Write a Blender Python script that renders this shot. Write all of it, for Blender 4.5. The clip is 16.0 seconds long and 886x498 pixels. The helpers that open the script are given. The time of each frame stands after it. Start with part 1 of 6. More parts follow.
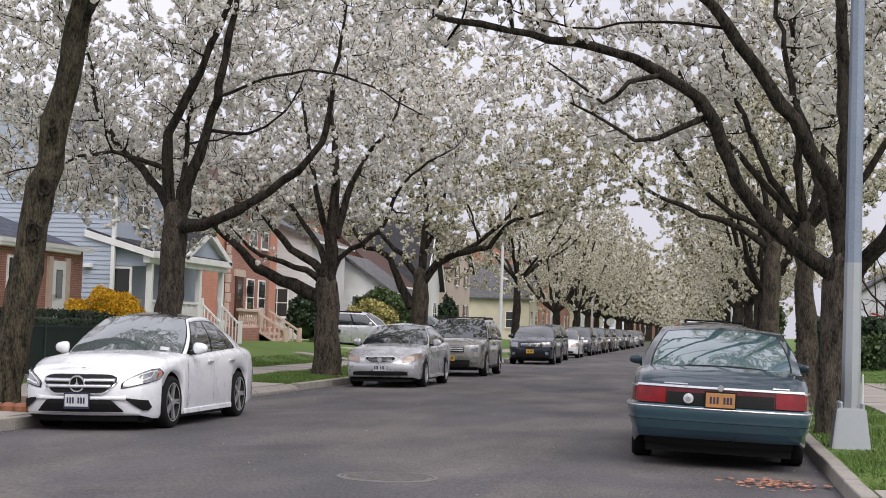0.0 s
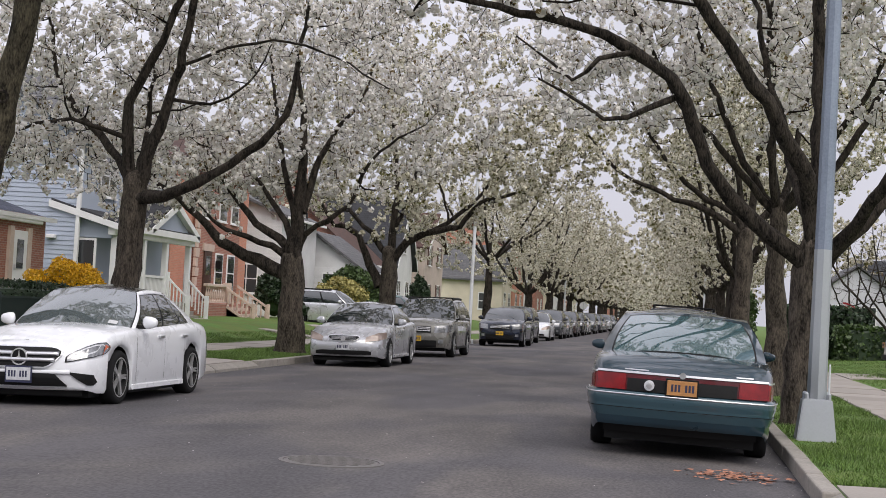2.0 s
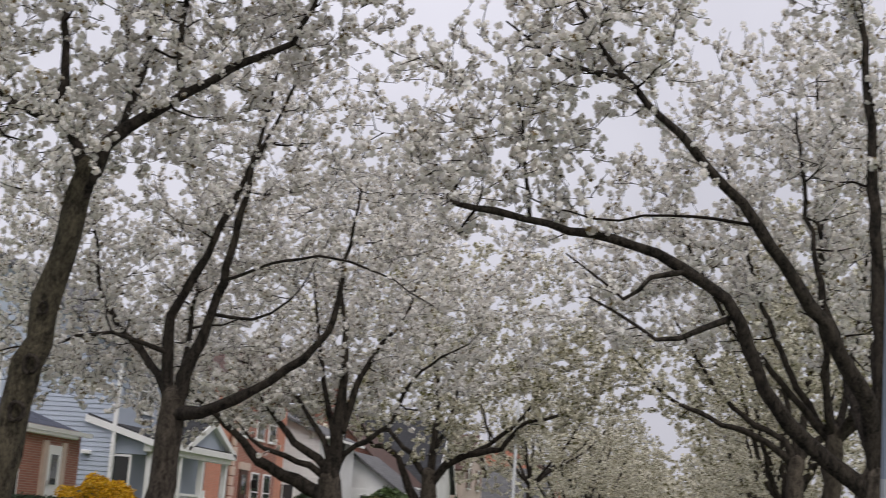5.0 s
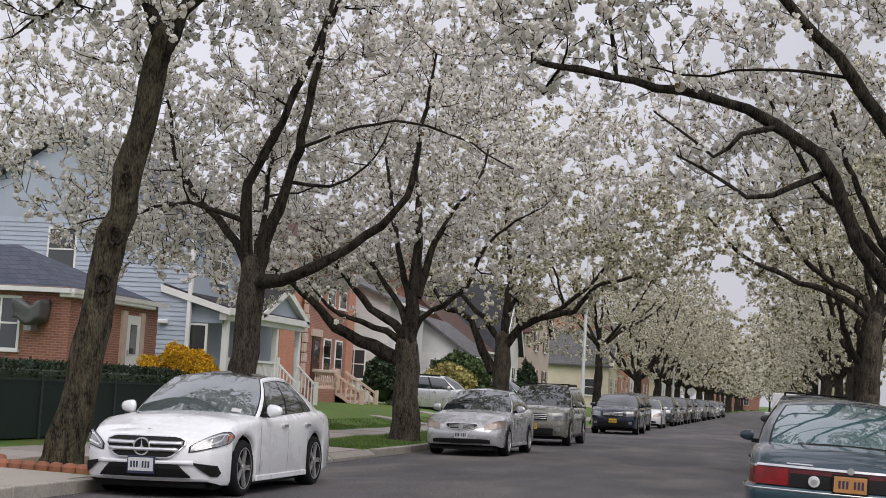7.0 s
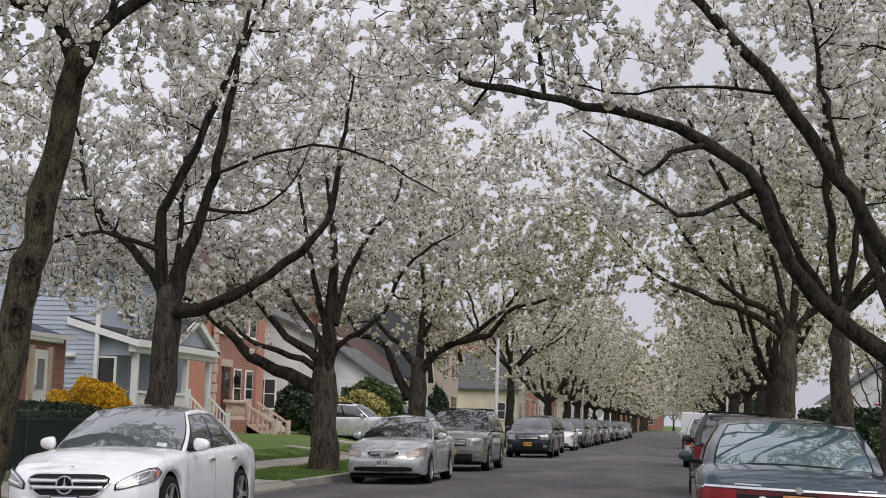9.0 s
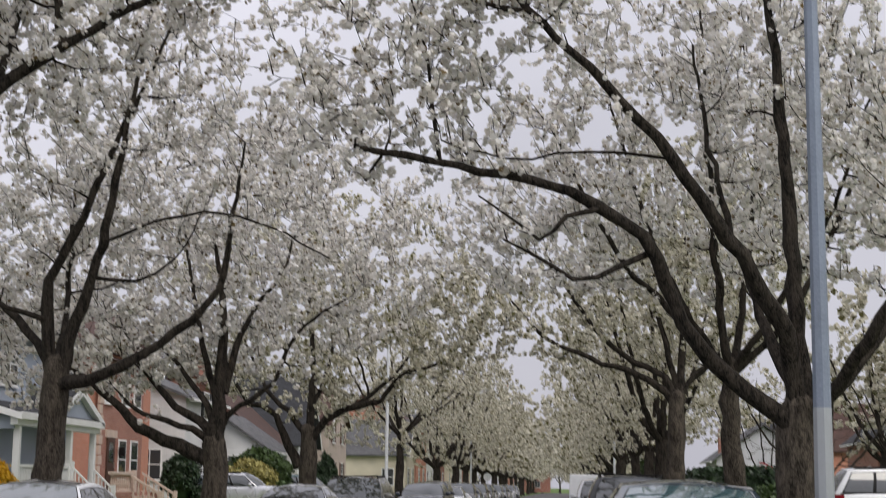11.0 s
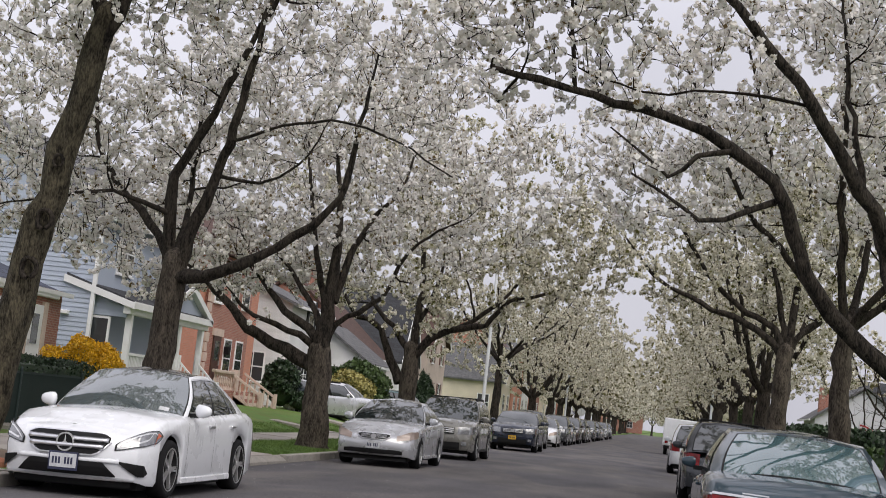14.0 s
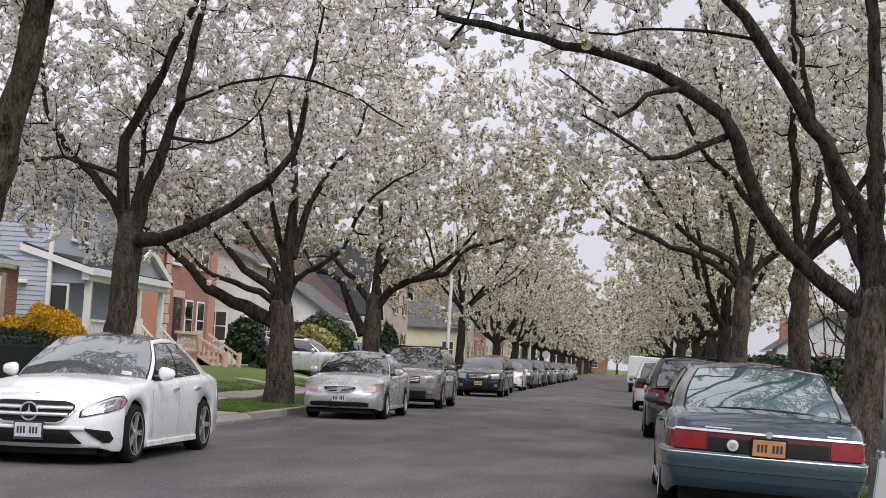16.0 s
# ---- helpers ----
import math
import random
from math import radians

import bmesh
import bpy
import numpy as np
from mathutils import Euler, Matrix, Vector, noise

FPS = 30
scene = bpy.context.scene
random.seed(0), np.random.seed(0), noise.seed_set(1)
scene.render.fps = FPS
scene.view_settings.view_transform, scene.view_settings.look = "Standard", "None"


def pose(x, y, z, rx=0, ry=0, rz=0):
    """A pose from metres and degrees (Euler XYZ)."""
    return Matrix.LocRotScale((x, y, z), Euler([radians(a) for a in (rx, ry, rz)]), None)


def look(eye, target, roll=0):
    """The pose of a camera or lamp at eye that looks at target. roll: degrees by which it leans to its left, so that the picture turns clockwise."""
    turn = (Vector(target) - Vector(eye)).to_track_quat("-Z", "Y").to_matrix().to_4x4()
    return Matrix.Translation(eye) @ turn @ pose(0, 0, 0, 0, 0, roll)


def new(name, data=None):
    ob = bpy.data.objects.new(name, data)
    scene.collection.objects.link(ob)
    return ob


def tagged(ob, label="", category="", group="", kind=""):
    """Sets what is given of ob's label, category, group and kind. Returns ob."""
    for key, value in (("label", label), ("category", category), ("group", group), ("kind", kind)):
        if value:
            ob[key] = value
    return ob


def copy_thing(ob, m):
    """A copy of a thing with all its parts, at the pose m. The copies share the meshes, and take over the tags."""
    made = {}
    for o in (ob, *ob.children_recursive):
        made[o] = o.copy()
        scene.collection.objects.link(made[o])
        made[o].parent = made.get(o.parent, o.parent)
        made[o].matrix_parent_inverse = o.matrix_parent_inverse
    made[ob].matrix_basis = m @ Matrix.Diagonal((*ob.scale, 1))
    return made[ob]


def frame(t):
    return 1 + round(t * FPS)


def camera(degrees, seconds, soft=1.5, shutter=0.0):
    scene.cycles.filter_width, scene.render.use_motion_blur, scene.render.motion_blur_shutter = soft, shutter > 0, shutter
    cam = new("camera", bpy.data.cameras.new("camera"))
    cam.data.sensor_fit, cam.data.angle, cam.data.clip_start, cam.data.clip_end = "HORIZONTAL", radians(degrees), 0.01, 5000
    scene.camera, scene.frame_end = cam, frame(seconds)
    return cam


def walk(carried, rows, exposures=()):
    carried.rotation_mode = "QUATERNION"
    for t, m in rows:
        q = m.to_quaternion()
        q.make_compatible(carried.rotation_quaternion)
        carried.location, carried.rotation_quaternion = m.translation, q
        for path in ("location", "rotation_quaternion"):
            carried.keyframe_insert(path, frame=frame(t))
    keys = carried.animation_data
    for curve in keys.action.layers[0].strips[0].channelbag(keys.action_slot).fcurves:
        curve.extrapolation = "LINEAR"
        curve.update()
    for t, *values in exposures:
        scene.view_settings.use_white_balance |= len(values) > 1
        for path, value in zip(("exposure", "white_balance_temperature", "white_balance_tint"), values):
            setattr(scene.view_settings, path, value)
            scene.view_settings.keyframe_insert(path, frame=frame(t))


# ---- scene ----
# ---- the camera and its way ----
cam = camera(33.1, 16.0, soft=0.6, shutter=0.22)
PATH = [
    (0, (0.488, -2.850, 1.458), (0.143, -0.883, 1.562), 1.90),
    (0.5, (0.590, -2.728, 1.444), (0.249, -0.759, 1.517), 2.00),
    (1, (0.590, -2.571, 1.488), (0.257, -0.600, 1.558), 2.60),
    (1.5, (0.567, -2.429, 1.478), (0.250, -0.456, 1.553), 3.10),
    (2, (0.601, -2.224, 1.461), (0.288, -0.250, 1.540), 3.20),
    (2.5, (0.607, -2.025, 1.477), (0.297, -0.051, 1.554), 3.30),
    (3, (0.464, -1.891, 1.498), (0.180, 0.086, 1.616), 3.40),
    (3.5, (0.404, -1.799, 1.530), (0.120, 0.174, 1.687), 3.20),
    (4, (0.479, -1.752, 1.548), (0.191, 0.202, 1.859), 3.60),
    (4.5, (0.522, -1.822, 1.550), (0.220, 0.108, 1.979), 4.00),
    (5, (0.405, -1.681, 1.479), (0.028, 0.248, 1.848), 4.30),
    (5.2, (0.418, -1.676, 1.496), (-0.056, 0.232, 1.860), 4.70),
    (7.3, (-0.082, -1.352, 1.469), (-0.517, 0.592, 1.646), 2.90),
    (7.5, (-0.148, -1.272, 1.505), (-0.542, 0.680, 1.689), 2.80),
    (8, (-0.319, -1.252, 1.495), (-0.674, 0.704, 1.717), 2.60),
    (8.5, (-0.393, -1.216, 1.491), (-0.739, 0.741, 1.716), 2.70),
    (8.7, (-0.395, -1.151, 1.466), (-0.739, 0.807, 1.690), 2.30),
    (10.8, (-0.557, -1.114, 1.484), (-0.695, 0.864, 1.741), 0.44),
    (11, (-0.573, -1.111, 1.485), (-0.740, 0.857, 1.800), 0.62),
    (11.5, (-0.611, -1.102, 1.489), (-0.822, 0.817, 2.010), 1.59),
    (12, (-0.650, -1.093, 1.494), (-0.917, 0.764, 2.185), 4.12),
    (12.5, (-0.688, -1.085, 1.498), (-0.994, 0.820, 2.026), 5.22),
    (13, (-0.727, -1.076, 1.502), (-1.032, 0.865, 1.873), 6.10),
    (13.5, (-0.735, -1.076, 1.439), (-1.047, 0.880, 1.716), 6.60),
    (14, (-0.739, -1.057, 1.427), (-1.048, 0.907, 1.637), 6.40),
    (14.5, (-0.731, -1.036, 1.422), (-1.037, 0.934, 1.585), 5.50),
    (15, (-0.723, -1.037, 1.432), (-1.019, 0.935, 1.586), 4.80),
    (15.5, (-0.733, -0.976, 1.440), (-1.004, 1.000, 1.591), 4.60),
    (16, (-0.702, -1.073, 1.433), (-0.952, 0.906, 1.580), 3.40),
]
walk(cam, [(t, look(eye, target, roll)) for t, eye, target, roll in PATH],
     exposures=[(0, 0.14, 6550, 10), (0.5, 0.32, 6550, 10), (1.0, 0.34, 6500, 10), (1.5, 0.12, 6500, 10), (2.0, 0.02, 6550, 10), (3.0, 0.09, 6550, 10), (3.5, -0.08, 6500, 10), (4.5, -0.32, 6500, 10), (5.2, -0.2, 6600, 10), (7.3, -0.14, 6600, 9), (8.7, -0.14, 6600, 9), (10.8, -0.2, 6600, 9), (11.5, -0.35, 6450, 10), (12, -0.66, 6350, 10), (12.5, -0.9, 6400, 10), (13, -0.4, 6600, 9), (13.6, 0.0, 6600, 9), (14, -0.06, 6600, 9), (14.5, 0.08, 6600, 9), (15.5, 0.18, 6600, 10), (16, 0.12, 6650, 10)])

# ---- sky and light: bright overcast ----
SUN_EL, SUN_AZ = radians(48), radians(145)
world = bpy.data.worlds.new("overcast_sky")
scene.world = world
world.use_nodes = True
wn, wl = world.node_tree.nodes, world.node_tree.links
bg = wn["Background"]
sky = wn.new("ShaderNodeTexSky")
sky.sky_type, sky.sun_disc, sky.sun_elevation, sky.sun_rotation = "NISHITA", False, SUN_EL, SUN_AZ
sky.dust_density, sky.ozone_density = 4.0, 1.0
hsv = wn.new("ShaderNodeHueSaturation")
hsv.inputs["Saturation"].default_value = 0.22
wl.new(sky.outputs[0], hsv.inputs["Color"])
tcw, nzw, rampw, mixw = wn.new("ShaderNodeTexCoord"), wn.new("ShaderNodeTexNoise"), wn.new("ShaderNodeValToRGB"), wn.new("ShaderNodeMixRGB")
nzw.inputs["Scale"].default_value, nzw.inputs["Detail"].default_value = 2.2, 5
rampw.color_ramp.elements[0].color = (6.3, 6.25, 7.2, 1)
rampw.color_ramp.elements[1].color = (8.8, 8.7, 9.9, 1)
rampw.color_ramp.elements[0].position, rampw.color_ramp.elements[1].position = 0.35, 0.65
mixw.inputs[0].default_value = 0.75
wl.new(tcw.outputs["Generated"], nzw.inputs["Vector"])
wl.new(nzw.outputs[0], rampw.inputs[0])
wl.new(hsv.outputs[0], mixw.inputs[1])
wl.new(rampw.outputs[0], mixw.inputs[2])
# an overcast sky is brighter overhead than at the horizon
sepw, mapw, mulw = wn.new("ShaderNodeSeparateXYZ"), wn.new("ShaderNodeMapRange"), wn.new("ShaderNodeVectorMath")
mapw.inputs["From Min"].default_value, mapw.inputs["From Max"].default_value = 0.0, 0.8
mapw.inputs["To Min"].default_value, mapw.inputs["To Max"].default_value = 0.88, 1.28
mulw.operation = "SCALE"
wl.new(tcw.outputs["Generated"], sepw.inputs[0])
wl.new(sepw.outputs[2], mapw.inputs["Value"])
wl.new(mixw.outputs[0], mulw.inputs[0])
wl.new(mapw.outputs[0], mulw.inputs["Scale"])
wl.new(mulw.outputs[0], bg.inputs[0])
bg.inputs[1].default_value = 0.125
sun = new("sun", bpy.data.lights.new("sun", "SUN"))
sun.data.energy, sun.data.angle, sun.data.color = 1.5, radians(40), (1.0, 0.94, 0.86)
sun.matrix_world = look((0, 0, 30), Vector((0, 0, 30)) - Vector((math.sin(SUN_AZ) * math.cos(SUN_EL), math.cos(SUN_AZ) * math.cos(SUN_EL), math.sin(SUN_EL))))


# ---- materials ----
def material(name, base, rough=0.6, metal=0.0, dark=None, scale=8.0, fine=60.0, bump=0.2, spread=0.5, coat=0.0, island=0.0, obj=0.0, spec=0.5, stretch=None, bumpd=0.01):
    """Two scales of noise between two colours, relief, gloss that varies."""
    m = bpy.data.materials.new(name)
    m.use_nodes = True
    n, l = m.node_tree.nodes, m.node_tree.links
    b = n["Principled BSDF"]
    dark = dark or tuple(c * 0.72 for c in base)
    tc = n.new("ShaderNodeTexCoord")
    mp = n.new("ShaderNodeMapping")
    if stretch:
        mp.inputs["Scale"].default_value = stretch
    l.new(tc.outputs["Object"], mp.inputs["Vector"])
    n1, n2 = n.new("ShaderNodeTexNoise"), n.new("ShaderNodeTexNoise")
    n1.inputs["Scale"].default_value, n1.inputs["Detail"].default_value = scale, 6
    n2.inputs["Scale"].default_value, n2.inputs["Detail"].default_value = fine, 4
    l.new(mp.outputs[0], n1.inputs["Vector"])
    l.new(mp.outputs[0], n2.inputs["Vector"])
    add = n.new("ShaderNodeMath")
    add.operation = "MULTIPLY_ADD"
    add.inputs[1].default_value = 0.5
    l.new(n2.outputs[0], add.inputs[0])
    half = n.new("ShaderNodeMath")
    half.operation = "MULTIPLY"
    half.inputs[1].default_value = 0.5
    l.new(n1.outputs[0], half.inputs[0])
    l.new(half.outputs[0], add.inputs[2])
    ramp = n.new("ShaderNodeValToRGB")
    ramp.color_ramp.elements[0].position, ramp.color_ramp.elements[1].position = 0.5 - spread * 0.3, 0.5 + spread * 0.3
    ramp.color_ramp.elements[0].color, ramp.color_ramp.elements[1].color = (*dark, 1), (*base, 1)
    l.new(add.outputs[0], ramp.inputs[0])
    colour = ramp.outputs[0]
    for amount, kind in ((island, "ShaderNodeNewGeometry"), (obj, "ShaderNodeObjectInfo")):
        if amount:
            g = n.new(kind)
            hs = n.new("ShaderNodeHueSaturation")
            mr = n.new("ShaderNodeMapRange")
            mr.inputs["To Min"].default_value, mr.inputs["To Max"].default_value = 1 - amount, 1 + amount
            l.new(g.outputs["Random Per Island" if kind.endswith("Geometry") else "Random"], mr.inputs["Value"])
            l.new(mr.outputs[0], hs.inputs["Value"])
            l.new(colour, hs.inputs["Color"])
            colour = hs.outputs[0]
    l.new(colour, b.inputs["Base Color"])
    b.inputs["Metallic"].default_value = metal
    b.inputs["Specular IOR Level"].default_value = spec
    if coat:
        b.inputs["Coat Weight"].default_value, b.inputs["Coat Roughness"].default_value = coat, 0.04
    rr = n.new("ShaderNodeMapRange")
    rr.inputs["To Min"].default_value, rr.inputs["To Max"].default_value = max(0.02, rough - 0.08), min(1, rough + 0.08)
    l.new(n1.outputs[0], rr.inputs["Value"])
    l.new(rr.outputs[0], b.inputs["Roughness"])
    if bump:
        bp = n.new("ShaderNodeBump")
        bp.inputs["Strength"].default_value, bp.inputs["Distance"].default_value = bump, bumpd
        l.new(add.outputs[0], bp.inputs["Height"])
        l.new(bp.outputs[0], b.inputs["Normal"])
    return m


def petal_material(name, white, cream, leaf, leaf_share):
    m = bpy.data.materials.new(name)
    m.use_nodes = True
    n, l = m.node_tree.nodes, m.node_tree.links
    n.remove(n["Principled BSDF"])
    g, ramp = n.new("ShaderNodeNewGeometry"), n.new("ShaderNodeValToRGB")
    cr = ramp.color_ramp
    cr.interpolation = "LINEAR"
    cr.elements[0].color, cr.elements[0].position = (*leaf, 1), leaf_share
    cr.elements[1].color, cr.elements[1].position = (*white, 1), 0.75
    e = cr.elements.new(leaf_share + 0.02)
    e.color = (*cream, 1)
    e = cr.elements.new(1.0)
    e.color = (*white, 1)
    l.new(g.outputs["Random Per Island"], ramp.inputs[0])
    d, t, mix = n.new("ShaderNodeBsdfDiffuse"), n.new("ShaderNodeBsdfTranslucent"), n.new("ShaderNodeMixShader")
    l.new(ramp.outputs[0], d.inputs[0])
    l.new(ramp.outputs[0], t.inputs[0])
    mix.inputs[0].default_value = 0.36
    l.new(d.outputs[0], mix.inputs[1])
    l.new(t.outputs[0], mix.inputs[2])
    l.new(mix.outputs[0], n["Material Output"].inputs[0])
    return m


def glass_material(name, tint, alpha=0.75):
    """Tinted car or house glass: a glossy dark pane that lets some of the inside through."""
    m = bpy.data.materials.new(name)
    m.use_nodes = True
    b = m.node_tree.nodes["Principled BSDF"]
    b.inputs["Base Color"].default_value = (*tint, 1)
    b.inputs["Roughness"].default_value = 0.03
    b.inputs["IOR"].default_value = 1.5 + alpha
    b.inputs["Coat Weight"].default_value = 0.6
    b.inputs["Coat Roughness"].default_value = 0.02
    return m


BARK = material("pear_bark", (0.058, 0.048, 0.039), 0.95, dark=(0.005, 0.004, 0.0035), scale=11, fine=48, bump=1.0, spread=0.34, stretch=(1, 1, 0.3), bumpd=0.06, spec=0.2)
BARK_PALE = material("mossy_bark", (0.098, 0.085, 0.058), 0.95, dark=(0.012, 0.010, 0.007), scale=10, fine=48, bump=1.0, spread=0.36, stretch=(1, 1, 0.35), bumpd=0.06, spec=0.2)
# same bark in paler colours, for the trunks below the limbs
BARK_TRUNK = material("paler_trunk_bark", (0.120, 0.100, 0.080), 0.95, dark=(0.016, 0.013, 0.010), scale=11, fine=48, bump=1.0, spread=0.40, stretch=(1, 1, 0.3), bumpd=0.06, spec=0.2)
TWIG = material("dark_twigs", (0.022, 0.016, 0.012), 0.9, dark=(0.008, 0.006, 0.005), scale=6, fine=40, bump=0, spec=0.15)
PETAL = petal_material("white_petals", (0.90, 0.88, 0.865), (0.77, 0.73, 0.67), (0.19, 0.14, 0.07), 0.05)
PETAL_GREEN = petal_material("petals_with_young_leaves", (0.80, 0.77, 0.68), (0.58, 0.54, 0.41), (0.16, 0.155, 0.055), 0.14)
PETAL_LEAFY = petal_material("cream_petals_among_leaves", (0.77, 0.74, 0.645), (0.56, 0.52, 0.40), (0.16, 0.15, 0.065), 0.18)
ASPHALT = material("worn_asphalt", (0.125, 0.117, 0.117), 0.85, dark=(0.056, 0.053, 0.055), scale=0.9, fine=38, bump=0.7, spread=0.36, stretch=(1, 0.35, 1))


def weather(m, scale, low, high, stretch):
    """Broad worn patches over a finished material: repairs and traffic film with soft edges."""
    n, l = m.node_tree.nodes, m.node_tree.links
    b = n["Principled BSDF"]
    old = b.inputs["Base Color"].links[0].from_socket
    tc, mp, nz, rp, mx = (n.new(k) for k in ("ShaderNodeTexCoord", "ShaderNodeMapping", "ShaderNodeTexNoise", "ShaderNodeValToRGB", "ShaderNodeMixRGB"))
    mp.inputs["Scale"].default_value = stretch
    nz.inputs["Scale"].default_value, nz.inputs["Detail"].default_value, nz.inputs["Distortion"].default_value = scale, 3, 0.6
    rp.color_ramp.elements[0].position, rp.color_ramp.elements[1].position = 0.44, 0.58
    rp.color_ramp.elements[0].color, rp.color_ramp.elements[1].color = (*low, 1), (*high, 1)
    mx.blend_type, mx.inputs[0].default_value = "MULTIPLY", 1.0
    l.new(tc.outputs["Object"], mp.inputs[0])
    l.new(mp.outputs[0], nz.inputs["Vector"])
    l.new(nz.outputs[0], rp.inputs[0])
    l.new(old, mx.inputs[1])
    l.new(rp.outputs[0], mx.inputs[2])
    l.new(mx.outputs[0], b.inputs["Base Color"])


weather(ASPHALT, 0.45, (0.80, 0.80, 0.85), (1.16, 1.12, 1.06), (1.0, 0.45, 1.0))
CONCRETE = material("pavement_concrete", (0.37, 0.335, 0.30), 0.9, dark=(0.27, 0.245, 0.22), scale=1.3, fine=40, bump=0.25, spread=0.8, obj=0.12)
KERB = material("kerb_concrete", (0.42, 0.385, 0.34), 0.9, dark=(0.17, 0.16, 0.145), scale=2.0, fine=30, bump=0.4, spread=0.9, obj=0.12)
LAWN = material("lawn_ground", (0.105, 0.20, 0.028), 0.95, dark=(0.06, 0.125, 0.018), scale=1.2, fine=50, bump=0.8, spread=0.9)
weather(LAWN, 1.1, (1.2, 0.88, 0.95), (1.0, 1.05, 1.0), (1, 1, 1))
GRASS = material("grass_blades", (0.125, 0.205, 0.036), 0.7, dark=(0.055, 0.10, 0.018), scale=2, fine=30, bump=0, island=0.35)


# ---- building helpers ----
def mesh_of(name, verts, faces, mats, smooth=False, mat_ids=None):
    me = bpy.data.meshes.new(name)
    me.from_pydata([tuple(v) for v in verts], [], [tuple(f) for f in faces])
    for m in (mats if isinstance(mats, (list, tuple)) else [mats]):
        me.materials.append(m)
    if mat_ids is not None:
        me.polygons.foreach_set("material_index", mat_ids)
    if smooth:
        me.polygons.foreach_set("use_smooth", [True] * len(me.polygons))
    me.update()
    return me


def part(name, bm, mat, parent, label="", smooth=False):
    """Links a bmesh, or a finished mesh, as one object under its thing."""
    if isinstance(bm, bpy.types.Mesh):
        me = bm
    else:
        me = bpy.data.meshes.new(name)
        bm.normal_update()
        bm.to_mesh(me)
        bm.free()
        me.materials.append(mat)
        if smooth:
            me.polygons.foreach_set("use_smooth", [True] * len(me.polygons))
    ob = new(name, me)
    ob.parent = parent
    return tagged(ob, label=label) if label else ob


def thing(name, label, category, m=None, group="", kind=""):
    ob = new(name)
    ob.empty_display_size = 0.2
    if m is not None:
        ob.matrix_world = m
    return tagged(ob, label, category, group, kind)


def box(x0, x1, y0, y1, z0, z1, bevel=0.0, bm=None):
    own = bm or bmesh.new()
    g = bmesh.ops.create_cube(own, size=1.0)
    for v in g["verts"]:
        v.co = Vector((x0 + (v.co.x + 0.5) * (x1 - x0), y0 + (v.co.y + 0.5) * (y1 - y0), z0 + (v.co.z + 0.5) * (z1 - z0)))
    if bevel:
        es = list({e for v in g["verts"] for e in v.link_edges})
        bmesh.ops.bevel(own, geom=es, offset=bevel, segments=2, affect="EDGES", profile=0.5)
    return own


def prism(poly, a0, a1, axis="x", bm=None):
    """A closed prism of a 2D outline, drawn out along an axis: x (outline in y, z), y (x, z) or z (x, y)."""
    own = bm or bmesh.new()
    rings = []
    for a in (a0, a1):
        ring = []
        for p, q in poly:
            co = {"x": (a, p, q), "y": (p, a, q), "z": (p, q, a)}[axis]
            ring.append(own.verts.new(co))
        rings.append(ring)
    n = len(poly)
    for i in range(n):
        own.faces.new((rings[0][i], rings[0][(i + 1) % n], rings[1][(i + 1) % n], rings[1][i]))
    own.faces.new(rings[0][::-1])
    own.faces.new(rings[1])
    bmesh.ops.recalc_face_normals(own, faces=own.faces[:])
    return own


def lathe(profile, sides=16, bm=None, at=(0, 0, 0), axis="z", caps=True):
    """A turned solid from (radius, height) pairs."""
    own = bm or bmesh.new()
    rings = []
    for r, h in profile:
        ring = []
        for i in range(sides):
            a = 2 * math.pi * i / sides
            p = {"z": (r * math.cos(a), r * math.sin(a), h), "x": (h, r * math.cos(a), r * math.sin(a)), "y": (r * math.sin(a), h, r * math.cos(a))}[axis]
            ring.append(own.verts.new((p[0] + at[0], p[1] + at[1], p[2] + at[2])))
        rings.append(ring)
    for a, b in zip(rings, rings[1:]):
        for i in range(sides):
            own.faces.new((a[i], a[(i + 1) % sides], b[(i + 1) % sides], b[i]))
    if caps:
        own.faces.new(rings[0][::-1])
        own.faces.new(rings[-1])
    bmesh.ops.recalc_face_normals(own, faces=own.faces[:])
    return own


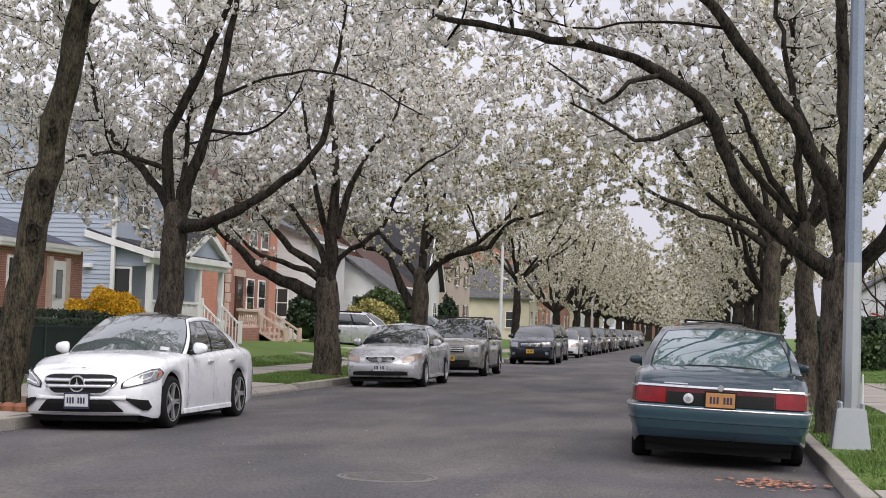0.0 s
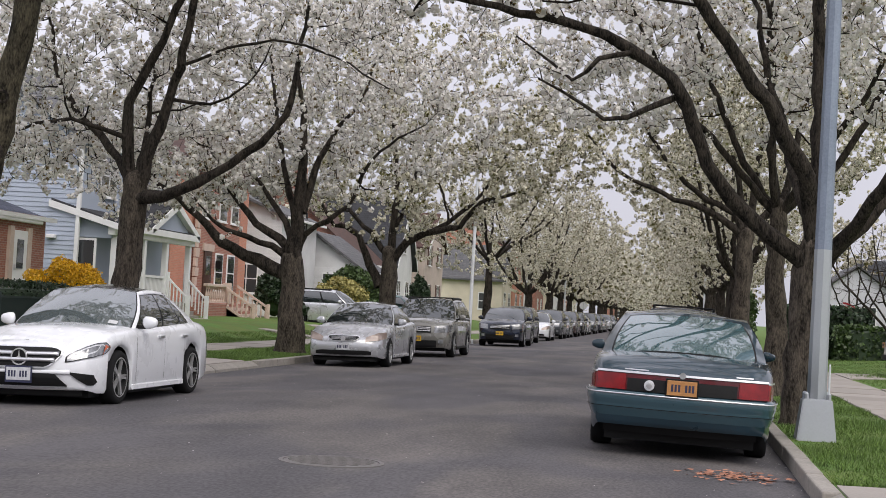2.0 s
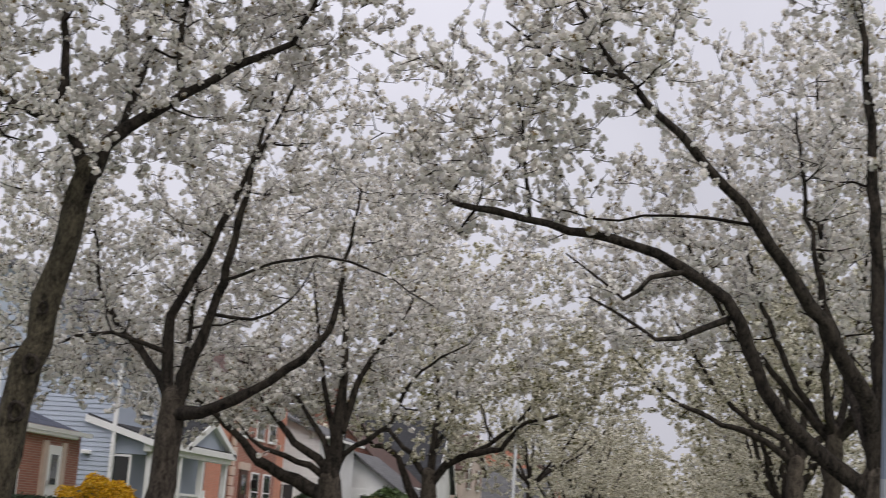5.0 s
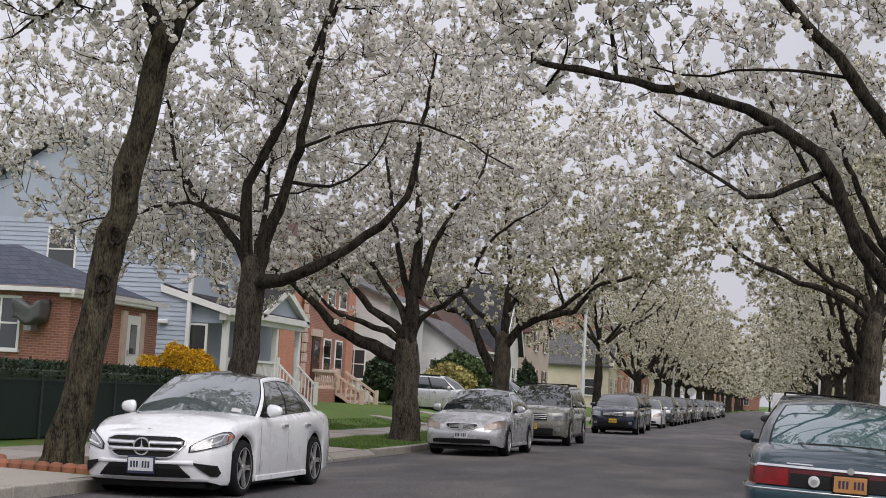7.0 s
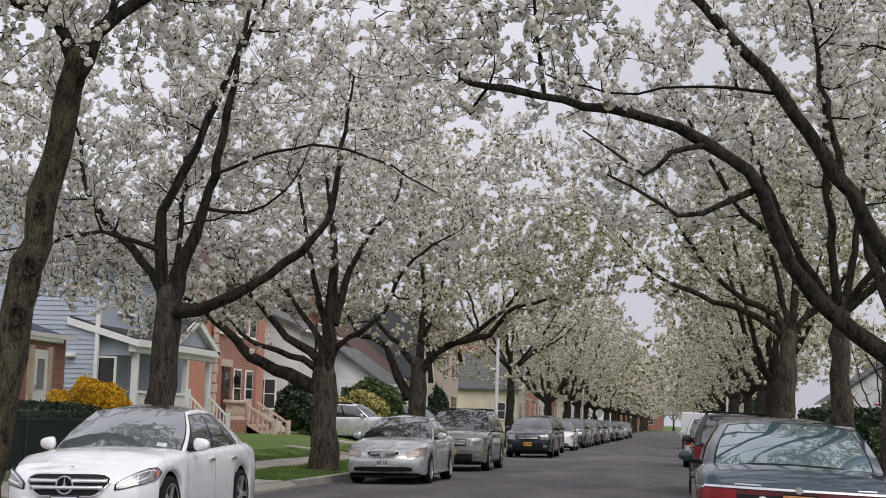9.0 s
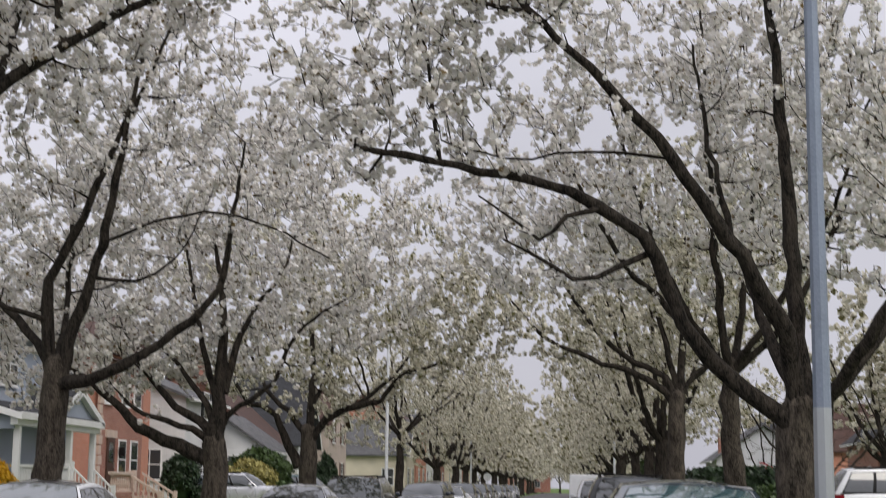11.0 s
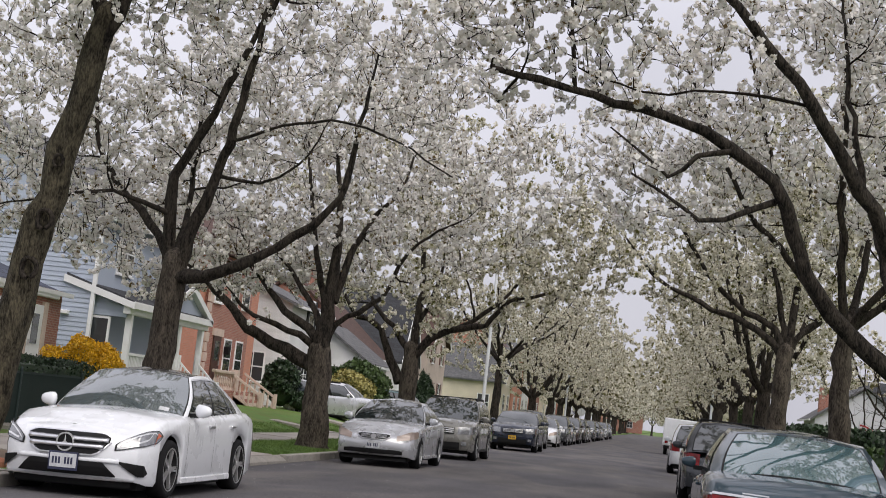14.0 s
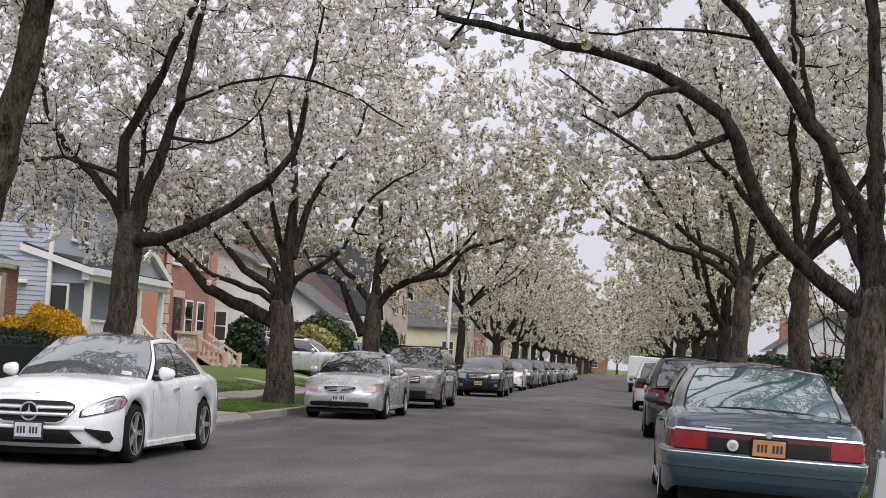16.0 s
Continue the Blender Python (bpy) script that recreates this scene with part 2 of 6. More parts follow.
def tubes(paths):
    """Arrays of verts and faces for tapered tubes along (points, radii)."""
    verts, faces, base = [], [], 0
    for pts, rad in paths:
        pts = np.asarray(pts, float)
        k = 14 if rad[0] > 0.14 else 7 if rad[0] > 0.05 else 4 if rad[0] > 0.02 else 3
        d = np.gradient(pts, axis=0)
        d /= np.linalg.norm(d, axis=1)[:, None] + 1e-9
        ref = np.array([0.31, 0.2, 0.93]) if abs(d[0][2]) < 0.8 else np.array([0.97, 0.2, 0.1])
        a = np.cross(d, ref)
        a /= np.linalg.norm(a, axis=1)[:, None] + 1e-9
        b = np.cross(d, a)
        ang = np.arange(k) * 2 * math.pi / k
        ring = np.cos(ang)[None, :, None] * a[:, None, :] + np.sin(ang)[None, :, None] * b[:, None, :]
        rad = np.asarray(rad, float)
        if rad[0] > 0.09:
            along = np.arange(len(pts))[:, None] * 0.28
            lump = 1 + 0.07 * np.sin(3 * ang[None, :] + along * 2.1) + 0.05 * np.sin(5 * ang[None, :] - along * 5.3) + 0.03 * np.sin(2 * ang[None, :] + along * 11)
            v = pts[:, None, :] + ring * (rad[:, None] * lump)[:, :, None]
        else:
            v = pts[:, None, :] + ring * rad[:, None, None]
        verts.append(v.reshape(-1, 3))
        for i in range(len(pts) - 1):
            for j in range(k):
                faces.append((base + i * k + j, base + i * k + (j + 1) % k, base + (i + 1) * k + (j + 1) % k, base + (i + 1) * k + j))
        base += len(pts) * k
    return np.concatenate(verts), faces


# ---- flowering trees ----
def smooth_line(pts, step, rng, wobble):
    """A wavering curve through the given knots."""
    pts = np.asarray(pts, float)
    ext = np.vstack([2 * pts[0] - pts[1], pts, 2 * pts[-1] - pts[-2]])
    out = []
    for i in range(1, len(ext) - 2):
        p0, p1, p2, p3 = ext[i - 1:i + 3]
        n = max(2, int(np.linalg.norm(p2 - p1) / step))
        for u in np.linspace(0, 1, n, endpoint=False):
            out.append(0.5 * (2 * p1 + (p2 - p0) * u + (2 * p0 - 5 * p1 + 4 * p2 - p3) * u * u + (3 * p1 - p0 - 3 * p2 + p3) * u ** 3))
    out.append(ext[-2])
    out = np.array(out)
    if wobble and len(out) > 2:
        out[1:-1] += rng.normal(0, wobble, (len(out) - 2, 3))
    return out


def shoot(p, d, length, rng, bend, n=6):
    """A branch that starts at p along d and bends towards the light."""
    pts = [np.array(p)]
    d = np.array(d) / np.linalg.norm(d)
    for _ in range(n - 1):
        d = d + np.array([0, 0, bend]) + rng.normal(0, 0.13, 3)
        d /= np.linalg.norm(d)
        pts.append(pts[-1] + d * length / (n - 1))
    return np.array(pts)


def side_dirs(tangent, rng):
    r = rng.normal(0, 1, 3)
    r -= tangent * (r @ tangent)
    return r / (np.linalg.norm(r) + 1e-9)


def twigs_on(b, ln, rng, wood, bloom, gap, per_twig, bare, start, fine=True):
    """Short twigs with blossom along a branch."""
    q = start
    while q < 1.0:
        j = q * (len(b) - 1)
        k = min(int(j), len(b) - 2)
        bp = b[k] + (b[k + 1] - b[k]) * (j - k)
        bt = b[k + 1] - b[max(k - 1, 0)]
        bt /= np.linalg.norm(bt) + 1e-9
        td = bt * 0.45 + side_dirs(bt, rng) * 0.8 + np.array([0, 0, 0.3])
        tl = rng.uniform(0.18, 0.60) if fine else rng.uniform(0.12, 0.42)
        w = shoot(bp, td, tl, rng, 0.12, 4)
        if fine:
            wood.append((w[[0, 2, 3]], np.array([0.011, 0.007, 0.005])))
        if rng.random() > bare:
            for u in np.linspace(0.2, 1.0, per_twig):
                k2 = min(int(u * 3), 2)
                bloom.append(w[k2] + (w[k2 + 1] - w[k2]) * (u * 3 - k2) + rng.normal(0, 0.035, 3))
        q += gap / ln * rng.uniform(0.6, 1.4)


def grow(limbs, seed, crowns, fill=240, twig_gap=0.16, bare=0.03, per_twig=4, fine=True):
    """Wood and blossom places of a tree from its main limbs (knots, thick end, thin end, share that stays clear).
    crowns: centres and radii of the rounded spaces that the branches grow into, with their shares."""
    rng = np.random.default_rng(seed)
    wood, bloom, nodes, rads = [], [], [], []
    crotch = np.array(limbs[0][0][-1], float)
    rise = crotch - np.array(limbs[0][0][-2], float)
    rise /= np.linalg.norm(rise)
    for knots, r0, r1, clear in limbs:
        if clear < 1 and np.linalg.norm(np.array(knots[0]) - crotch) < 0.75:
            knots = [tuple(crotch - rise * 0.5)] + list(knots)
        line = smooth_line(knots, 0.28, rng, 0.02)
        r0 *= 1.2 if clear < 1 else 1.08
        s = np.concatenate([[0], np.cumsum(np.linalg.norm(np.diff(line, axis=0), axis=1))])
        rad = r0 + (r1 - r0) * (s / s[-1]) ** 0.8
        rad = rad * (1 + 0.05 * np.sin(s * 5 + seed))
        if clear >= 1:
            rad = rad * (1 + 0.55 * np.exp(-s / 0.22))
        wood.append((line, rad))
        if clear < 1:
            keep = s > clear * s[-1]
            nodes.append(line[keep])
            rads.append(rad[keep])
            twigs_on(line[keep], s[-1] * (1 - clear), rng, wood, bloom, 0.3, per_twig, bare, 0.1, fine)
    target = []
    for c, r, share in crowns:
        k = int(fill * share)
        d = rng.normal(0, 1, (k, 3))
        d /= np.linalg.norm(d, axis=1)[:, None]
        target.append(np.array(c, float) + d * np.array(r, float) * (rng.random((k, 1)) ** 0.42))
    target = np.concatenate(target)
    pts, pr = np.concatenate(nodes), np.concatenate(rads)
    order = np.argsort(np.min(np.linalg.norm(target[:, None] - pts[None, ::3], axis=2), axis=1))
    for t in target[order]:
        off = t - pts
        dist = np.linalg.norm(off, axis=1) + np.where(off[:, 2] < 0, -off[:, 2] * 1.5, 0)
        i = int(np.argmin(dist))
        p, ln = pts[i], np.linalg.norm(t - pts[i])
        if ln < 0.35 or ln > 5.0:
            continue
        n = max(4, int(ln / 0.22))
        u = np.linspace(0, 1, n)[:, None]
        mid = (p + t) / 2 + rng.normal(0, 0.12, 3) * ln + np.array([0, 0, -0.10 * ln])
        line = p * (1 - u) ** 2 + mid * 2 * u * (1 - u) + t * u * u
        line[1:-1] += rng.normal(0, 0.022, (n - 2, 3))
        ra = min(pr[i] * 0.6, 0.014 + 0.011 * ln)
        rad = np.linspace(ra, 0.006, n)
        pick = np.arange(n) if fine else np.unique(np.linspace(0, n - 1, max(3, n // 3)).astype(int))
        wood.append((line[pick], rad[pick]))
        twigs_on(line, ln, rng, wood, bloom, twig_gap, per_twig, bare, 0.25, fine)
        pts = np.concatenate([pts, line[2:]])
        pr = np.concatenate([pr, rad[2:]])
    return wood, np.array(bloom)


def petals(places, seed, count, size, radius):
    """Small folded petals in clusters round the given places."""
    rng = np.random.default_rng(seed)
    n = len(places) * count
    c = np.repeat(places, count, axis=0) + rng.normal(0, radius, (n, 3))
    a = rng.normal(0, 1, (n, 3))
    a /= np.linalg.norm(a, axis=1)[:, None]
    b = np.cross(a, rng.normal(0, 1, (n, 3)))
    b /= np.linalg.norm(b, axis=1)[:, None]
    f = np.cross(a, b)
    h = size * rng.uniform(0.6, 1.25, (n, 1))
    v = np.stack([c - a * h, c - b * h + f * h * 0.45, c + a * h, c + b * h + f * h * 0.45], axis=1).reshape(-1, 3)
    faces = np.arange(4 * n).reshape(-1, 4)
    return v, faces


def blossoms(places, seed, count, size, radius):
    """Rounded flower clusters: petals that face outwards from the middle of each cluster."""
    rng = np.random.default_rng(seed)
    n = len(places) * count
    d = rng.normal(0, 1, (n, 3))
    d /= np.linalg.norm(d, axis=1)[:, None]
    grown = np.repeat(rng.uniform(0.65, 1.3, (len(places), 1)), count, axis=0)
    c = np.repeat(places, count, axis=0) + d * radius * grown * rng.uniform(0.75, 1.1, (n, 1))
    f = d + rng.normal(0, 0.22, (n, 3))
    f /= np.linalg.norm(f, axis=1)[:, None]
    a = np.cross(f, rng.normal(0, 1, (n, 3)))
    a /= np.linalg.norm(a, axis=1)[:, None]
    b = np.cross(f, a)
    h = size * grown * rng.uniform(0.7, 1.25, (n, 1))
    v = np.stack([c - a * h, c - b * h - f * h * 0.3, c + a * h, c + b * h - f * h * 0.3], axis=1).reshape(-1, 3)
    return v, np.arange(4 * n).reshape(-1, 4)


def quick_mesh(name, v, f, mat, smooth=False):
    me = bpy.data.meshes.new(name)
    f = np.asarray(f)
    me.vertices.add(len(v))
    me.vertices.foreach_set("co", np.asarray(v, np.float32).ravel())
    me.loops.add(f.size)
    me.loops.foreach_set("vertex_index", f.astype(np.int32).ravel())
    me.polygons.add(len(f))
    me.polygons.foreach_set("loop_start", np.arange(0, f.size, f.shape[1], dtype=np.int32))
    me.polygons.foreach_set("loop_total", np.full(len(f), f.shape[1], np.int32))
    if smooth:
        me.polygons.foreach_set("use_smooth", np.ones(len(f), bool))
    me.materials.append(mat)
    me.update(calc_edges=True)
    me.validate()
    return me


def vase_limbs(seed, trunk_h, height, spread, n, r):
    """Limbs of a vase-shaped street tree at the origin."""
    rng = np.random.default_rng(seed)
    lean = rng.normal(0, 0.12, 2)
    top = np.array([lean[0], lean[1], trunk_h])
    limbs = [([(0, 0, -0.1), (lean[0] * 0.4, lean[1] * 0.4, trunk_h * 0.5), tuple(top)], r * 1.15, r * 0.85, 2.0)]
    for i in range(n):
        a = 2 * math.pi * (i + rng.uniform(-0.3, 0.3)) / n
        out = spread * rng.uniform(0.55, 1.0) * (0.35 if i % 3 == 2 else 1.0)
        h = height * rng.uniform(0.75, 1.0)
        d = np.array([math.cos(a), math.sin(a), 0])
        knots = [top + np.array([0, 0, -0.15]), top + d * out * 0.3 + np.array([0, 0, 0.9]), top + d * out * 0.65 + np.array([0, 0, (h - trunk_h) * 0.5]), top + d * out + np.array([0, 0, h - trunk_h])]
        limbs.append((knots, r * 0.42, 0.02, 0.3))
    return limbs


def flowering_tree(limbs, seed, label, crown_space, m=None, bark=None, bloom=None, count=13, size=0.033, radius=0.054, group="street trees", **kw):
    tree = thing("flowering_tree", label, "tree", m, group)
    wood, places = grow(limbs, seed, crown_space, **kw)
    thick = [w for w in wood if w[1][0] > 0.03]
    near = kw.get("fine", True)
    top, below = thick[0][0][-1], thick[0][0][-2]
    up, r_top = (top - below) / np.linalg.norm(top - below), thick[0][1][-1]
    stump = (np.array([top - up * 0.05, top + up * 0.10, top + up * 0.20, top + up * 0.24]), r_top * np.array([1.0, 0.86, 0.5, 0.05]))
    v, f = tubes([thick[0], stump] if near else thick)
    trunk = part("trunk", quick_mesh("trunk", v, f, bark or (BARK_TRUNK if near else BARK), True), None, tree)
    for w in thick[1:] if near else ():
        v, f = tubes([w])
        part("limb", quick_mesh("limb", v, f, BARK, True), None, trunk)
    v, f = tubes([w for w in wood if w[1][0] <= 0.03])
    tagged(part("twig_mass", quick_mesh("twig_mass", v, f, TWIG), None, tree), kind="stuff")
    v, f = blossoms(places, seed + 1, count, size, radius)
    crown = part("crown", quick_mesh("crown", v, f, bloom or PETAL), None, tree)
    tagged(crown, kind="stuff")
    return tree


# ---- ground, road, kerbs ----
ROAD_L, ROAD_R = -8.1, 1.85
SLOPE = [(-2500, 0.75), (-60, 0.75), (-17.0, 0.62), (-14.6, 0.5), (-12.9, 0.15), (-8.27, 0.12), (-8.2, -0.4), (1.95, -0.4), (2.02, 0.12), (5.4, 0.14), (9.0, 0.35), (40, 0.4), (2500, 0.4)]


def ground_z(x):
    for (xa, za), (xb, zb) in zip(SLOPE, SLOPE[1:]):
        if xa <= x <= xb:
            return za + (zb - za) * (x - xa) / (xb - xa)
    return 0.13


def road_z(x):
    return 0.05 * (1 - ((x + 3.12) / 4.0) ** 2)


def ground_sheet():
    ys = [-2500, -300, -60] + list(range(-40, 260, 6)) + [400, 2500]
    v, f = [], []
    for y in ys:
        for x, z in SLOPE:
            v.append((x, y, z))
    n = len(SLOPE)
    for i in range(len(ys) - 1):
        for j in range(n - 1):
            f.append((i * n + j, i * n + j + 1, (i + 1) * n + j + 1, (i + 1) * n + j))
    tagged(new("ground", mesh_of("ground", v, f, LAWN)), "patchy green front lawns and grass verges beside a street", "ground", kind="structure")
    xs = np.linspace(ROAD_L - 0.05, ROAD_R + 0.05, 17)
    ys = list(range(-60, 420, 4))
    v = [(x, y, road_z(x)) for y in ys for x in xs]
    f = [(i * 17 + j, i * 17 + j + 1, (i + 1) * 17 + j + 1, (i + 1) * 17 + j) for i in range(len(ys) - 1) for j in range(16)]
    tagged(new("road", mesh_of("road", v, f, ASPHALT, True)), "dark worn asphalt street with faint patches", "road", kind="structure")


ground_sheet()

# ---- street trees: those beside the camera by their own limbs, the rest as a row ----
R1 = [
    ([(2.38, 19.04, -0.1), (2.39, 19.0, 1.31), (2.45, 18.95, 2.58)], 0.269, 0.237, 2.0),
    ([(2.41, 18.95, 2.31), (1.76, 18.77, 2.76), (1.09, 18.59, 3.39), (0.69, 18.41, 4.11), (0.38, 18.23, 4.74), (-0.55, 17.96, 5.28), (-1.99, 17.6, 5.55), (-3.25, 17.24, 5.73)], 0.118, 0.040, 0.62),
    ([(0.44, 18.32, 4.51), (0.05, 18.14, 4.29), (-0.49, 18.05, 4.2), (-1.41, 17.87, 4.65)], 0.044, 0.014, 0.3),
    ([(-0.18, 17.96, 5.05), (-0.62, 17.87, 4.92), (-0.92, 17.78, 4.65), (-1.72, 17.69, 5.19)], 0.037, 0.011, 0.4),
    ([(0.76, 17.65, 5.64), (-0.37, 17.51, 5.68), (-1.36, 17.42, 5.64), (-2.17, 17.24, 5.82)], 0.022, 0.011, 0.7),
    ([(-2.21, 17.56, 5.59), (-2.3, 17.33, 6.36), (-2.35, 17.24, 6.9), (-2.62, 17.15, 7.8)], 0.028, 0.011, 0.3),
    ([(2.45, 18.95, 2.49), (2.26, 18.59, 3.48), (1.66, 18.23, 4.47), (0.76, 17.6, 5.64), (-0.1, 17.24, 6.54), (-1.09, 17.24, 7.53), (-1.72, 17.24, 8.52)], 0.125, 0.028, 0.55),
    ([(-1.09, 17.24, 7.49), (-1.81, 17.15, 7.62), (-2.62, 16.97, 8.16)], 0.037, 0.014, 0.15),
    ([(2.5, 18.95, 2.49), (2.43, 18.95, 4.47), (2.29, 18.95, 6.81), (2.07, 18.95, 9.15), (1.62, 18.95, 11.14)], 0.125, 0.018, 0.45),
    ([(2.63, 18.95, 2.49), (3.09, 18.32, 3.21), (3.82, 17.69, 4.47), (4.32, 17.42, 6.45)], 0.110, 0.018, 0.4),
    ([(2.59, 19.04, 2.4), (3.36, 19.31, 3.21), (4.16, 19.49, 4.83), (4.5, 19.67, 7.35)], 0.103, 0.018, 0.35),
    ([(2.5, 19.04, 2.49), (2.14, 20.12, 3.93), (1.62, 20.93, 6.0), (1.35, 21.3, 8.25)], 0.096, 0.018, 0.35),
]
flowering_tree(R1, 11, "old pear tree in white blossom leaning over the street", [((-2.8, 17.6, 6.9), (1.93, 1.75, 1.56), 0.2), ((-1.35, 17.4, 8.35), (1.5, 1.5, 1.15), 0.24), ((2.2, 19.2, 11.1), (1.9, 2.0, 2.3), 0.26), ((0.6, 18.8, 11.7), (0.9, 1.2, 0.9), 0.06), ((3.7, 20.5, 6.81), (2.4, 2.76, 2.39), 0.28)], fill=740)
L1 = [
    ([(-9.55, 17.4, -0.1), (-9.3, 17.4, 1.2), (-9.0, 17.4, 3.3), (-8.7, 17.4, 4.8), (-8.5, 17.4, 6.05)], 0.249, 0.163, 2.0),
    ([(-8.5, 17.4, 6.0), (-9.0, 17.4, 6.8), (-9.7, 17.3, 7.0), (-10.6, 17.2, 7.8)], 0.112, 0.020, 0.3),
    ([(-9.0, 17.4, 6.8), (-9.1, 17.5, 8.0), (-9.3, 17.6, 10.5)], 0.072, 0.020, 0.2),
    ([(-8.5, 17.4, 6.0), (-7.9, 17.4, 6.7), (-6.3, 17.4, 7.7), (-5.7, 17.4, 8.0), (-5.0, 17.3, 9.3)], 0.104, 0.020, 0.3),
    ([(-7.2, 17.4, 7.2), (-7.4, 17.6, 8.6), (-7.2, 17.9, 10.6)], 0.056, 0.020, 0.2),
    ([(-8.2, 17.4, 6.4), (-8.2, 18.4, 8.0), (-8.4, 19.0, 10.6)], 0.064, 0.020, 0.2),
    ([(-9.7, 17.3, 7.0), (-10.6, 18.2, 6.7), (-11.6, 18.8, 6.4)], 0.048, 0.015, 0.25),
]
flowering_tree(L1, 23, "leaning pear tree with ringed bark scars and white blossom", [((-9.2, 17.6, 10.1), (4.4, 4.0, 4.3), 0.84), ((-5.7, 17.4, 9.4), (1.9, 1.8, 1.7), 0.2)], bark=BARK_PALE, fill=1020)
scars = bpy.data.objects["flowering_tree.001"]
for sx, sz, sr in ((-8.86, 3.27, 0.125), (-8.98, 2.62, 0.13), (-8.78, 4.05, 0.08)):
    ring = [(sx + sr * math.cos(a) * 0.8, 17.17 + 0.02 * math.cos(2 * a), sz + sr * math.sin(a)) for a in np.linspace(0, 2 * math.pi, 17)]
    v, f = tubes([(ring, np.full(17, sr * 0.28))])
    part("bark_scar", quick_mesh("bark_scar", v, f, BARK, True), None, scars, "raised ring of healed bark")
L2 = [
    ([(-9.75, 24.6, -0.1), (-9.65, 24.6, 1.6), (-9.6, 24.6, 3.5)], 0.258, 0.232, 2.0),
    ([(-9.65, 24.6, 3.3), (-9.85, 24.6, 4.6), (-9.6, 24.6, 5.4), (-9.0, 24.6, 6.8), (-8.4, 24.6, 8.2), (-7.7, 24.6, 9.9)], 0.120, 0.020, 0.5),
    ([(-9.5, 24.6, 3.4), (-9.1, 24.6, 4.9), (-8.8, 24.6, 6.0), (-8.5, 24.5, 7.8), (-8.0, 24.3, 10.2)], 0.120, 0.020, 0.5),
    ([(-9.5, 24.6, 3.2), (-8.9, 24.2, 3.25), (-8.2, 24.0, 3.5), (-7.3, 24.0, 4.1), (-6.6, 24.0, 4.8), (-6.4, 24.0, 5.8), (-6.2, 24.0, 7.4)], 0.120, 0.020, 0.6),
    ([(-8.75, 24.5, 5.75), (-7.8, 24.1, 6.0), (-6.8, 23.7, 6.1), (-5.6, 23.4, 5.8), (-4.5, 23.0, 5.2)], 0.036, 0.012, 0.55),
    ([(-9.0, 24.6, 5.1), (-8.3, 24.8, 5.1), (-7.6, 24.9, 5.5), (-7.0, 25.1, 6.8)], 0.032, 0.012, 0.4),
    ([(-9.7, 24.7, 3.5), (-10.6, 25.2, 4.4), (-11.6, 25.6, 5.4), (-12.2, 25.8, 7.4)], 0.096, 0.020, 0.3),
    ([(-9.7, 24.9, 3.5), (-10.0, 26.2, 5.0), (-10.2, 27, 7.6)], 0.080, 0.020, 0.3),
    ([(-9.7, 24.6, 4.3), (-10.8, 24.2, 4.6), (-11.9, 23.9, 4.3), (-12.8, 23.8, 4.1)], 0.048, 0.012, 0.3),
]
flowering_tree(L2, 37, "pear tree with twin dark stems and white blossom", [((-8.6, 26.3, 8.3), (4.4, 3.6, 3.0), 0.5), ((-12.9, 26.6, 6.1), (3.9, 3.8, 2.7), 0.36), ((-15.2, 28, 7.2), (2.2, 2.2, 1.8), 0.1), ((-12.2, 26.3, 4.5), (2.0, 1.4, 1.0), 0.12)], fill=620, bare=0.08)
L3 = [
    ([(-8.99, 34.5, -0.1), (-9.0, 34.5, 1.19), (-9.08, 34.5, 2.5)], 0.336, 0.277, 2.0),
    ([(-9.15, 34.5, 2.06), (-9.93, 34.44, 2.4), (-10.92, 34.38, 2.85), (-11.53, 34.32, 3.45), (-12.1, 34.26, 3.91), (-12.76, 34.2, 4.28)], 0.176, 0.054, 0.6),
    ([(-9.28, 34.5, 2.61), (-9.88, 34.2, 2.87), (-10.4, 33.9, 3.06), (-10.8, 33.6, 3.2), (-11.06, 33.3, 3.55)], 0.101, 0.036, 0.5),
    ([(-9.18, 34.5, 2.76), (-9.78, 34.62, 3.15), (-10.37, 34.74, 3.58), (-10.89, 34.86, 4.17), (-11.33, 34.98, 4.7), (-11.72, 35.1, 5.61)], 0.126, 0.027, 0.4),
    ([(-9.19, 34.5, 3.05), (-9.56, 34.85, 3.68), (-10.06, 35.2, 4.21), (-10.65, 35.55, 4.84), (-11.11, 35.9, 5.86)], 0.101, 0.023, 0.35),
    ([(-9.02, 34.5, 2.5), (-8.98, 34.5, 3.96), (-8.96, 34.5, 4.99), (-9.04, 34.5, 6.31), (-9.25, 34.5, 7.79)], 0.202, 0.027, 0.3),
    ([(-8.8, 34.5, 3.12), (-8.14, 34.3, 3.5), (-7.6, 34.1, 3.89), (-7.22, 33.9, 4.67), (-6.76, 33.7, 5.23), (-5.81, 33.5, 5.82)], 0.084, 0.023, 0.4),
    ([(-8.88, 34.5, 3.67), (-8.73, 34.73, 4.57), (-8.37, 34.95, 5.64), (-7.7, 35.17, 6.71), (-7.33, 35.4, 7.8)], 0.101, 0.023, 0.35),
    ([(-8.99, 34.5, 3.38), (-9.58, 35.03, 4.88), (-10.02, 35.57, 6.44), (-10.46, 36.1, 8.21)], 0.084, 0.023, 0.35),
]
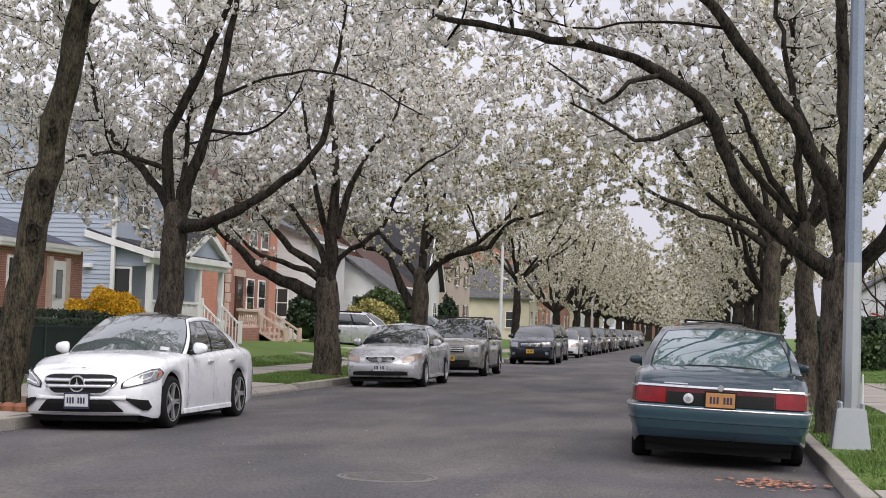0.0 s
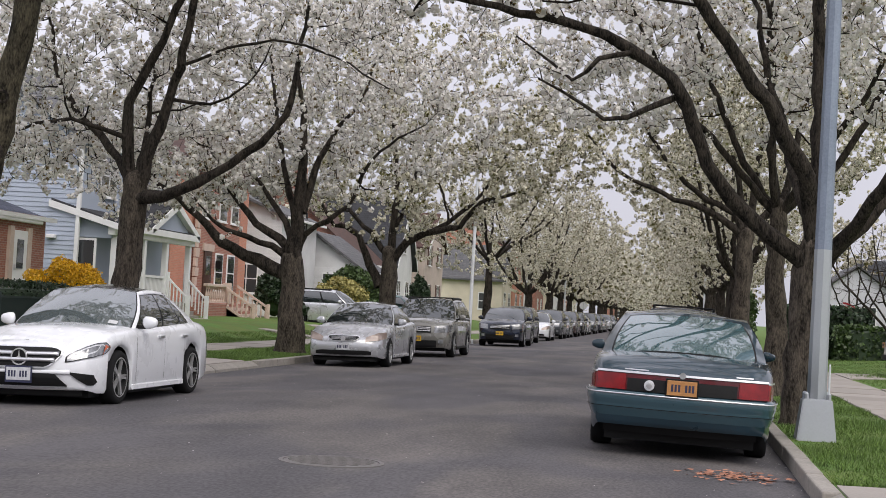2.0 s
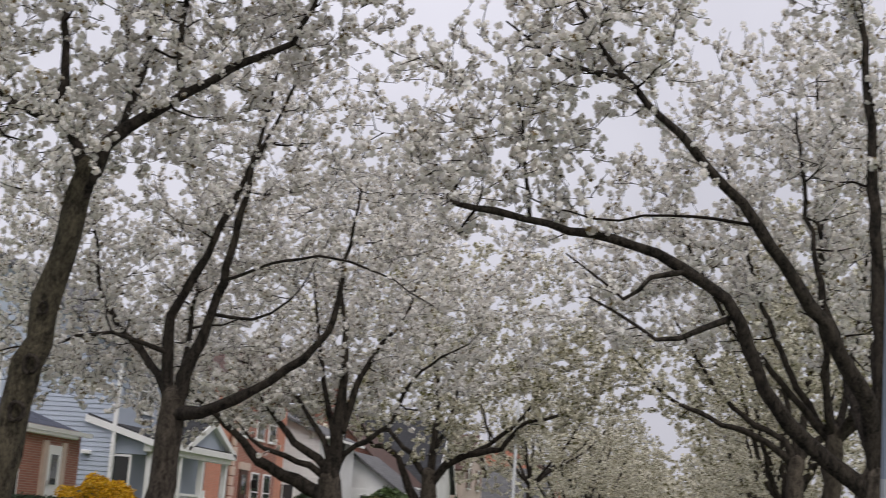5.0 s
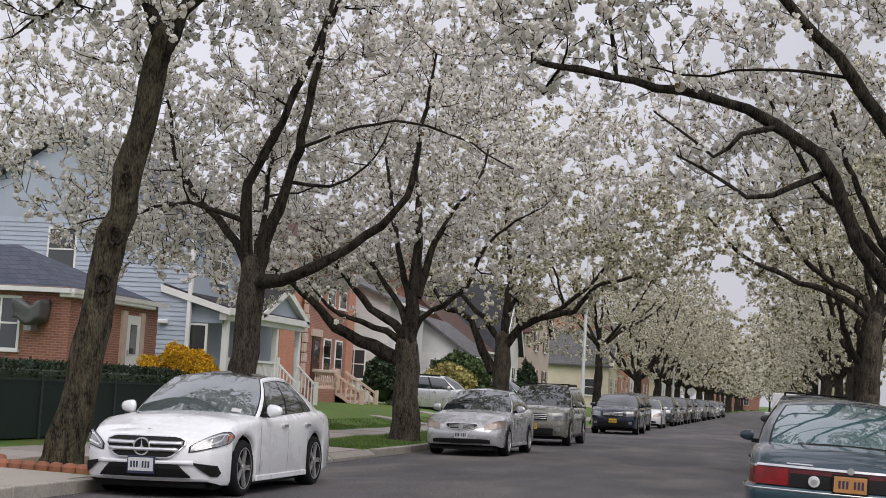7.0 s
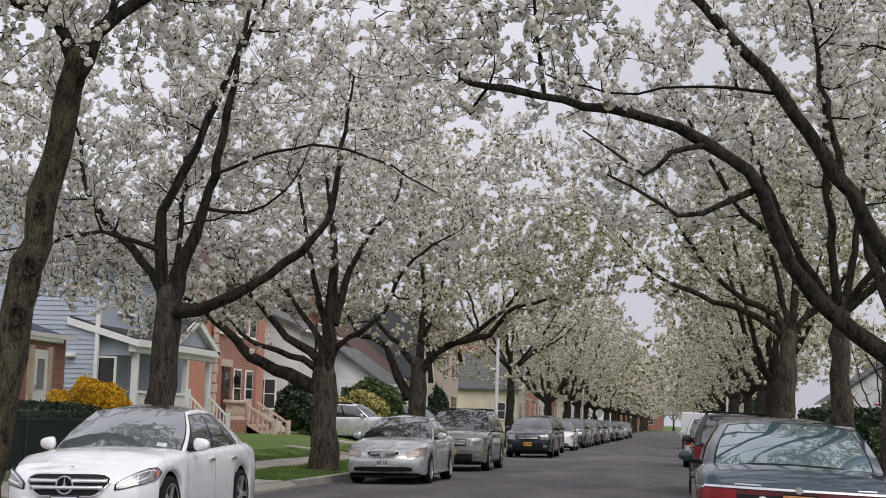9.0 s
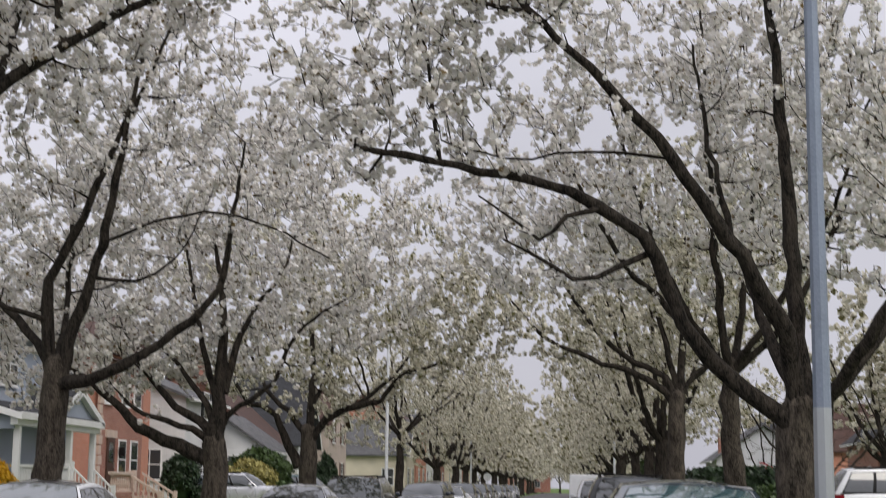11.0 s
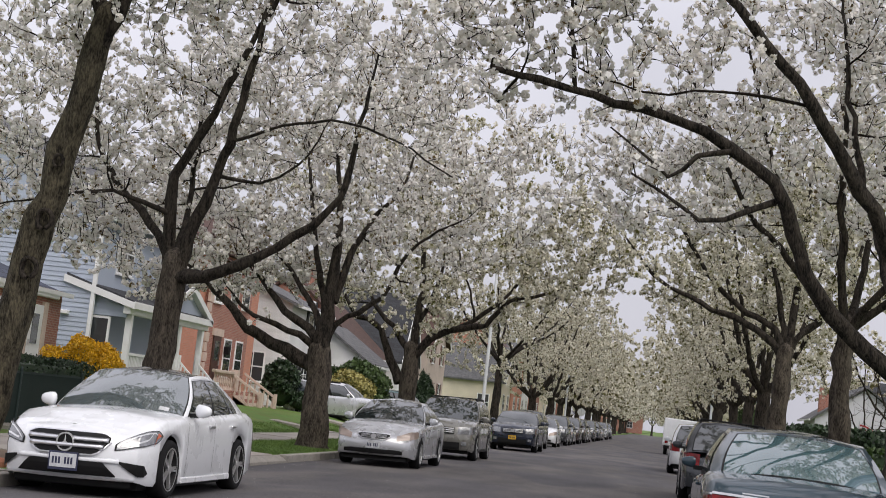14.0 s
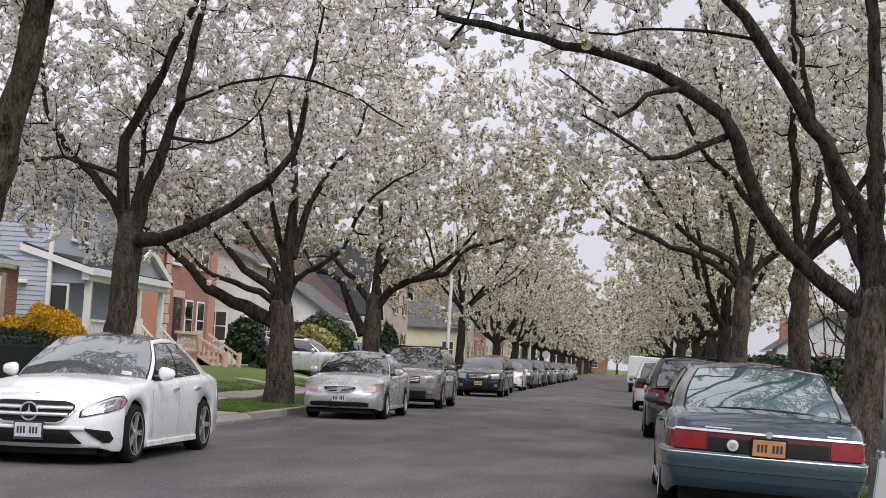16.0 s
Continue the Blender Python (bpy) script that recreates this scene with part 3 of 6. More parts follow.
flowering_tree(L3, 41, "stout pear tree with spreading low limbs in blossom", [((-9.2, 35.8, 7.7), (6.4, 4.6, 3.7), 0.7), ((-13.2, 36, 5.6), (4.0, 4.0, 2.3), 0.3), ((-11.4, 36.5, 4.9), (2.8, 1.8, 1.3), 0.24)], fill=740, count=9, size=0.042, radius=0.062)
L4 = [
    ([(-8.61, 45.0, -0.1), (-8.6, 45.0, 2.33), (-8.63, 45.0, 3.16)], 0.302, 0.245, 2.0),
    ([(-8.89, 45.0, 2.04), (-9.34, 44.92, 3.04), (-9.63, 44.84, 3.64), (-10.04, 44.76, 3.9), (-10.46, 44.68, 3.96), (-10.84, 44.6, 4.56)], 0.144, 0.045, 0.4),
    ([(-8.74, 45.0, 3.1), (-9.28, 45.12, 3.76), (-9.89, 45.25, 4.22), (-10.33, 45.38, 5.0), (-10.82, 45.5, 6.04)], 0.108, 0.027, 0.35),
    ([(-8.55, 45.0, 3.07), (-8.55, 45.0, 4.36), (-8.49, 45.0, 5.2), (-8.68, 45.0, 6.78), (-8.88, 45.0, 8.45)], 0.130, 0.027, 0.3),
    ([(-8.5, 45.0, 3.99), (-8.21, 45.33, 4.76), (-7.98, 45.67, 6.11), (-7.9, 46.0, 7.85)], 0.072, 0.023, 0.35),
    ([(-8.47, 45.0, 2.98), (-8.04, 44.94, 3.52), (-7.49, 44.88, 3.83), (-6.65, 44.81, 4.01), (-6.34, 44.75, 4.07), (-6.0, 44.69, 4.54), (-5.69, 44.62, 4.87), (-5.09, 44.56, 5.06), (-4.18, 44.5, 5.37)], 0.130, 0.036, 0.7),
    ([(-7.32, 45.0, 3.87), (-6.77, 44.95, 4.25), (-6.27, 44.9, 4.63), (-5.67, 44.85, 5.22), (-4.89, 44.8, 6.62)], 0.079, 0.023, 0.5),
    ([(-6.75, 45.0, 4.18), (-6.95, 44.9, 5.09), (-7.36, 44.8, 5.94), (-7.57, 44.7, 7.31)], 0.036, 0.013, 0.4),
]
flowering_tree(L4, 53, "dark-barked pear tree with a low arching limb", [((-8.2, 46, 7.4), (6.0, 5.0, 3.7), 0.82), ((-3.6, 46.5, 7.0), (2.4, 3.5, 1.7), 0.18)], fill=450, bloom=PETAL_GREEN, count=8, size=0.048, radius=0.068)
flowering_tree(vase_limbs(61, 3.6, 10.5, 3.6, 7, 0.19), 61, "slim pear tree in white blossom behind another trunk", [((0, 0, 8.2), (4.6, 4.2, 3.6), 0.85), ((-3.8, 4.0, 6.9), (2.2, 3.2, 1.6), 0.15)], pose(2.5, 27.2, 0.13), fill=520, count=9, size=0.041, radius=0.06)
R3 = [
    ([(2.42, 41.3, -0.1), (2.42, 41.3, 2.56), (2.48, 41.3, 4.04)], 0.274, 0.223, 2.0),
    ([(2.19, 41.3, 4.16), (1.67, 41.23, 4.51), (1.02, 41.16, 4.8), (0.36, 41.09, 4.97), (-0.29, 41.01, 5.28), (-1.11, 40.94, 5.59), (-1.62, 40.87, 6.07), (-2.16, 40.8, 6.69)], 0.115, 0.027, 0.6),
    ([(2.15, 41.3, 4.56), (1.34, 41.4, 5.01), (0.68, 41.5, 5.5), (0.17, 41.6, 6.01), (-0.2, 41.7, 6.6), (-0.69, 41.8, 7.28), (-1.3, 41.9, 8.4)], 0.108, 0.027, 0.5),
    ([(2.52, 41.3, 4.04), (2.71, 41.77, 5.73), (2.86, 42.23, 7.8), (2.92, 42.7, 10.09)], 0.122, 0.027, 0.35),
    ([(2.41, 41.3, 4.37), (2.14, 41.63, 5.88), (1.71, 41.97, 7.42), (1.26, 42.3, 9.33)], 0.101, 0.027, 0.35),
    ([(2.58, 41.3, 4.11), (3.04, 41.5, 4.72), (3.69, 41.7, 5.25), (4.24, 41.9, 6.43), (4.55, 42.1, 8.13)], 0.094, 0.027, 0.35),
    ([(2.51, 41.3, 4.2), (3.31, 41.97, 4.84), (4.16, 42.63, 5.33), (5.2, 43.3, 5.92)], 0.072, 0.027, 0.4),
]
flowering_tree(R3, 67, "pear tree in cream blossom with young leaves", [((3.2, 42.5, 8.4), (3.8, 4.4, 3.6), 0.88), ((-0.6, 42.0, 6.6), (1.7, 1.6, 1.6), 0.12)], fill=380, bloom=PETAL_GREEN, count=9, size=0.045, radius=0.068)
# far rows
rng = random.Random(5)
FAR_SPACE = [((0, 0, 7.0), (6.4, 5.6, 4.4), 1.0)]
WIDE_SPACE = [((0, 0, 6.8), (8.2, 6.4, 4.5), 1.0)]
SLIM_SPACE = [((0, 0, 7.0), (4.8, 4.8, 4.4), 1.0)]
far_kinds = [flowering_tree(vase_limbs(71 + i, (3.9, 2.6, 2.8)[i], 9.5 + 0.5 * i, 5.0, 8, (0.2, 0.26, 0.3)[i]), 71 + i, "roadside pear tree in white blossom", FAR_SPACE, pose(-8.9, (73.0, 95.0, 111.0)[i], 0.13, 0, 0, 50 * i),
             bloom=PETAL_LEAFY, count=10, size=0.047, radius=0.078, fill=330, twig_gap=0.22, per_twig=3, fine=False) for i in range(3)]
slim_kind = flowering_tree(vase_limbs(81, 3.0, 10.5, 3.4, 7, 0.25), 81, "roadside pear tree in cream blossom with sparse young leaves", SLIM_SPACE, pose(2.6, 50.5, 0.13, 0, 0, 30),
                           bloom=PETAL_LEAFY, count=9, size=0.047, radius=0.075, fill=250, twig_gap=0.22, per_twig=3, fine=False)
thin_kinds = [flowering_tree(vase_limbs(91 + i, 2.7, 10, (5.0, 3.4)[i], 7, 0.25), 91 + i, "distant pear tree in pale blossom", (WIDE_SPACE, SLIM_SPACE)[i], pose((-8.9, 2.75)[i], 121, 0.13, 0, 0, 80 * i),
              bloom=PETAL_LEAFY, count=3, size=0.13, radius=0.12, fill=130, twig_gap=0.40, per_twig=3, fine=False) for i in range(2)]
for x_, y in ((-8.9, 130.0), (2.75, 66.0)):
    while y < 400:
        if abs(y - 122) > 3:
            kind = (thin_kinds[0] if y > 104 else slim_kind if x_ > 0 else far_kinds[rng.randrange(3)])
            copy_thing(kind, pose(x_ + rng.uniform(-0.3, 0.3), y, 0.13, 0, 0, rng.uniform(0, 360)))
        y += (rng.uniform(9, 11.5) if x_ < 0 else rng.uniform(10, 13.5)) * (1.0 if y < 200 else 1.6)
for x_ in (-26, -17, -8, -3, 2, 9, 18):
    copy_thing(thin_kinds[0], pose(x_, 426 + x_ % 3, 0.13, 0, 0, x_ * 37))
for x_, y in ((-29, 47), (-28, 76), (-26, 100), (24, 62), (23, 96), (14, 68), (20, 52), (17.5, 88), (13.5, 122), (18, 66)):
    copy_thing(thin_kinds[int(x_ > 0)], pose(x_, y, 0.5, 0, 0, y * 31))
# unseen trees added behind the camera to block low skylight and fill reflections
for x_ in (-9.2, 2.9):
    for y in (-12, -24):
        copy_thing(thin_kinds[y % 2], pose(x_, y, 0.13, 0, 0, y * 17 + x_ * 9))


def bare_tree(x, y, seed, h, label):
    tree = thing("bare_tree", label, "tree", pose(x, y, ground_z(x) - 0.05), "garden trees")
    wood, places = grow(vase_limbs(seed, 1.1, h, 3.0, 6, 0.12), seed, [((0, 0, h * 0.62), (3.2, 3.0, h * 0.38), 1.0)], fill=170, fine=False)
    v, f = tubes(wood)
    part("trunk", quick_mesh("trunk", v, f, BARK, True), None, tree)


bare_tree(7.9, 50.5, 301, 5.6, "leafless small garden tree behind a hedge")
bare_tree(10.4, 46.0, 311, 5.2, "leafless garden tree beside a driveway")
bare_tree(12.6, 56.0, 315, 6.2, "leafless tree with fine grey twigs in a front garden")
bare_tree(13.5, 50.0, 323, 8.2, "tall leafless tree with grey twigs in a garden")
bare_tree(16.5, 61.0, 327, 9.0, "tall leafless tree behind the front gardens")
bare_tree(9.3, 76.0, 319, 7.0, "leafless grey garden tree beyond a tall hedge")
bare_tree(9.6, 63.5, 305, 6.5, "leafless spreading garden tree beyond the hedge")


# ---- vehicles ----
def paint(name, c, metal=0.0, rough=0.28):
    return material(name, c, rough, metal, dark=tuple(v * 0.93 for v in c), scale=3, fine=900, bump=0.0, coat=1.0, spec=0.3)


P_WHITE, P_SILVER, P_TAUPE = paint("white_paint", (0.82, 0.835, 0.87)), paint("silver_paint", (0.58, 0.59, 0.62), 0.45), paint("taupe_paint", (0.22, 0.215, 0.195), 0.3)
P_NAVY, P_CHARCOAL, P_BLACK = paint("navy_paint", (0.012, 0.018, 0.035), 0.2), paint("charcoal_paint", (0.055, 0.06, 0.068), 0.4), paint("black_paint", (0.012, 0.012, 0.013))
P_TEAL, P_BROWN, P_GREY = paint("teal_blue_paint", (0.011, 0.032, 0.048), 0.0, 0.3), paint("brown_paint", (0.075, 0.05, 0.045), 0.3), paint("grey_paint", (0.22, 0.23, 0.24), 0.4)
P_PALE_TEAL = paint("pale_teal_paint", (0.16, 0.25, 0.26), 0.3)
GLASS = glass_material("car_glass", (0.016, 0.022, 0.023), 0.55)
GLASS_BLUE = glass_material("tinted_rear_glass", (0.06, 0.11, 0.12), 1.2)
# lighter base colour carries part of the sky's reflection in the windscreen
GLASS_SKY = glass_material("sky_toned_windscreen", (0.085, 0.105, 0.11), 1.3)
# bumper in a lighter teal than the body
P_TEAL_PALE = paint("lighter_teal_bumper", (0.034, 0.074, 0.095), 0.0, 0.3)
RUBBER = material("tyre_rubber", (0.011, 0.011, 0.012), 0.9, spec=0.25, scale=20, fine=200, bump=0.2)
BLACK_TRIM = material("black_trim", (0.007, 0.007, 0.0075), 0.55, spec=0.25, scale=20, fine=300, bump=0.1)
CHROME = material("chrome_trim", (0.86, 0.86, 0.88), 0.32, 1.0, scale=10, fine=200, bump=0)
ALLOY = material("alloy_rim", (0.62, 0.62, 0.63), 0.32, 0.7, scale=10, fine=200, bump=0)
LENS = material("headlight_lens", (0.40, 0.41, 0.43), 0.12, 0.4, dark=(0.06, 0.062, 0.068), scale=14, fine=30, bump=0.05, coat=1.0, spread=0.9)
AMBER_LENS = material("yellowed_headlight", (0.40, 0.32, 0.28), 0.25, 0.1, scale=10, fine=60, bump=0.2, coat=0.25)
RED_LENS = material("tail_light_red", (0.27, 0.006, 0.010), 0.2, 0.0, dark=(0.09, 0.003, 0.005), scale=7, fine=120, bump=0.05, coat=0.25, spec=0.3)
DARK_RED = material("smoked_red_panel", (0.11, 0.005, 0.010), 0.2, 0.0, dark=(0.05, 0.003, 0.005), scale=7, fine=120, bump=0.05, coat=0.25, spec=0.3)
TRIM_LIGHT = material("bright_lamp_strip", (0.80, 0.81, 0.83), 0.15, 0.3, bump=0, coat=0.5)
ORANGE_LENS = material("amber_indicator", (0.6, 0.1, 0.02), 0.15, coat=1.0, bump=0)
PLATE_WHITE = material("white_number_plate", (0.62, 0.63, 0.66), 0.4, scale=20, fine=200, bump=0)
PLATE_GOLD = material("gold_number_plate", (0.52, 0.25, 0.09), 0.4, scale=20, fine=200, bump=0)
PLATE_YELLOW = material("yellow_number_plate", (0.70, 0.42, 0.03), 0.4, scale=20, fine=200, bump=0)
INK = material("plate_ink", (0.03, 0.035, 0.08), 0.5, bump=0)
CABIN = material("dark_cabin", (0.02, 0.02, 0.021), 0.9, bump=0)


def lerp(a, b, t):
    return a + (b - a) * t


def curve_at(keys, s):
    """A smooth curve through (s, value) keys."""
    if s <= keys[0][0]:
        return keys[0][1]
    for (a, va), (b, vb) in zip(keys, keys[1:]):
        if s <= b:
            u = (s - a) / (b - a)
            return lerp(va, vb, u * u * (3 - 2 * u) * 0.5 + u * 0.5)
    return keys[-1][1]


def grid_mesh(fn, us, vs, flip=False, thick=0.0):
    bm = bmesh.new()
    rows = [[bm.verts.new(fn(u, v)) for v in vs] for u in us]
    for a, b in zip(rows, rows[1:]):
        for i in range(len(vs) - 1):
            q = (a[i], a[i + 1], b[i + 1], b[i])
            bm.faces.new(q[::-1] if flip else q)
    bm.normal_update()
    if thick:
        bmesh.ops.solidify(bm, geom=bm.faces[:], thickness=thick)
    return bm


def span(a, b, n):
    return [a + (b - a) * i / n for i in range(n + 1)]


def wheel_parts(car, r, width, style, meshes):
    """One wheel, outer face towards +x; kept as meshes so that all wheels share them."""
    if "tyre" in meshes:
        return
    rq = 0.74 if style == "spoke" else 0.68
    bm = lathe([(r * rq * 0.97, 0.0), (r * (rq + 0.02), 0.012), (r * 0.93, 0.008), (r, -0.03), (r, -width + 0.03), (r * 0.93, -width), (r * 0.6, -width)], 28, axis="x", caps=False)
    me = bpy.data.meshes.new("tyre")
    bm.to_mesh(me)
    bm.free()
    me.materials.append(RUBBER)
    me.polygons.foreach_set("use_smooth", [True] * len(me.polygons))
    meshes["tyre"] = me
    bm = lathe([(r * rq, 0.004), (r * (rq - 0.05), 0.006), (r * (rq - 0.07), -0.05), (r * 0.3, -0.07), (0.005, -0.07)], 24, axis="x", caps=False)
    me = bpy.data.meshes.new("rim")
    bm.to_mesh(me)
    bm.free()
    me.materials.append(CABIN if style == "spoke" else ALLOY)
    meshes["rim"] = me
    bm = bmesh.new()
    n = 5 if style == "spoke" else 7
    for i in range(n):
        for off in (-0.16, 0.16):
            a = 2 * math.pi * i / n + off
            b = 2 * math.pi * i / n + off * 0.5
            q = [(r * 0.15, a - 0.25), (r * 0.15, a + 0.25), (r * rq * 0.97, b + 0.055), (r * rq * 0.97, b - 0.055)]
            lo = [bm.verts.new((-0.03, p * math.cos(t), p * math.sin(t))) for p, t in q]
            hi = [bm.verts.new((0.0, p * math.cos(t), p * math.sin(t))) for p, t in q]
            bm.faces.new(hi)
            for k in range(4):
                bm.faces.new((lo[k], lo[(k + 1) % 4], hi[(k + 1) % 4], hi[k]))
    lathe([(r * rq, 0.0), (r * rq, 0.01), (r * (rq - 0.045), 0.01), (r * (rq - 0.045), 0.0)], 24, bm, axis="x", caps=False)
    lathe([(r * 0.17, -0.03), (r * 0.17, 0.006), (0.01, 0.012)], 14, bm, axis="x")
    me = bpy.data.meshes.new("spokes")
    bm.to_mesh(me)
    bm.free()
    me.materials.append(ALLOY)
    meshes["spokes"] = me


def car(name, label, m, mat, L=4.7, W=1.81, H=1.44, wb=2.84, fo=0.82, wr=0.33, gc=0.2, nose=0.72, cowl=0.98, belt=0.92, deck=1.05, tail=0.9,
        w0=1.35, w1=2.05, r1=3.35, r0=4.1, roof_w=0.60, roof_mat=None, glass=None, panes=((0.03, 0.46), (0.5, 0.95)), rim="spoke", detail=None, suv=False, rails=False, nw=0.86, tw=0.88, mirror=1.0, my_off=0.33, bow=0.13, slope=0.10, screen=None, bright=False, group="parked cars"):
    glass = glass or GLASS
    obj = thing(name, label, "car", m, group)
    hw = W / 2
    tops = [(0, nose), (0.15, nose + 0.05), (w0 * 0.5, lerp(nose, cowl, 0.65) + 0.03), (w0, cowl), (w0 + 0.4, max(cowl, belt)), (r0 - 0.1, deck), (L - 0.25, lerp(deck, tail, 0.35)), (L, tail)]
    wide = [(0, nw), (0.12, lerp(nw, 1, 0.42)), (0.4, lerp(nw, 1, 0.85)), (0.9, 1.0), (L - 0.9, 1.0), (L - 0.35, lerp(tw, 1, 0.75)), (L - 0.08, lerp(tw, 1, 0.3)), (L, tw)]
    low = [(0, gc + 0.05), (0.3, gc), (L - 0.4, gc + 0.02), (L, gc + 0.12)]
    fw, rw = fo, fo + wb
    ra = wr + 0.055

    def raked(z, s, back=False):
        """How far the end of the car leans back at a height, fading along the car."""
        top = tail if back else nose
        k = min(1.0, max(0.0, (z - 0.48) / (top - 0.48)))
        chin = min(1.0, max(0.0, (0.34 - z) / 0.16))
        d = (L - s) if back else s
        return (slope * k * k * (0.7 if back else 1.0) + 0.05 * chin) * max(0.0, 1 - d / 0.7) ** 2

    def lower(s):
        z = curve_at(low, s)
        for c in (fw, rw):
            if abs(s - c) < ra:
                z = max(z, wr + math.sqrt(ra * ra - (s - c) ** 2) * 0.98)
        return z

    def section(s):
        w, t, b = hw * curve_at(wide, s), curve_at(tops, s), lower(s)
        mid = max(b + 0.03, lerp(curve_at(low, s), t, 0.55))
        sh = max(mid + 0.02, t - 0.13)
        crown = 0.035 if s < w0 or s > r0 else 0.015
        return [(w * 0.955, b), (w * 0.985, min(b + 0.05, mid - 0.01)), (w, mid), (w * 0.992, sh), (w * 0.968, t - 0.07), (w * 0.92, t - 0.032), (w * 0.80, t - 0.008), (w * 0.45, t + crown * 0.6), (0, t + crown)]

    def side_x(s, z):
        sec = section(s)
        for (xa, za), (xb, zb) in zip(sec, sec[1:]):
            if za <= z <= zb:
                return lerp(xa, xb, (z - za) / max(1e-6, zb - za))
        return sec[0][0]

    marks = {0, 0.04, 0.12, 0.25, L - 0.25, L - 0.1, L - 0.03, L}
    marks |= {round(0.4 + i * (L - 0.7) / 18, 3) for i in range(19)}
    for c in (fw, rw):
        marks |= {round(c + ra * k, 4) for k in (-1.001, -0.98, -0.9, -0.75, -0.5, -0.25, 0, 0.25, 0.5, 0.75, 0.9, 0.98, 1.001)}
    st = sorted(x for x in marks if 0 <= x <= L)
    bm = bmesh.new()
    rings = []
    for s in st:
        sec = section(s)
        full = [(-x, z) for x, z in sec] + [(x, z) for x, z in sec[-2::-1]]
        rings.append([bm.verts.new((x, s + raked(z, s) - raked(z, s, True), z)) for x, z in full])
    for a, b in zip(rings, rings[1:]):
        for i in range(len(a) - 1):
            bm.faces.new((a[i], b[i], b[i + 1], a[i + 1]))
    # bowed ends
    for ring, sgn, y in ((rings[0], -1, 0.0), (rings[-1], 1, L)):
        n = len(ring) // 2
        prev = None
        for k in range(n):
            xl, z = ring[k].co.x, ring[k].co.z
            row = [ring[k]]
            for j in range(1, 8):
                u = -1 + j / 4
                row.append(bm.verts.new((-xl * u, ring[k].co.y + sgn * bow * (1 - u * u) * (1 if 0 < k < n - 3 else 0.9 if k == n - 3 else 0.7 if k == n - 2 else 0.55), z)))
            row.append(ring[len(ring) - 1 - k])
            if prev:
                for j in range(8):
                    q = (prev[j], prev[j + 1], row[j + 1], row[j])
                    bm.faces.new(q if sgn < 0 else q[::-1])
            prev = row
        top = prev + []
        for j in range(8):
            q = (top[j], top[j + 1], ring[n])
            bm.faces.new(q if sgn < 0 else q[::-1])
    bmesh.ops.recalc_face_normals(bm, faces=bm.faces[:])
    body = part("body", bm, mat, obj, smooth=True)
    part("underbody", box(-hw * 0.80, hw * 0.80, 0.22, L - 0.22, gc - 0.05, wr * 2 + 0.02), BLACK_TRIM, obj)
    # glasshouse
    wb_, wr_ = hw * 0.92, hw * roof_w / 0.60 * 0.66
    zb, zr = belt - 0.02, H - 0.05

    def front(u, v):
        b = Vector((u * wb_, w0 - 0.16 * (1 - u * u), lerp(cowl, zb, abs(u) ** 3)))
        t = Vector((u * wr_, w1 - 0.07 * (1 - u * u), zr + 0.05 * (1 - u * u)))
        return b.lerp(t, v) + Vector((u * 0.05, -0.05 * (1 - u * u), 0.03 * (1 - u * u))) * math.sin(v * math.pi)

    def rear(u, v):
        b = Vector((u * wb_, r0 + 0.10 * (1 - u * u), lerp(deck - 0.01, zb, abs(u) ** 3)))
        t = Vector((u * wr_, r1 + 0.05 * (1 - u * u), zr + 0.05 * (1 - u * u)))
        return b.lerp(t, v) + Vector((u * 0.05, 0.05 * (1 - u * u), 0.03 * (1 - u * u))) * math.sin(v * math.pi)

    def flank(sgn):
        def fn(u, v):
            b = Vector((sgn * wb_, lerp(w0, r0, u), zb))
            t = Vector((sgn * wr_, lerp(w1, r1, u), zr))
            e = (1 - abs(2 * u - 1) ** 4) * math.sin(v * math.pi)
            return b.lerp(t, v) + Vector((sgn * 0.05, 0, 0.0)) * math.sin(v * math.pi) + Vector((sgn * 0.01, 0, 0)) * e + Vector((0, 0, 0.035)) * v * (1 - (2 * u - 1) ** 2)
        return fn

    bm = bmesh.new()

    def add_grid(fn, us, vs, flip):
        rows = [[bm.verts.new(fn(u, v)) for v in vs] for u in us]
        for a, b in zip(rows, rows[1:]):
            for i in range(len(vs) - 1):
                q = (a[i], a[i + 1], b[i + 1], b[i])
                bm.faces.new(q[::-1] if flip else q)

    add_grid(front, span(-1, 1, 8), span(0, 1, 4), False)
    add_grid(rear, span(-1, 1, 8), span(0, 1, 4), True)
    add_grid(flank(1), span(0, 1, 10), span(0, 1, 4), False)
    add_grid(flank(-1), span(0, 1, 10), span(0, 1, 4), True)
    bmesh.ops.remove_doubles(bm, verts=bm.verts[:], dist=0.002)
    part("cabin_frame", bm, mat, obj, smooth=True)

    def roof(u, v):
        a, b = front(u, 1), rear(u, 1)
        e = (1 - u * u) * math.sin(v * math.pi) ** 0.7
        side = flank(1)(v, 1)
        return Vector((u * wr_, lerp(a.y, b.y, v), lerp(lerp(a.z, b.z, v), side.z, abs(u) ** 4) + 0.05 * e + 0.001))

    part("roof", grid_mesh(roof, span(-1, 1, 8), span(0, 1, 8), True), roof_mat or mat, obj, smooth=True)

    def proud(fn, off, sgn_u=1):
        def g(u, v):
            p, a, b = fn(u, v), fn(u + 0.01, v), fn(u, v + 0.01)
            n = (a - p).cross(b - p).normalized()
            return p + n * off
        return g

    part("windscreen", grid_mesh(proud(front, 0.006), span(-0.955, 0.955, 10), span(0.02, 0.965, 6)), screen or glass, obj, smooth=True)
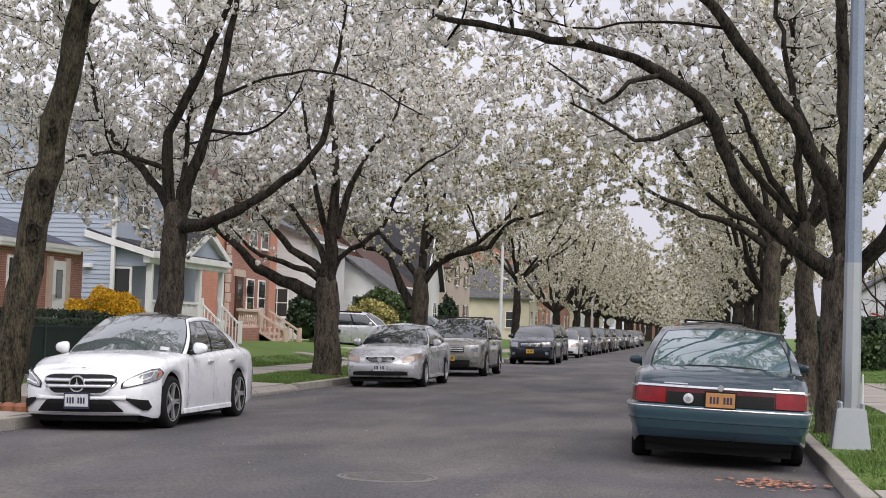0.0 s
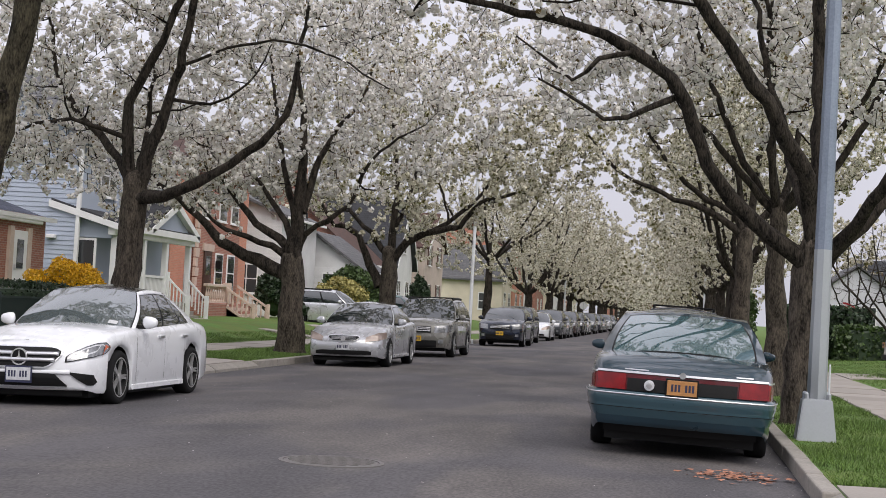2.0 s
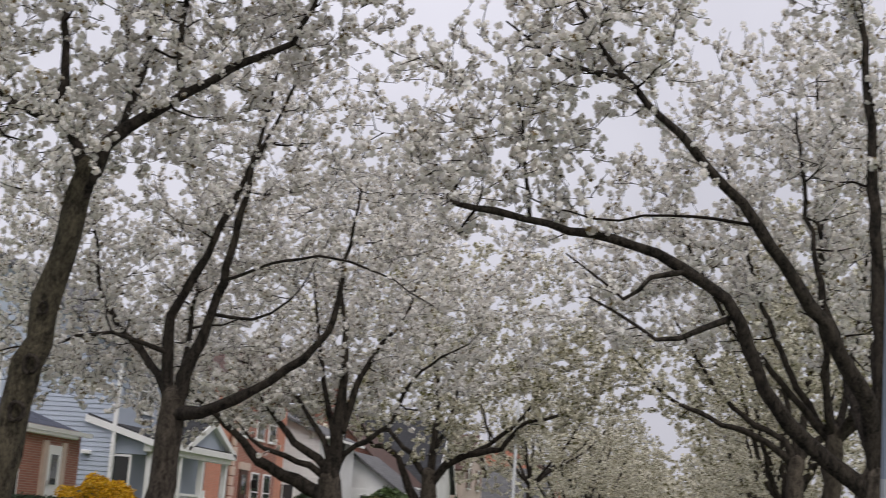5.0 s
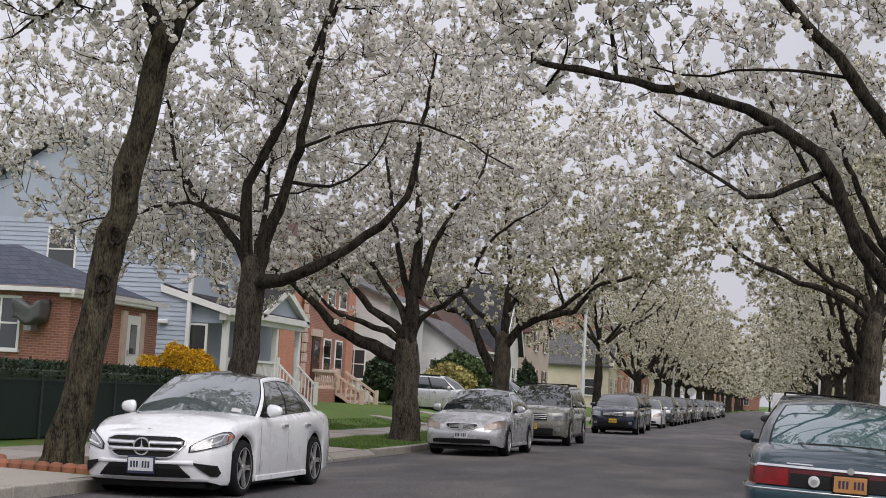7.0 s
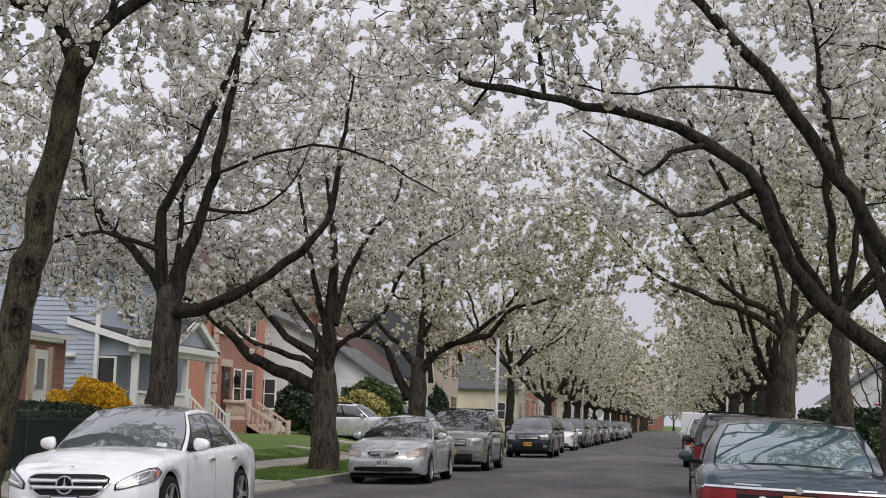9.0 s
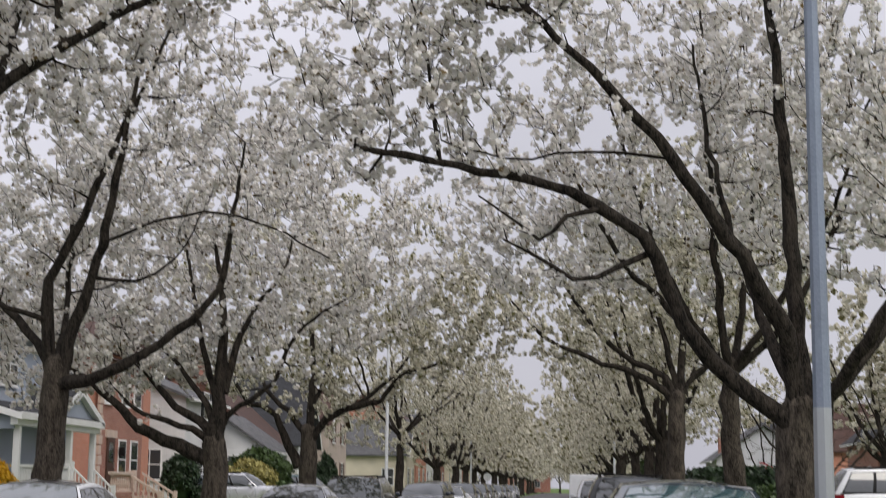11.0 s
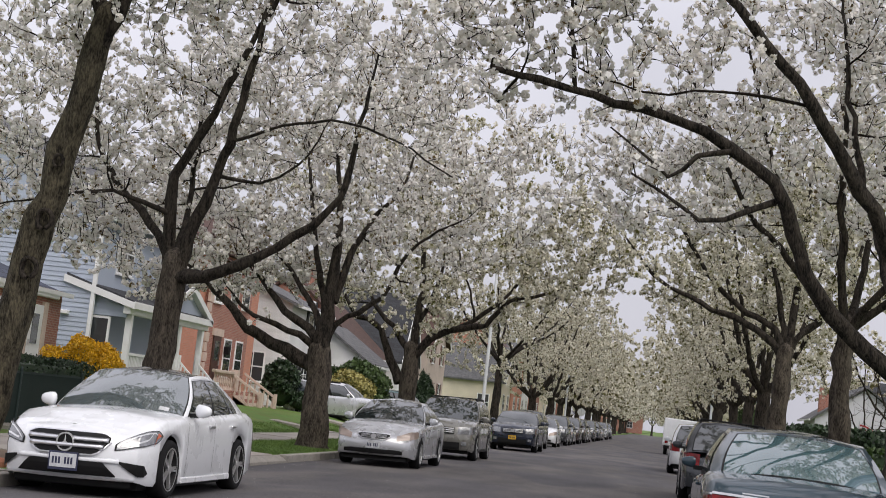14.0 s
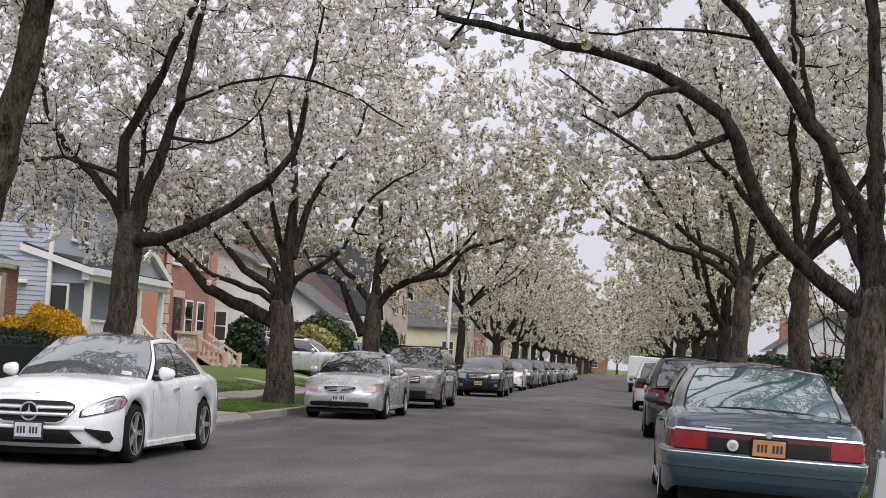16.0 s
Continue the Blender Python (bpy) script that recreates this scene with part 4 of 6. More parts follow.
    part("screen_seal", grid_mesh(proud(front, 0.003), span(-0.975, 0.975, 10), span(0.0, 0.99, 6)), BLACK_TRIM, obj, smooth=True)
    part("rear_window", grid_mesh(proud(rear, -0.006), span(-0.86, 0.86, 10), span(0.05, 0.92, 6), True), glass, obj, smooth=True)
    part("screen_seal", grid_mesh(proud(rear, -0.003), span(-0.885, 0.885, 10), span(0.025, 0.945, 6), True), BLACK_TRIM, obj, smooth=True)
    if bright:
        part("window_sticker", grid_mesh(proud(front, 0.009), span(0.62, 0.76, 2), span(0.07, 0.15, 2)), TRIM_LIGHT, obj, "small white sticker inside the windscreen")
    for sgn in (1, -1):
        for a, b in panes:
            def cut(u, v, a=a, b=b, sgn=sgn):
                # slanted ends follow the pillars
                return proud(flank(sgn), 0.006 * sgn)(lerp(a, b, u), v)
            part("side_window", grid_mesh(cut, span(0, 1, 6), span(0.1, 0.88, 4), sgn < 0), glass, obj, smooth=True)
        part("window_seal", grid_mesh(lambda u, v, sgn=sgn: proud(flank(sgn), 0.004 * sgn)(u, v), span(panes[0][0] - 0.015, panes[-1][1] + 0.012, 12), span(0.06, 0.905, 4), sgn < 0), BLACK_TRIM, obj, smooth=True)
        if bright:
            part("window_trim", grid_mesh(lambda u, v, sgn=sgn: proud(flank(sgn), 0.007 * sgn)(u, v), span(panes[0][0] - 0.015, panes[-1][1] + 0.012, 12), span(0.895, 0.925, 1), sgn < 0), CHROME, obj, smooth=True)
        part("window_trim", grid_mesh(lambda u, v, sgn=sgn: proud(flank(sgn), 0.004 * sgn)(u, v), span(0.02, 0.97, 10), span(0.0, 0.07, 1), sgn < 0), BLACK_TRIM, obj)
        # mirror
        my = w0 + my_off
        bm = bmesh.new()
        bmesh.ops.create_icosphere(bm, subdivisions=2, radius=1.0)
        for v in bm.verts:
            q = Vector([math.copysign(abs(c) ** 0.72, c) for c in v.co])
            v.co = Vector((sgn * (hw + 0.09) + q.x * 0.115 * mirror, my + q.y * 0.075 * (1 if q.y < 0 else 0.45) * mirror - q.x * 0.03, belt + 0.095 + q.z * (0.082 - 0.02 * sgn * q.x) * mirror))
        wing = part("wing_mirror", bm, mat, obj, smooth=True)
        part("stalk", box(min(sgn * hw * 0.9, sgn * (hw + 0.03)), max(sgn * hw * 0.9, sgn * (hw + 0.03)), my - 0.03, my + 0.04, belt + 0.01, belt + 0.06), BLACK_TRIM, wing)
        # door handles and shut lines
        dz = belt - 0.1
        for dy in ((fw + 1.35), (fw + 2.3)):
            if dy < rw + 0.1:
                part("door_handle", box(min(sgn * (hw - 0.01), sgn * (hw + 0.025)), max(sgn * (hw - 0.01), sgn * (hw + 0.025)), dy, dy + 0.2, dz - 0.015, dz + 0.02, 0.008), CHROME if mat in (P_WHITE,) else mat, obj)
        for dy in (fw + 0.55, fw + 1.62):
            bm = grid_mesh(lambda u, v, dy=dy, sgn=sgn: Vector((sgn * (side_x(dy, lerp(gc + 0.12, belt - 0.05, v)) + 0.003), dy + (u - 0.5) * 0.008, lerp(gc + 0.12, belt - 0.05, v))), (0, 1), span(0, 1, 10), sgn > 0)
            part("door_seam", bm, BLACK_TRIM, obj)
        bm = box(min(sgn * (hw - 0.02), sgn * (hw + 0.004)), max(sgn * (hw - 0.02), sgn * (hw + 0.004)), fw + ra + 0.02, rw - ra - 0.02, gc + 0.01, gc + 0.08, 0.01)
        part("sill", bm, BLACK_TRIM if suv else mat, obj)
    if rails:
        for sgn in (1, -1):
            part("roof_rail", box(sgn * wr_ * 0.93 - 0.02, sgn * wr_ * 0.93 + 0.02, w1 + 0.15, r1 - 0.15, H - 0.02, H + 0.05, 0.01), BLACK_TRIM, obj)
        for yy in (w1 + 0.5, r1 - 0.5):
            part("roof_bar", box(-wr_ * 0.93, wr_ * 0.93, yy, yy + 0.05, H + 0.03, H + 0.06, 0.01), BLACK_TRIM, obj)
    meshes = WHEELS.setdefault((round(wr, 3), rim), {})
    wheel_parts(obj, wr, 0.22, rim, meshes)
    for sgn in (1, -1):
        for y in (fw, rw):
            w = new("wheel")
            w.parent = obj
            w.matrix_basis = pose(sgn * (hw - 0.015), y, wr, 0, 0, 0 if sgn > 0 else 180)
            for k in ("tyre", "rim", "spokes"):
                part(k, meshes[k], None, w)

    def nose_patch(u0, u1, z0, z1, off, mat_, nm, lab="", back=False, nz=3, slant=0.0, prof=None, shape=None, n=16):
        """A lamp, grille or panel that follows the bowed end of the car."""
        side = -1 if u0 > u1 else 1
        u0, u1 = min(u0, u1), max(u0, u1)

        def fn(u, v):
            lo_, hi_ = shape(2 * u - 1) if shape else (0.0, 1.0)
            uu, z = lerp(u0, u1, u), lerp(z0, z1, lerp(lo_, hi_, v)) + slant * (u if side > 0 else 1 - u)
            w = hw * (tw if back else nw)
            o = off + (curve_at(prof, v) if prof else 0)
            y = (L + bow * (1 - uu * uu) - raked(z, L, True) + o) if back else (-bow * (1 - uu * uu) + raked(z, 0) - o)
            return Vector((uu * w, y, z))
        return part(nm, grid_mesh(fn, span(0, 1, n), span(0, 1, nz), back, thick=0.02), mat_, obj, lab, smooth=bool(prof))

    def corner_lamp(sgn, u0, s1, z0, z1, mat_, nm, back=False, lab="", rise=0.0, shape=None, o=0.008):
        """A lamp that wraps from the end of the car round its corner."""
        def fn(u, v):
            a, b = shape(u) if shape else (0.0, 1.0)
            z = lerp(lerp(z0, z1, a), lerp(z0, z1, b), v) + rise * u
            if u < 0.5:
                uu = lerp(u0, 1.0, u / 0.5)
                y = bow * (1 - uu * uu) - raked(z, L if back else 0, back)
                x = uu * hw * (tw if back else nw)
            else:
                s = (u - 0.5) / 0.5 * s1
                y = -s - raked(z, L - s if back else s, back)
                x = hw * curve_at(wide, L - s if back else s)
            return Vector((sgn * (x + (o if u >= 0.5 else 0)), (L + y + o) if back else (-y - o), z))
        return part(nm, grid_mesh(fn, span(0, 1, 20), span(0, 1, 4), (sgn > 0) == back), mat_, obj, lab, smooth=True)

    def wrap(z0, z1, s1, prof, mat_, nm, lab=""):
        """A bumper or strip that runs round the back of the car from flank to flank."""
        def fn(u, v):
            a, sg, o = abs(u), math.copysign(1.0, u), curve_at(prof, v)
            if a < 0.78:
                uu = a / 0.78
                p, n = Vector((uu * hw * tw, L + bow * (1 - uu * uu), 0)), Vector((0.9 * uu ** 6, 1, 0))
            else:
                sd = (a - 0.78) / 0.22 * s1
                p, n = Vector((hw * curve_at(wide, L - sd), L - sd, 0)), Vector((1, 1.1 * max(0.0, 1 - sd / 0.16), 0))
            p += n.normalized() * o
            return Vector((sg * p.x, p.y, lerp(z0, z1, v)))
        return part(nm, grid_mesh(fn, span(-1, 1, 56), span(0, 1, 12 if z1 - z0 > 0.1 else 2), True), mat_, obj, lab, smooth=True)

    nose_patch.wrap = wrap
    if detail:
        detail(obj, nose_patch, corner_lamp, hw, L)
    return obj


WHEELS = {}


def plate(obj, z, back, L, mat, bow=0.13, x=0.0, bars=7, frame_mat=None):
    """A number plate with its writing as plain bars."""
    y = L + bow + 0.03 if back else -bow - 0.03
    s = 1 if back else -1
    p = part("number_plate", box(x - 0.155, x + 0.155, y - 0.008, y + 0.008, z, z + 0.155, 0.004), mat, obj)
    if frame_mat:
        part("plate_frame", box(x - 0.17, x + 0.17, min(y - s * 0.016, y + s * 0.003), max(y - s * 0.016, y + s * 0.003), z - 0.03, z + 0.175, 0.004), frame_mat, obj)
    for i in range(bars):
        if i == 3:
            continue
        xx = x - 0.115 + i * 0.036
        part("bar", box(xx - 0.011, xx + 0.011, min(y, y + s * 0.011), max(y, y + s * 0.011), z + 0.04, z + 0.115), INK, p)
    return p


def badge(obj, r, z, y, mat, ring=True):
    bm = bmesh.new()
    if ring:
        n = 24
        for i in range(n):
            a0, a1 = 2 * math.pi * i / n, 2 * math.pi * (i + 1) / n
            q = [(r, a0), (r, a1), (r * 0.84, a1), (r * 0.84, a0)]
            lo = [bm.verts.new((p * math.cos(t), y + 0.02, z + p * math.sin(t))) for p, t in q]
            hi = [bm.verts.new((p * math.cos(t), y, z + p * math.sin(t))) for p, t in q]
            bm.faces.new(hi)
            for k in range(4):
                bm.faces.new((lo[k], lo[(k + 1) % 4], hi[(k + 1) % 4], hi[k]))
        for i in range(3):
            a = math.pi / 2 + 2 * math.pi * i / 3
            q = [(0.0, 0), (r * 0.13, a - 1.05), (r * 0.86, a), (r * 0.13, a + 1.05)]
            v = [bm.verts.new((p * math.cos(t), y, z + p * math.sin(t))) for p, t in q]
            bm.faces.new(v)
    else:
        lathe([(r, y), (r, y + 0.02)], 20, bm, at=(0, 0, z), axis="y")
    bmesh.ops.recalc_face_normals(bm, faces=bm.faces[:])
    part("emblem", bm, mat, obj)


def grille_outline(x):
    """Wide mouth with rounded lower corners."""
    e = max(0.0, (abs(x) - 0.62) / 0.38)
    return 0.62 * e ** 1.6, 1.0 - 0.18 * e ** 3


def intake_outline(x):
    """Low trapezium, wider at its foot."""
    e = max(0.0, (abs(x) - 0.74) / 0.26)
    return 0.0, 1.0 - 0.95 * e


def white_sedan_front(o, nose_patch, corner, hw, L):
    nose_patch(-0.645, 0.645, 0.468, 0.722, 0.008, CHROME, "grille_surround", shape=grille_outline)
    nose_patch(-0.625, 0.625, 0.482, 0.708, 0.016, BLACK_TRIM, "grille", "black grille with twin chrome bars", shape=grille_outline)
    for z, e in ((0.555, 0.56), (0.628, 0.61)):
        nose_patch(-e, e, z, z + 0.026, 0.034, CHROME, "grille_bar", prof=[(0, 0), (0.5, 0.014), (1, 0)])
    part("badge_plate", lathe([(0.10, -0.21), (0.10, -0.17)], 24, at=(0, 0, 0.60), axis="y"), BLACK_TRIM, o)
    badge(o, 0.105, 0.60, -0.215, CHROME)
    nose_patch(-0.74, 0.74, 0.255, 0.405, 0.006, BLACK_TRIM, "lower_intake", shape=intake_outline)
    nose_patch(-0.78, 0.78, 0.408, 0.436, -0.014, P_WHITE, "bumper_lip", prof=[(0, 0), (0.5, 0.016), (1, 0)])
    nose_patch(-0.99, 0.99, 0.212, 0.225, 0.002, CHROME, "chin_trim")
    nose_patch(-0.9, 0.9, 0.135, 0.2, -0.10, BLACK_TRIM, "chin")
    nose_patch(-0.03, 0.03, 0.795, 0.803, -0.04, CHROME, "bonnet_emblem")
    for s in (1, -1):
        corner(s, 0.78, 0.20, 0.265, 0.425, BLACK_TRIM, "side_intake", o=0.006, shape=lambda u: (max(0.0, 0.85 - 1.5 * u), 1 - 0.25 * u) if u < 0.8 else (1.2 * (u - 0.8), 0.8 - 2.6 * (u - 0.8)))
        lamp = lambda u: (0.02 + 0.42 * u ** 1.4 + 0.2 * max(0, u - 0.85) / 0.15, 0.30 + 0.66 * min(1.0, u / 0.62) ** 0.8 - 0.26 * max(0, u - 0.85) / 0.15)
        corner(s, 0.70, 0.47, 0.535, 0.775, BLACK_TRIM, "lamp_housing", rise=0.03, o=0.006, shape=lamp)
        corner(s, 0.73, 0.44, 0.550, 0.765, LENS, "headlight", rise=0.03, o=0.012, shape=lamp)
        corner(s, 0.76, 0.36, 0.550, 0.755, TRIM_LIGHT, "daylight_strip", rise=0.03, o=0.017, shape=lambda u: (lamp(u)[1] - 0.09, lamp(u)[1] - 0.02))
        corner(s, 0.80, 0.20, 0.550, 0.755, TRIM_LIGHT, "lamp_unit", rise=0.03, o=0.017, shape=lambda u: (lamp(u)[0] + 0.16, lamp(u)[0] + 0.26))
        corner(s, 0.995, 0.43, 0.58, 0.78, ORANGE_LENS, "indicator", rise=0.02, o=0.019, shape=lambda u: (0.0, 0.0) if u < 0.82 else (lamp(u)[0] + 0.12, lamp(u)[1] - 0.12))
    plate(o, 0.315, False, L, PLATE_WHITE, bow=0.18, frame_mat=INK)


def silver_sedan_front(o, nose_patch, corner, hw, L):
    nose_patch(-0.47, 0.47, 0.585, 0.715, 0.008, CHROME, "grille_surround", shape=grille_outline)
    nose_patch(-0.45, 0.45, 0.598, 0.703, 0.014, BLACK_TRIM, "grille", shape=grille_outline)
    for z in (0.625, 0.65, 0.675):
        nose_patch(-0.36, 0.36, z, z + 0.007, 0.025, ALLOY, "grille_bar")
    badge(o, 0.055, 0.65, -0.175, CHROME, False)
    nose_patch(-0.82, 0.82, 0.29, 0.385, 0.008, BLACK_TRIM, "lower_intake", shape=lambda x: (0.1 * abs(x), 1.0 - 0.2 * max(0, abs(x) - 0.8) / 0.2))
    nose_patch(-0.9, 0.9, 0.15, 0.21, -0.02, BLACK_TRIM, "chin")
    for s in (1, -1):
        corner(s, 0.64, 0.42, 0.575, 0.80, AMBER_LENS, "headlight", rise=0.02, shape=lambda u: (0.02 + 0.3 * u, 0.5 + 0.45 * min(1.0, u / 0.5)))
    plate(o, 0.39, False, L, PLATE_WHITE)


def suv_front(grille=None, plate_mat=None, lamp=None):
    def fn(o, nose_patch, corner, hw, L):
        nose_patch(-0.5, 0.5, 0.72, 0.90, 0.012, BLACK_TRIM, "grille")
        for z in (0.76, 0.81, 0.86):
            nose_patch(-0.48, 0.48, z, z + 0.018, 0.026, grille or CHROME, "grille_bar")
        badge(o, 0.06, 0.82, -0.18, CHROME, False)
        nose_patch(-0.7, 0.7, 0.30, 0.50, 0.012, BLACK_TRIM, "lower_intake")
        for s in (1, -1):
            corner(s, 0.62, 0.4, 0.72, 0.92, lamp or LENS, "headlight", rise=0.04)
            nose_patch(s * 0.76, s * 0.92, 0.42, 0.52, 0.014, LENS, "fog_lamp")
        plate(o, 0.47, False, L, plate_mat or PLATE_YELLOW)
    return fn


def sedan_rear(o, nose_patch, corner, hw, L):
    nose_patch(-1.0, 1.0, 0.70, 0.875, 0.010, DARK_RED, "light_panel", "full-width smoked red light panel", True)
    nose_patch(-0.64, 0.64, 0.695, 0.825, 0.018, BLACK_TRIM, "plate_recess", "", True)
    for s in (1, -1):
        nose_patch(s * 0.66, s * 0.995, 0.70, 0.865, 0.022, RED_LENS, "tail_light", "", True)
        corner(s, 0.97, 0.26, 0.70, 0.865, RED_LENS, "side_light", True, o=0.012, shape=lambda u: (0.0, 1.0 - 0.35 * max(0, u - 0.5)))
        corner(s, 0.97, 0.28, 0.868, 0.886, CHROME, "chrome_strip", True, o=0.016)
    nose_patch(-1.0, 1.0, 0.875, 0.897, 0.024, CHROME, "chrome_strip", "", True)
    wrap = nose_patch.wrap
    wrap(0.36, 0.705, 0.75, [(0, -0.06), (0.08, -0.02), (0.3, 0.012), (0.42, 0.03), (0.60, 0.035), (0.64, 0.048), (0.88, 0.05), (0.95, 0.038), (1, -0.02)], P_TEAL_PALE, "bumper")
    wrap(0.652, 0.668, 0.75, [(0, 0.052), (0.5, 0.060), (1, 0.052)], CHROME, "bumper_strip")
    for z in (0.592, 0.515):
        wrap(z, z + 0.007, 0.75, [(0, 0.045), (1, 0.045)], BLACK_TRIM, "bumper_groove")
    # black strip that stands in for the shade below the bumper
    nose_patch(-0.9, 0.9, 0.26, 0.42, -0.15, BLACK_TRIM, "valance", "", True)
    plate(o, 0.685, True, L, PLATE_GOLD, bow=0.135, frame_mat=BLACK_TRIM)
    part("sticker", lathe([(0.055, L + 0.08), (0.055, L + 0.15), (0.04, L + 0.155)], 18, at=(0.34, 0, 0.765), axis="y"), PLATE_WHITE, o, "round pale sticker")
    part("sticker_ring", lathe([(0.03, L + 0.14), (0.03, L + 0.158), (0.025, L + 0.16)], 18, at=(0.34, 0, 0.765), axis="y"), ALLOY, o)
    badge(o, 0.034, 0.892, L + 0.105, CHROME, False)
    for u0, u1 in ((0.40, 0.68), (-0.82, -0.62)):
        nose_patch(u0, u1, 0.910, 0.921, 0.006, CHROME, "lettering", "", True)


def rear_generic(o, nose_patch, corner, hw, L):
    for s in (1, -1):
        corner(s, 0.72, 0.3, 0.80, 1.05, RED_LENS, "tail_light", True)
    nose_patch(-0.5, 0.5, 0.36, 0.5, 0.02, BLACK_TRIM, "bumper_pad", "", True)
    plate(o, 0.70, True, L, PLATE_GOLD)


def lie(x, half):
    """Height and lean on the cambered road."""
    a, b = road_z(x - half), road_z(x + half)
    return (a + b) / 2, math.degrees(math.atan2(b - a, 2 * half))


def park(x, y, half=0.8, turn=0.0):
    z, lean = lie(x, half)
    return pose(x, y, z - 0.004, 0, -lean, turn)


def park_away(x, y_rear, L, half=0.8):
    """Parked with its nose up the street."""
    z, lean = lie(x, half)
    return pose(x, y_rear + L, z - 0.004, 0, -lean, 0) @ pose(0, 0, 0, 0, 0, 180)


car("sedan_car", "glossy white saloon with black panoramic roof parked at the kerb", park(-7.2, 15.05), P_WHITE, L=4.64, H=1.49, wr=0.342, gc=0.155, my_off=0.24, roof_mat=P_BLACK, detail=white_sedan_front,
    belt=0.94, cowl=0.99, deck=1.06, w0=1.34, w1=2.12, r1=3.12, r0=4.12, nose=0.77, tail=0.95, bow=0.17, slope=0.15, nw=0.84, screen=GLASS_SKY, bright=True, panes=((0.045, 0.41), (0.435, 0.72), (0.735, 0.86)))
car("sedan_car", "silver saloon with yellowed headlights parked at the kerb", park(-6.78, 30.9), P_SILVER, L=4.82, W=1.80, H=1.47, wb=2.78, fo=0.95, wr=0.325, nose=0.72, cowl=1.0, belt=0.95, deck=1.08,
    w0=1.45, w1=2.3, r1=3.3, r0=4.35, detail=silver_sedan_front, rim="plain", slope=0.12, bow=0.16, panes=((0.045, 0.42), (0.445, 0.76), (0.775, 0.86)))
SUV = dict(nose=0.98, cowl=1.14, belt=1.08, deck=1.12, tail=1.0, suv=True, gc=0.24, wr=0.37, roof_w=0.66, panes=((0.03, 0.34), (0.37, 0.68), (0.71, 0.95)))
car("suv_car", "taupe grey SUV with roof rails parked at the kerb", park(-6.75, 40.3), P_TAUPE, L=4.84, W=1.95, H=1.72, wb=2.8, fo=0.98, w0=1.4, w1=2.15, r1=4.3, r0=4.72, detail=suv_front(), rails=True, **SUV)
car("suv_car", "dark navy crossover with bright grille parked at the kerb", park(-6.5, 58.8), P_NAVY, L=4.6, W=1.9, H=1.61, wb=2.78, fo=0.9, w0=1.4, w1=2.1, r1=4.0, r0=4.48, detail=suv_front(CHROME), **SUV)
car("suv_car", "charcoal SUV parked in the kerb row", park(-6.9, 66.5), P_CHARCOAL, L=4.8, W=1.9, H=1.72, wb=2.8, fo=0.95, w0=1.4, w1=2.1, r1=4.2, r0=4.68, detail=suv_front(), **SUV)
car("hatchback_car", "small white hatchback parked in the kerb row", park(-6.8, 76.0), P_WHITE, L=4.2, W=1.76, H=1.48, wb=2.6, fo=0.85, wr=0.32, nose=0.76, cowl=1.0, belt=0.95, deck=1.02, w0=1.3, w1=2.0, r1=3.6, r0=4.05, detail=silver_sedan_front)
car("sedan_car", "metallic teal-blue older saloon with gold plate seen from behind", park_away(0.68, 13.7, 5.3, 0.8), P_TEAL, nw=0.9, tw=0.90, L=5.3, W=1.97, roof_w=0.65, mirror=0.75, H=1.55, wb=2.9, fo=1.05, wr=0.33, nose=0.74, cowl=1.0, belt=1.0, deck=1.10, tail=0.93, slope=0.08, bow=0.12, panes=((0.045, 0.42), (0.445, 0.82)),
    w0=1.6, w1=2.5, r1=3.65, r0=4.6, glass=GLASS_BLUE, rim="plain", detail=sedan_rear, gc=0.21)
car("suv_car", "dark grey SUV with roof rails parked before another car", park_away(0.72, 30.5, 4.8), P_CHARCOAL, L=4.8, W=1.95, H=1.74, wb=2.85, fo=0.95, w0=1.4, w1=2.1, r1=4.3, r0=4.72, detail=rear_generic, rails=True, **SUV)
car("suv_car", "white SUV with black lower trim at the kerb", park_away(0.6, 52.0, 4.9), P_WHITE, L=4.9, W=1.95, H=1.78, wb=2.9, fo=0.95, w0=1.4, w1=2.1, r1=4.4, r0=4.8, detail=rear_generic, **SUV)
ROW = [(84.5, P_CHARCOAL), (91.0, P_GREY), (97.5, P_BROWN), (105.5, P_BLACK), (112.0, P_SILVER), (121.0, P_CHARCOAL), (130, P_NAVY), (139, P_GREY), (150, P_SILVER), (162, P_CHARCOAL)]
for i, (yy, pm) in enumerate(ROW):
    tall = i % 3 != 1
    if tall:
        car("suv_car", "dark SUV in the long row of parked cars" if pm not in (P_GREY, P_SILVER) else "grey SUV in the long row of parked cars", park(-6.85, yy), pm, L=4.7, W=1.9, H=1.7, wb=2.8, fo=0.95, w0=1.4, w1=2.1, r1=4.1, r0=4.58, detail=suv_front(), **SUV)
    else:
        car("sedan_car", "grey saloon in the long row of parked cars", park(-6.85, yy), pm, detail=silver_sedan_front, w0=1.42, w1=2.2, r1=3.3, r0=4.2)


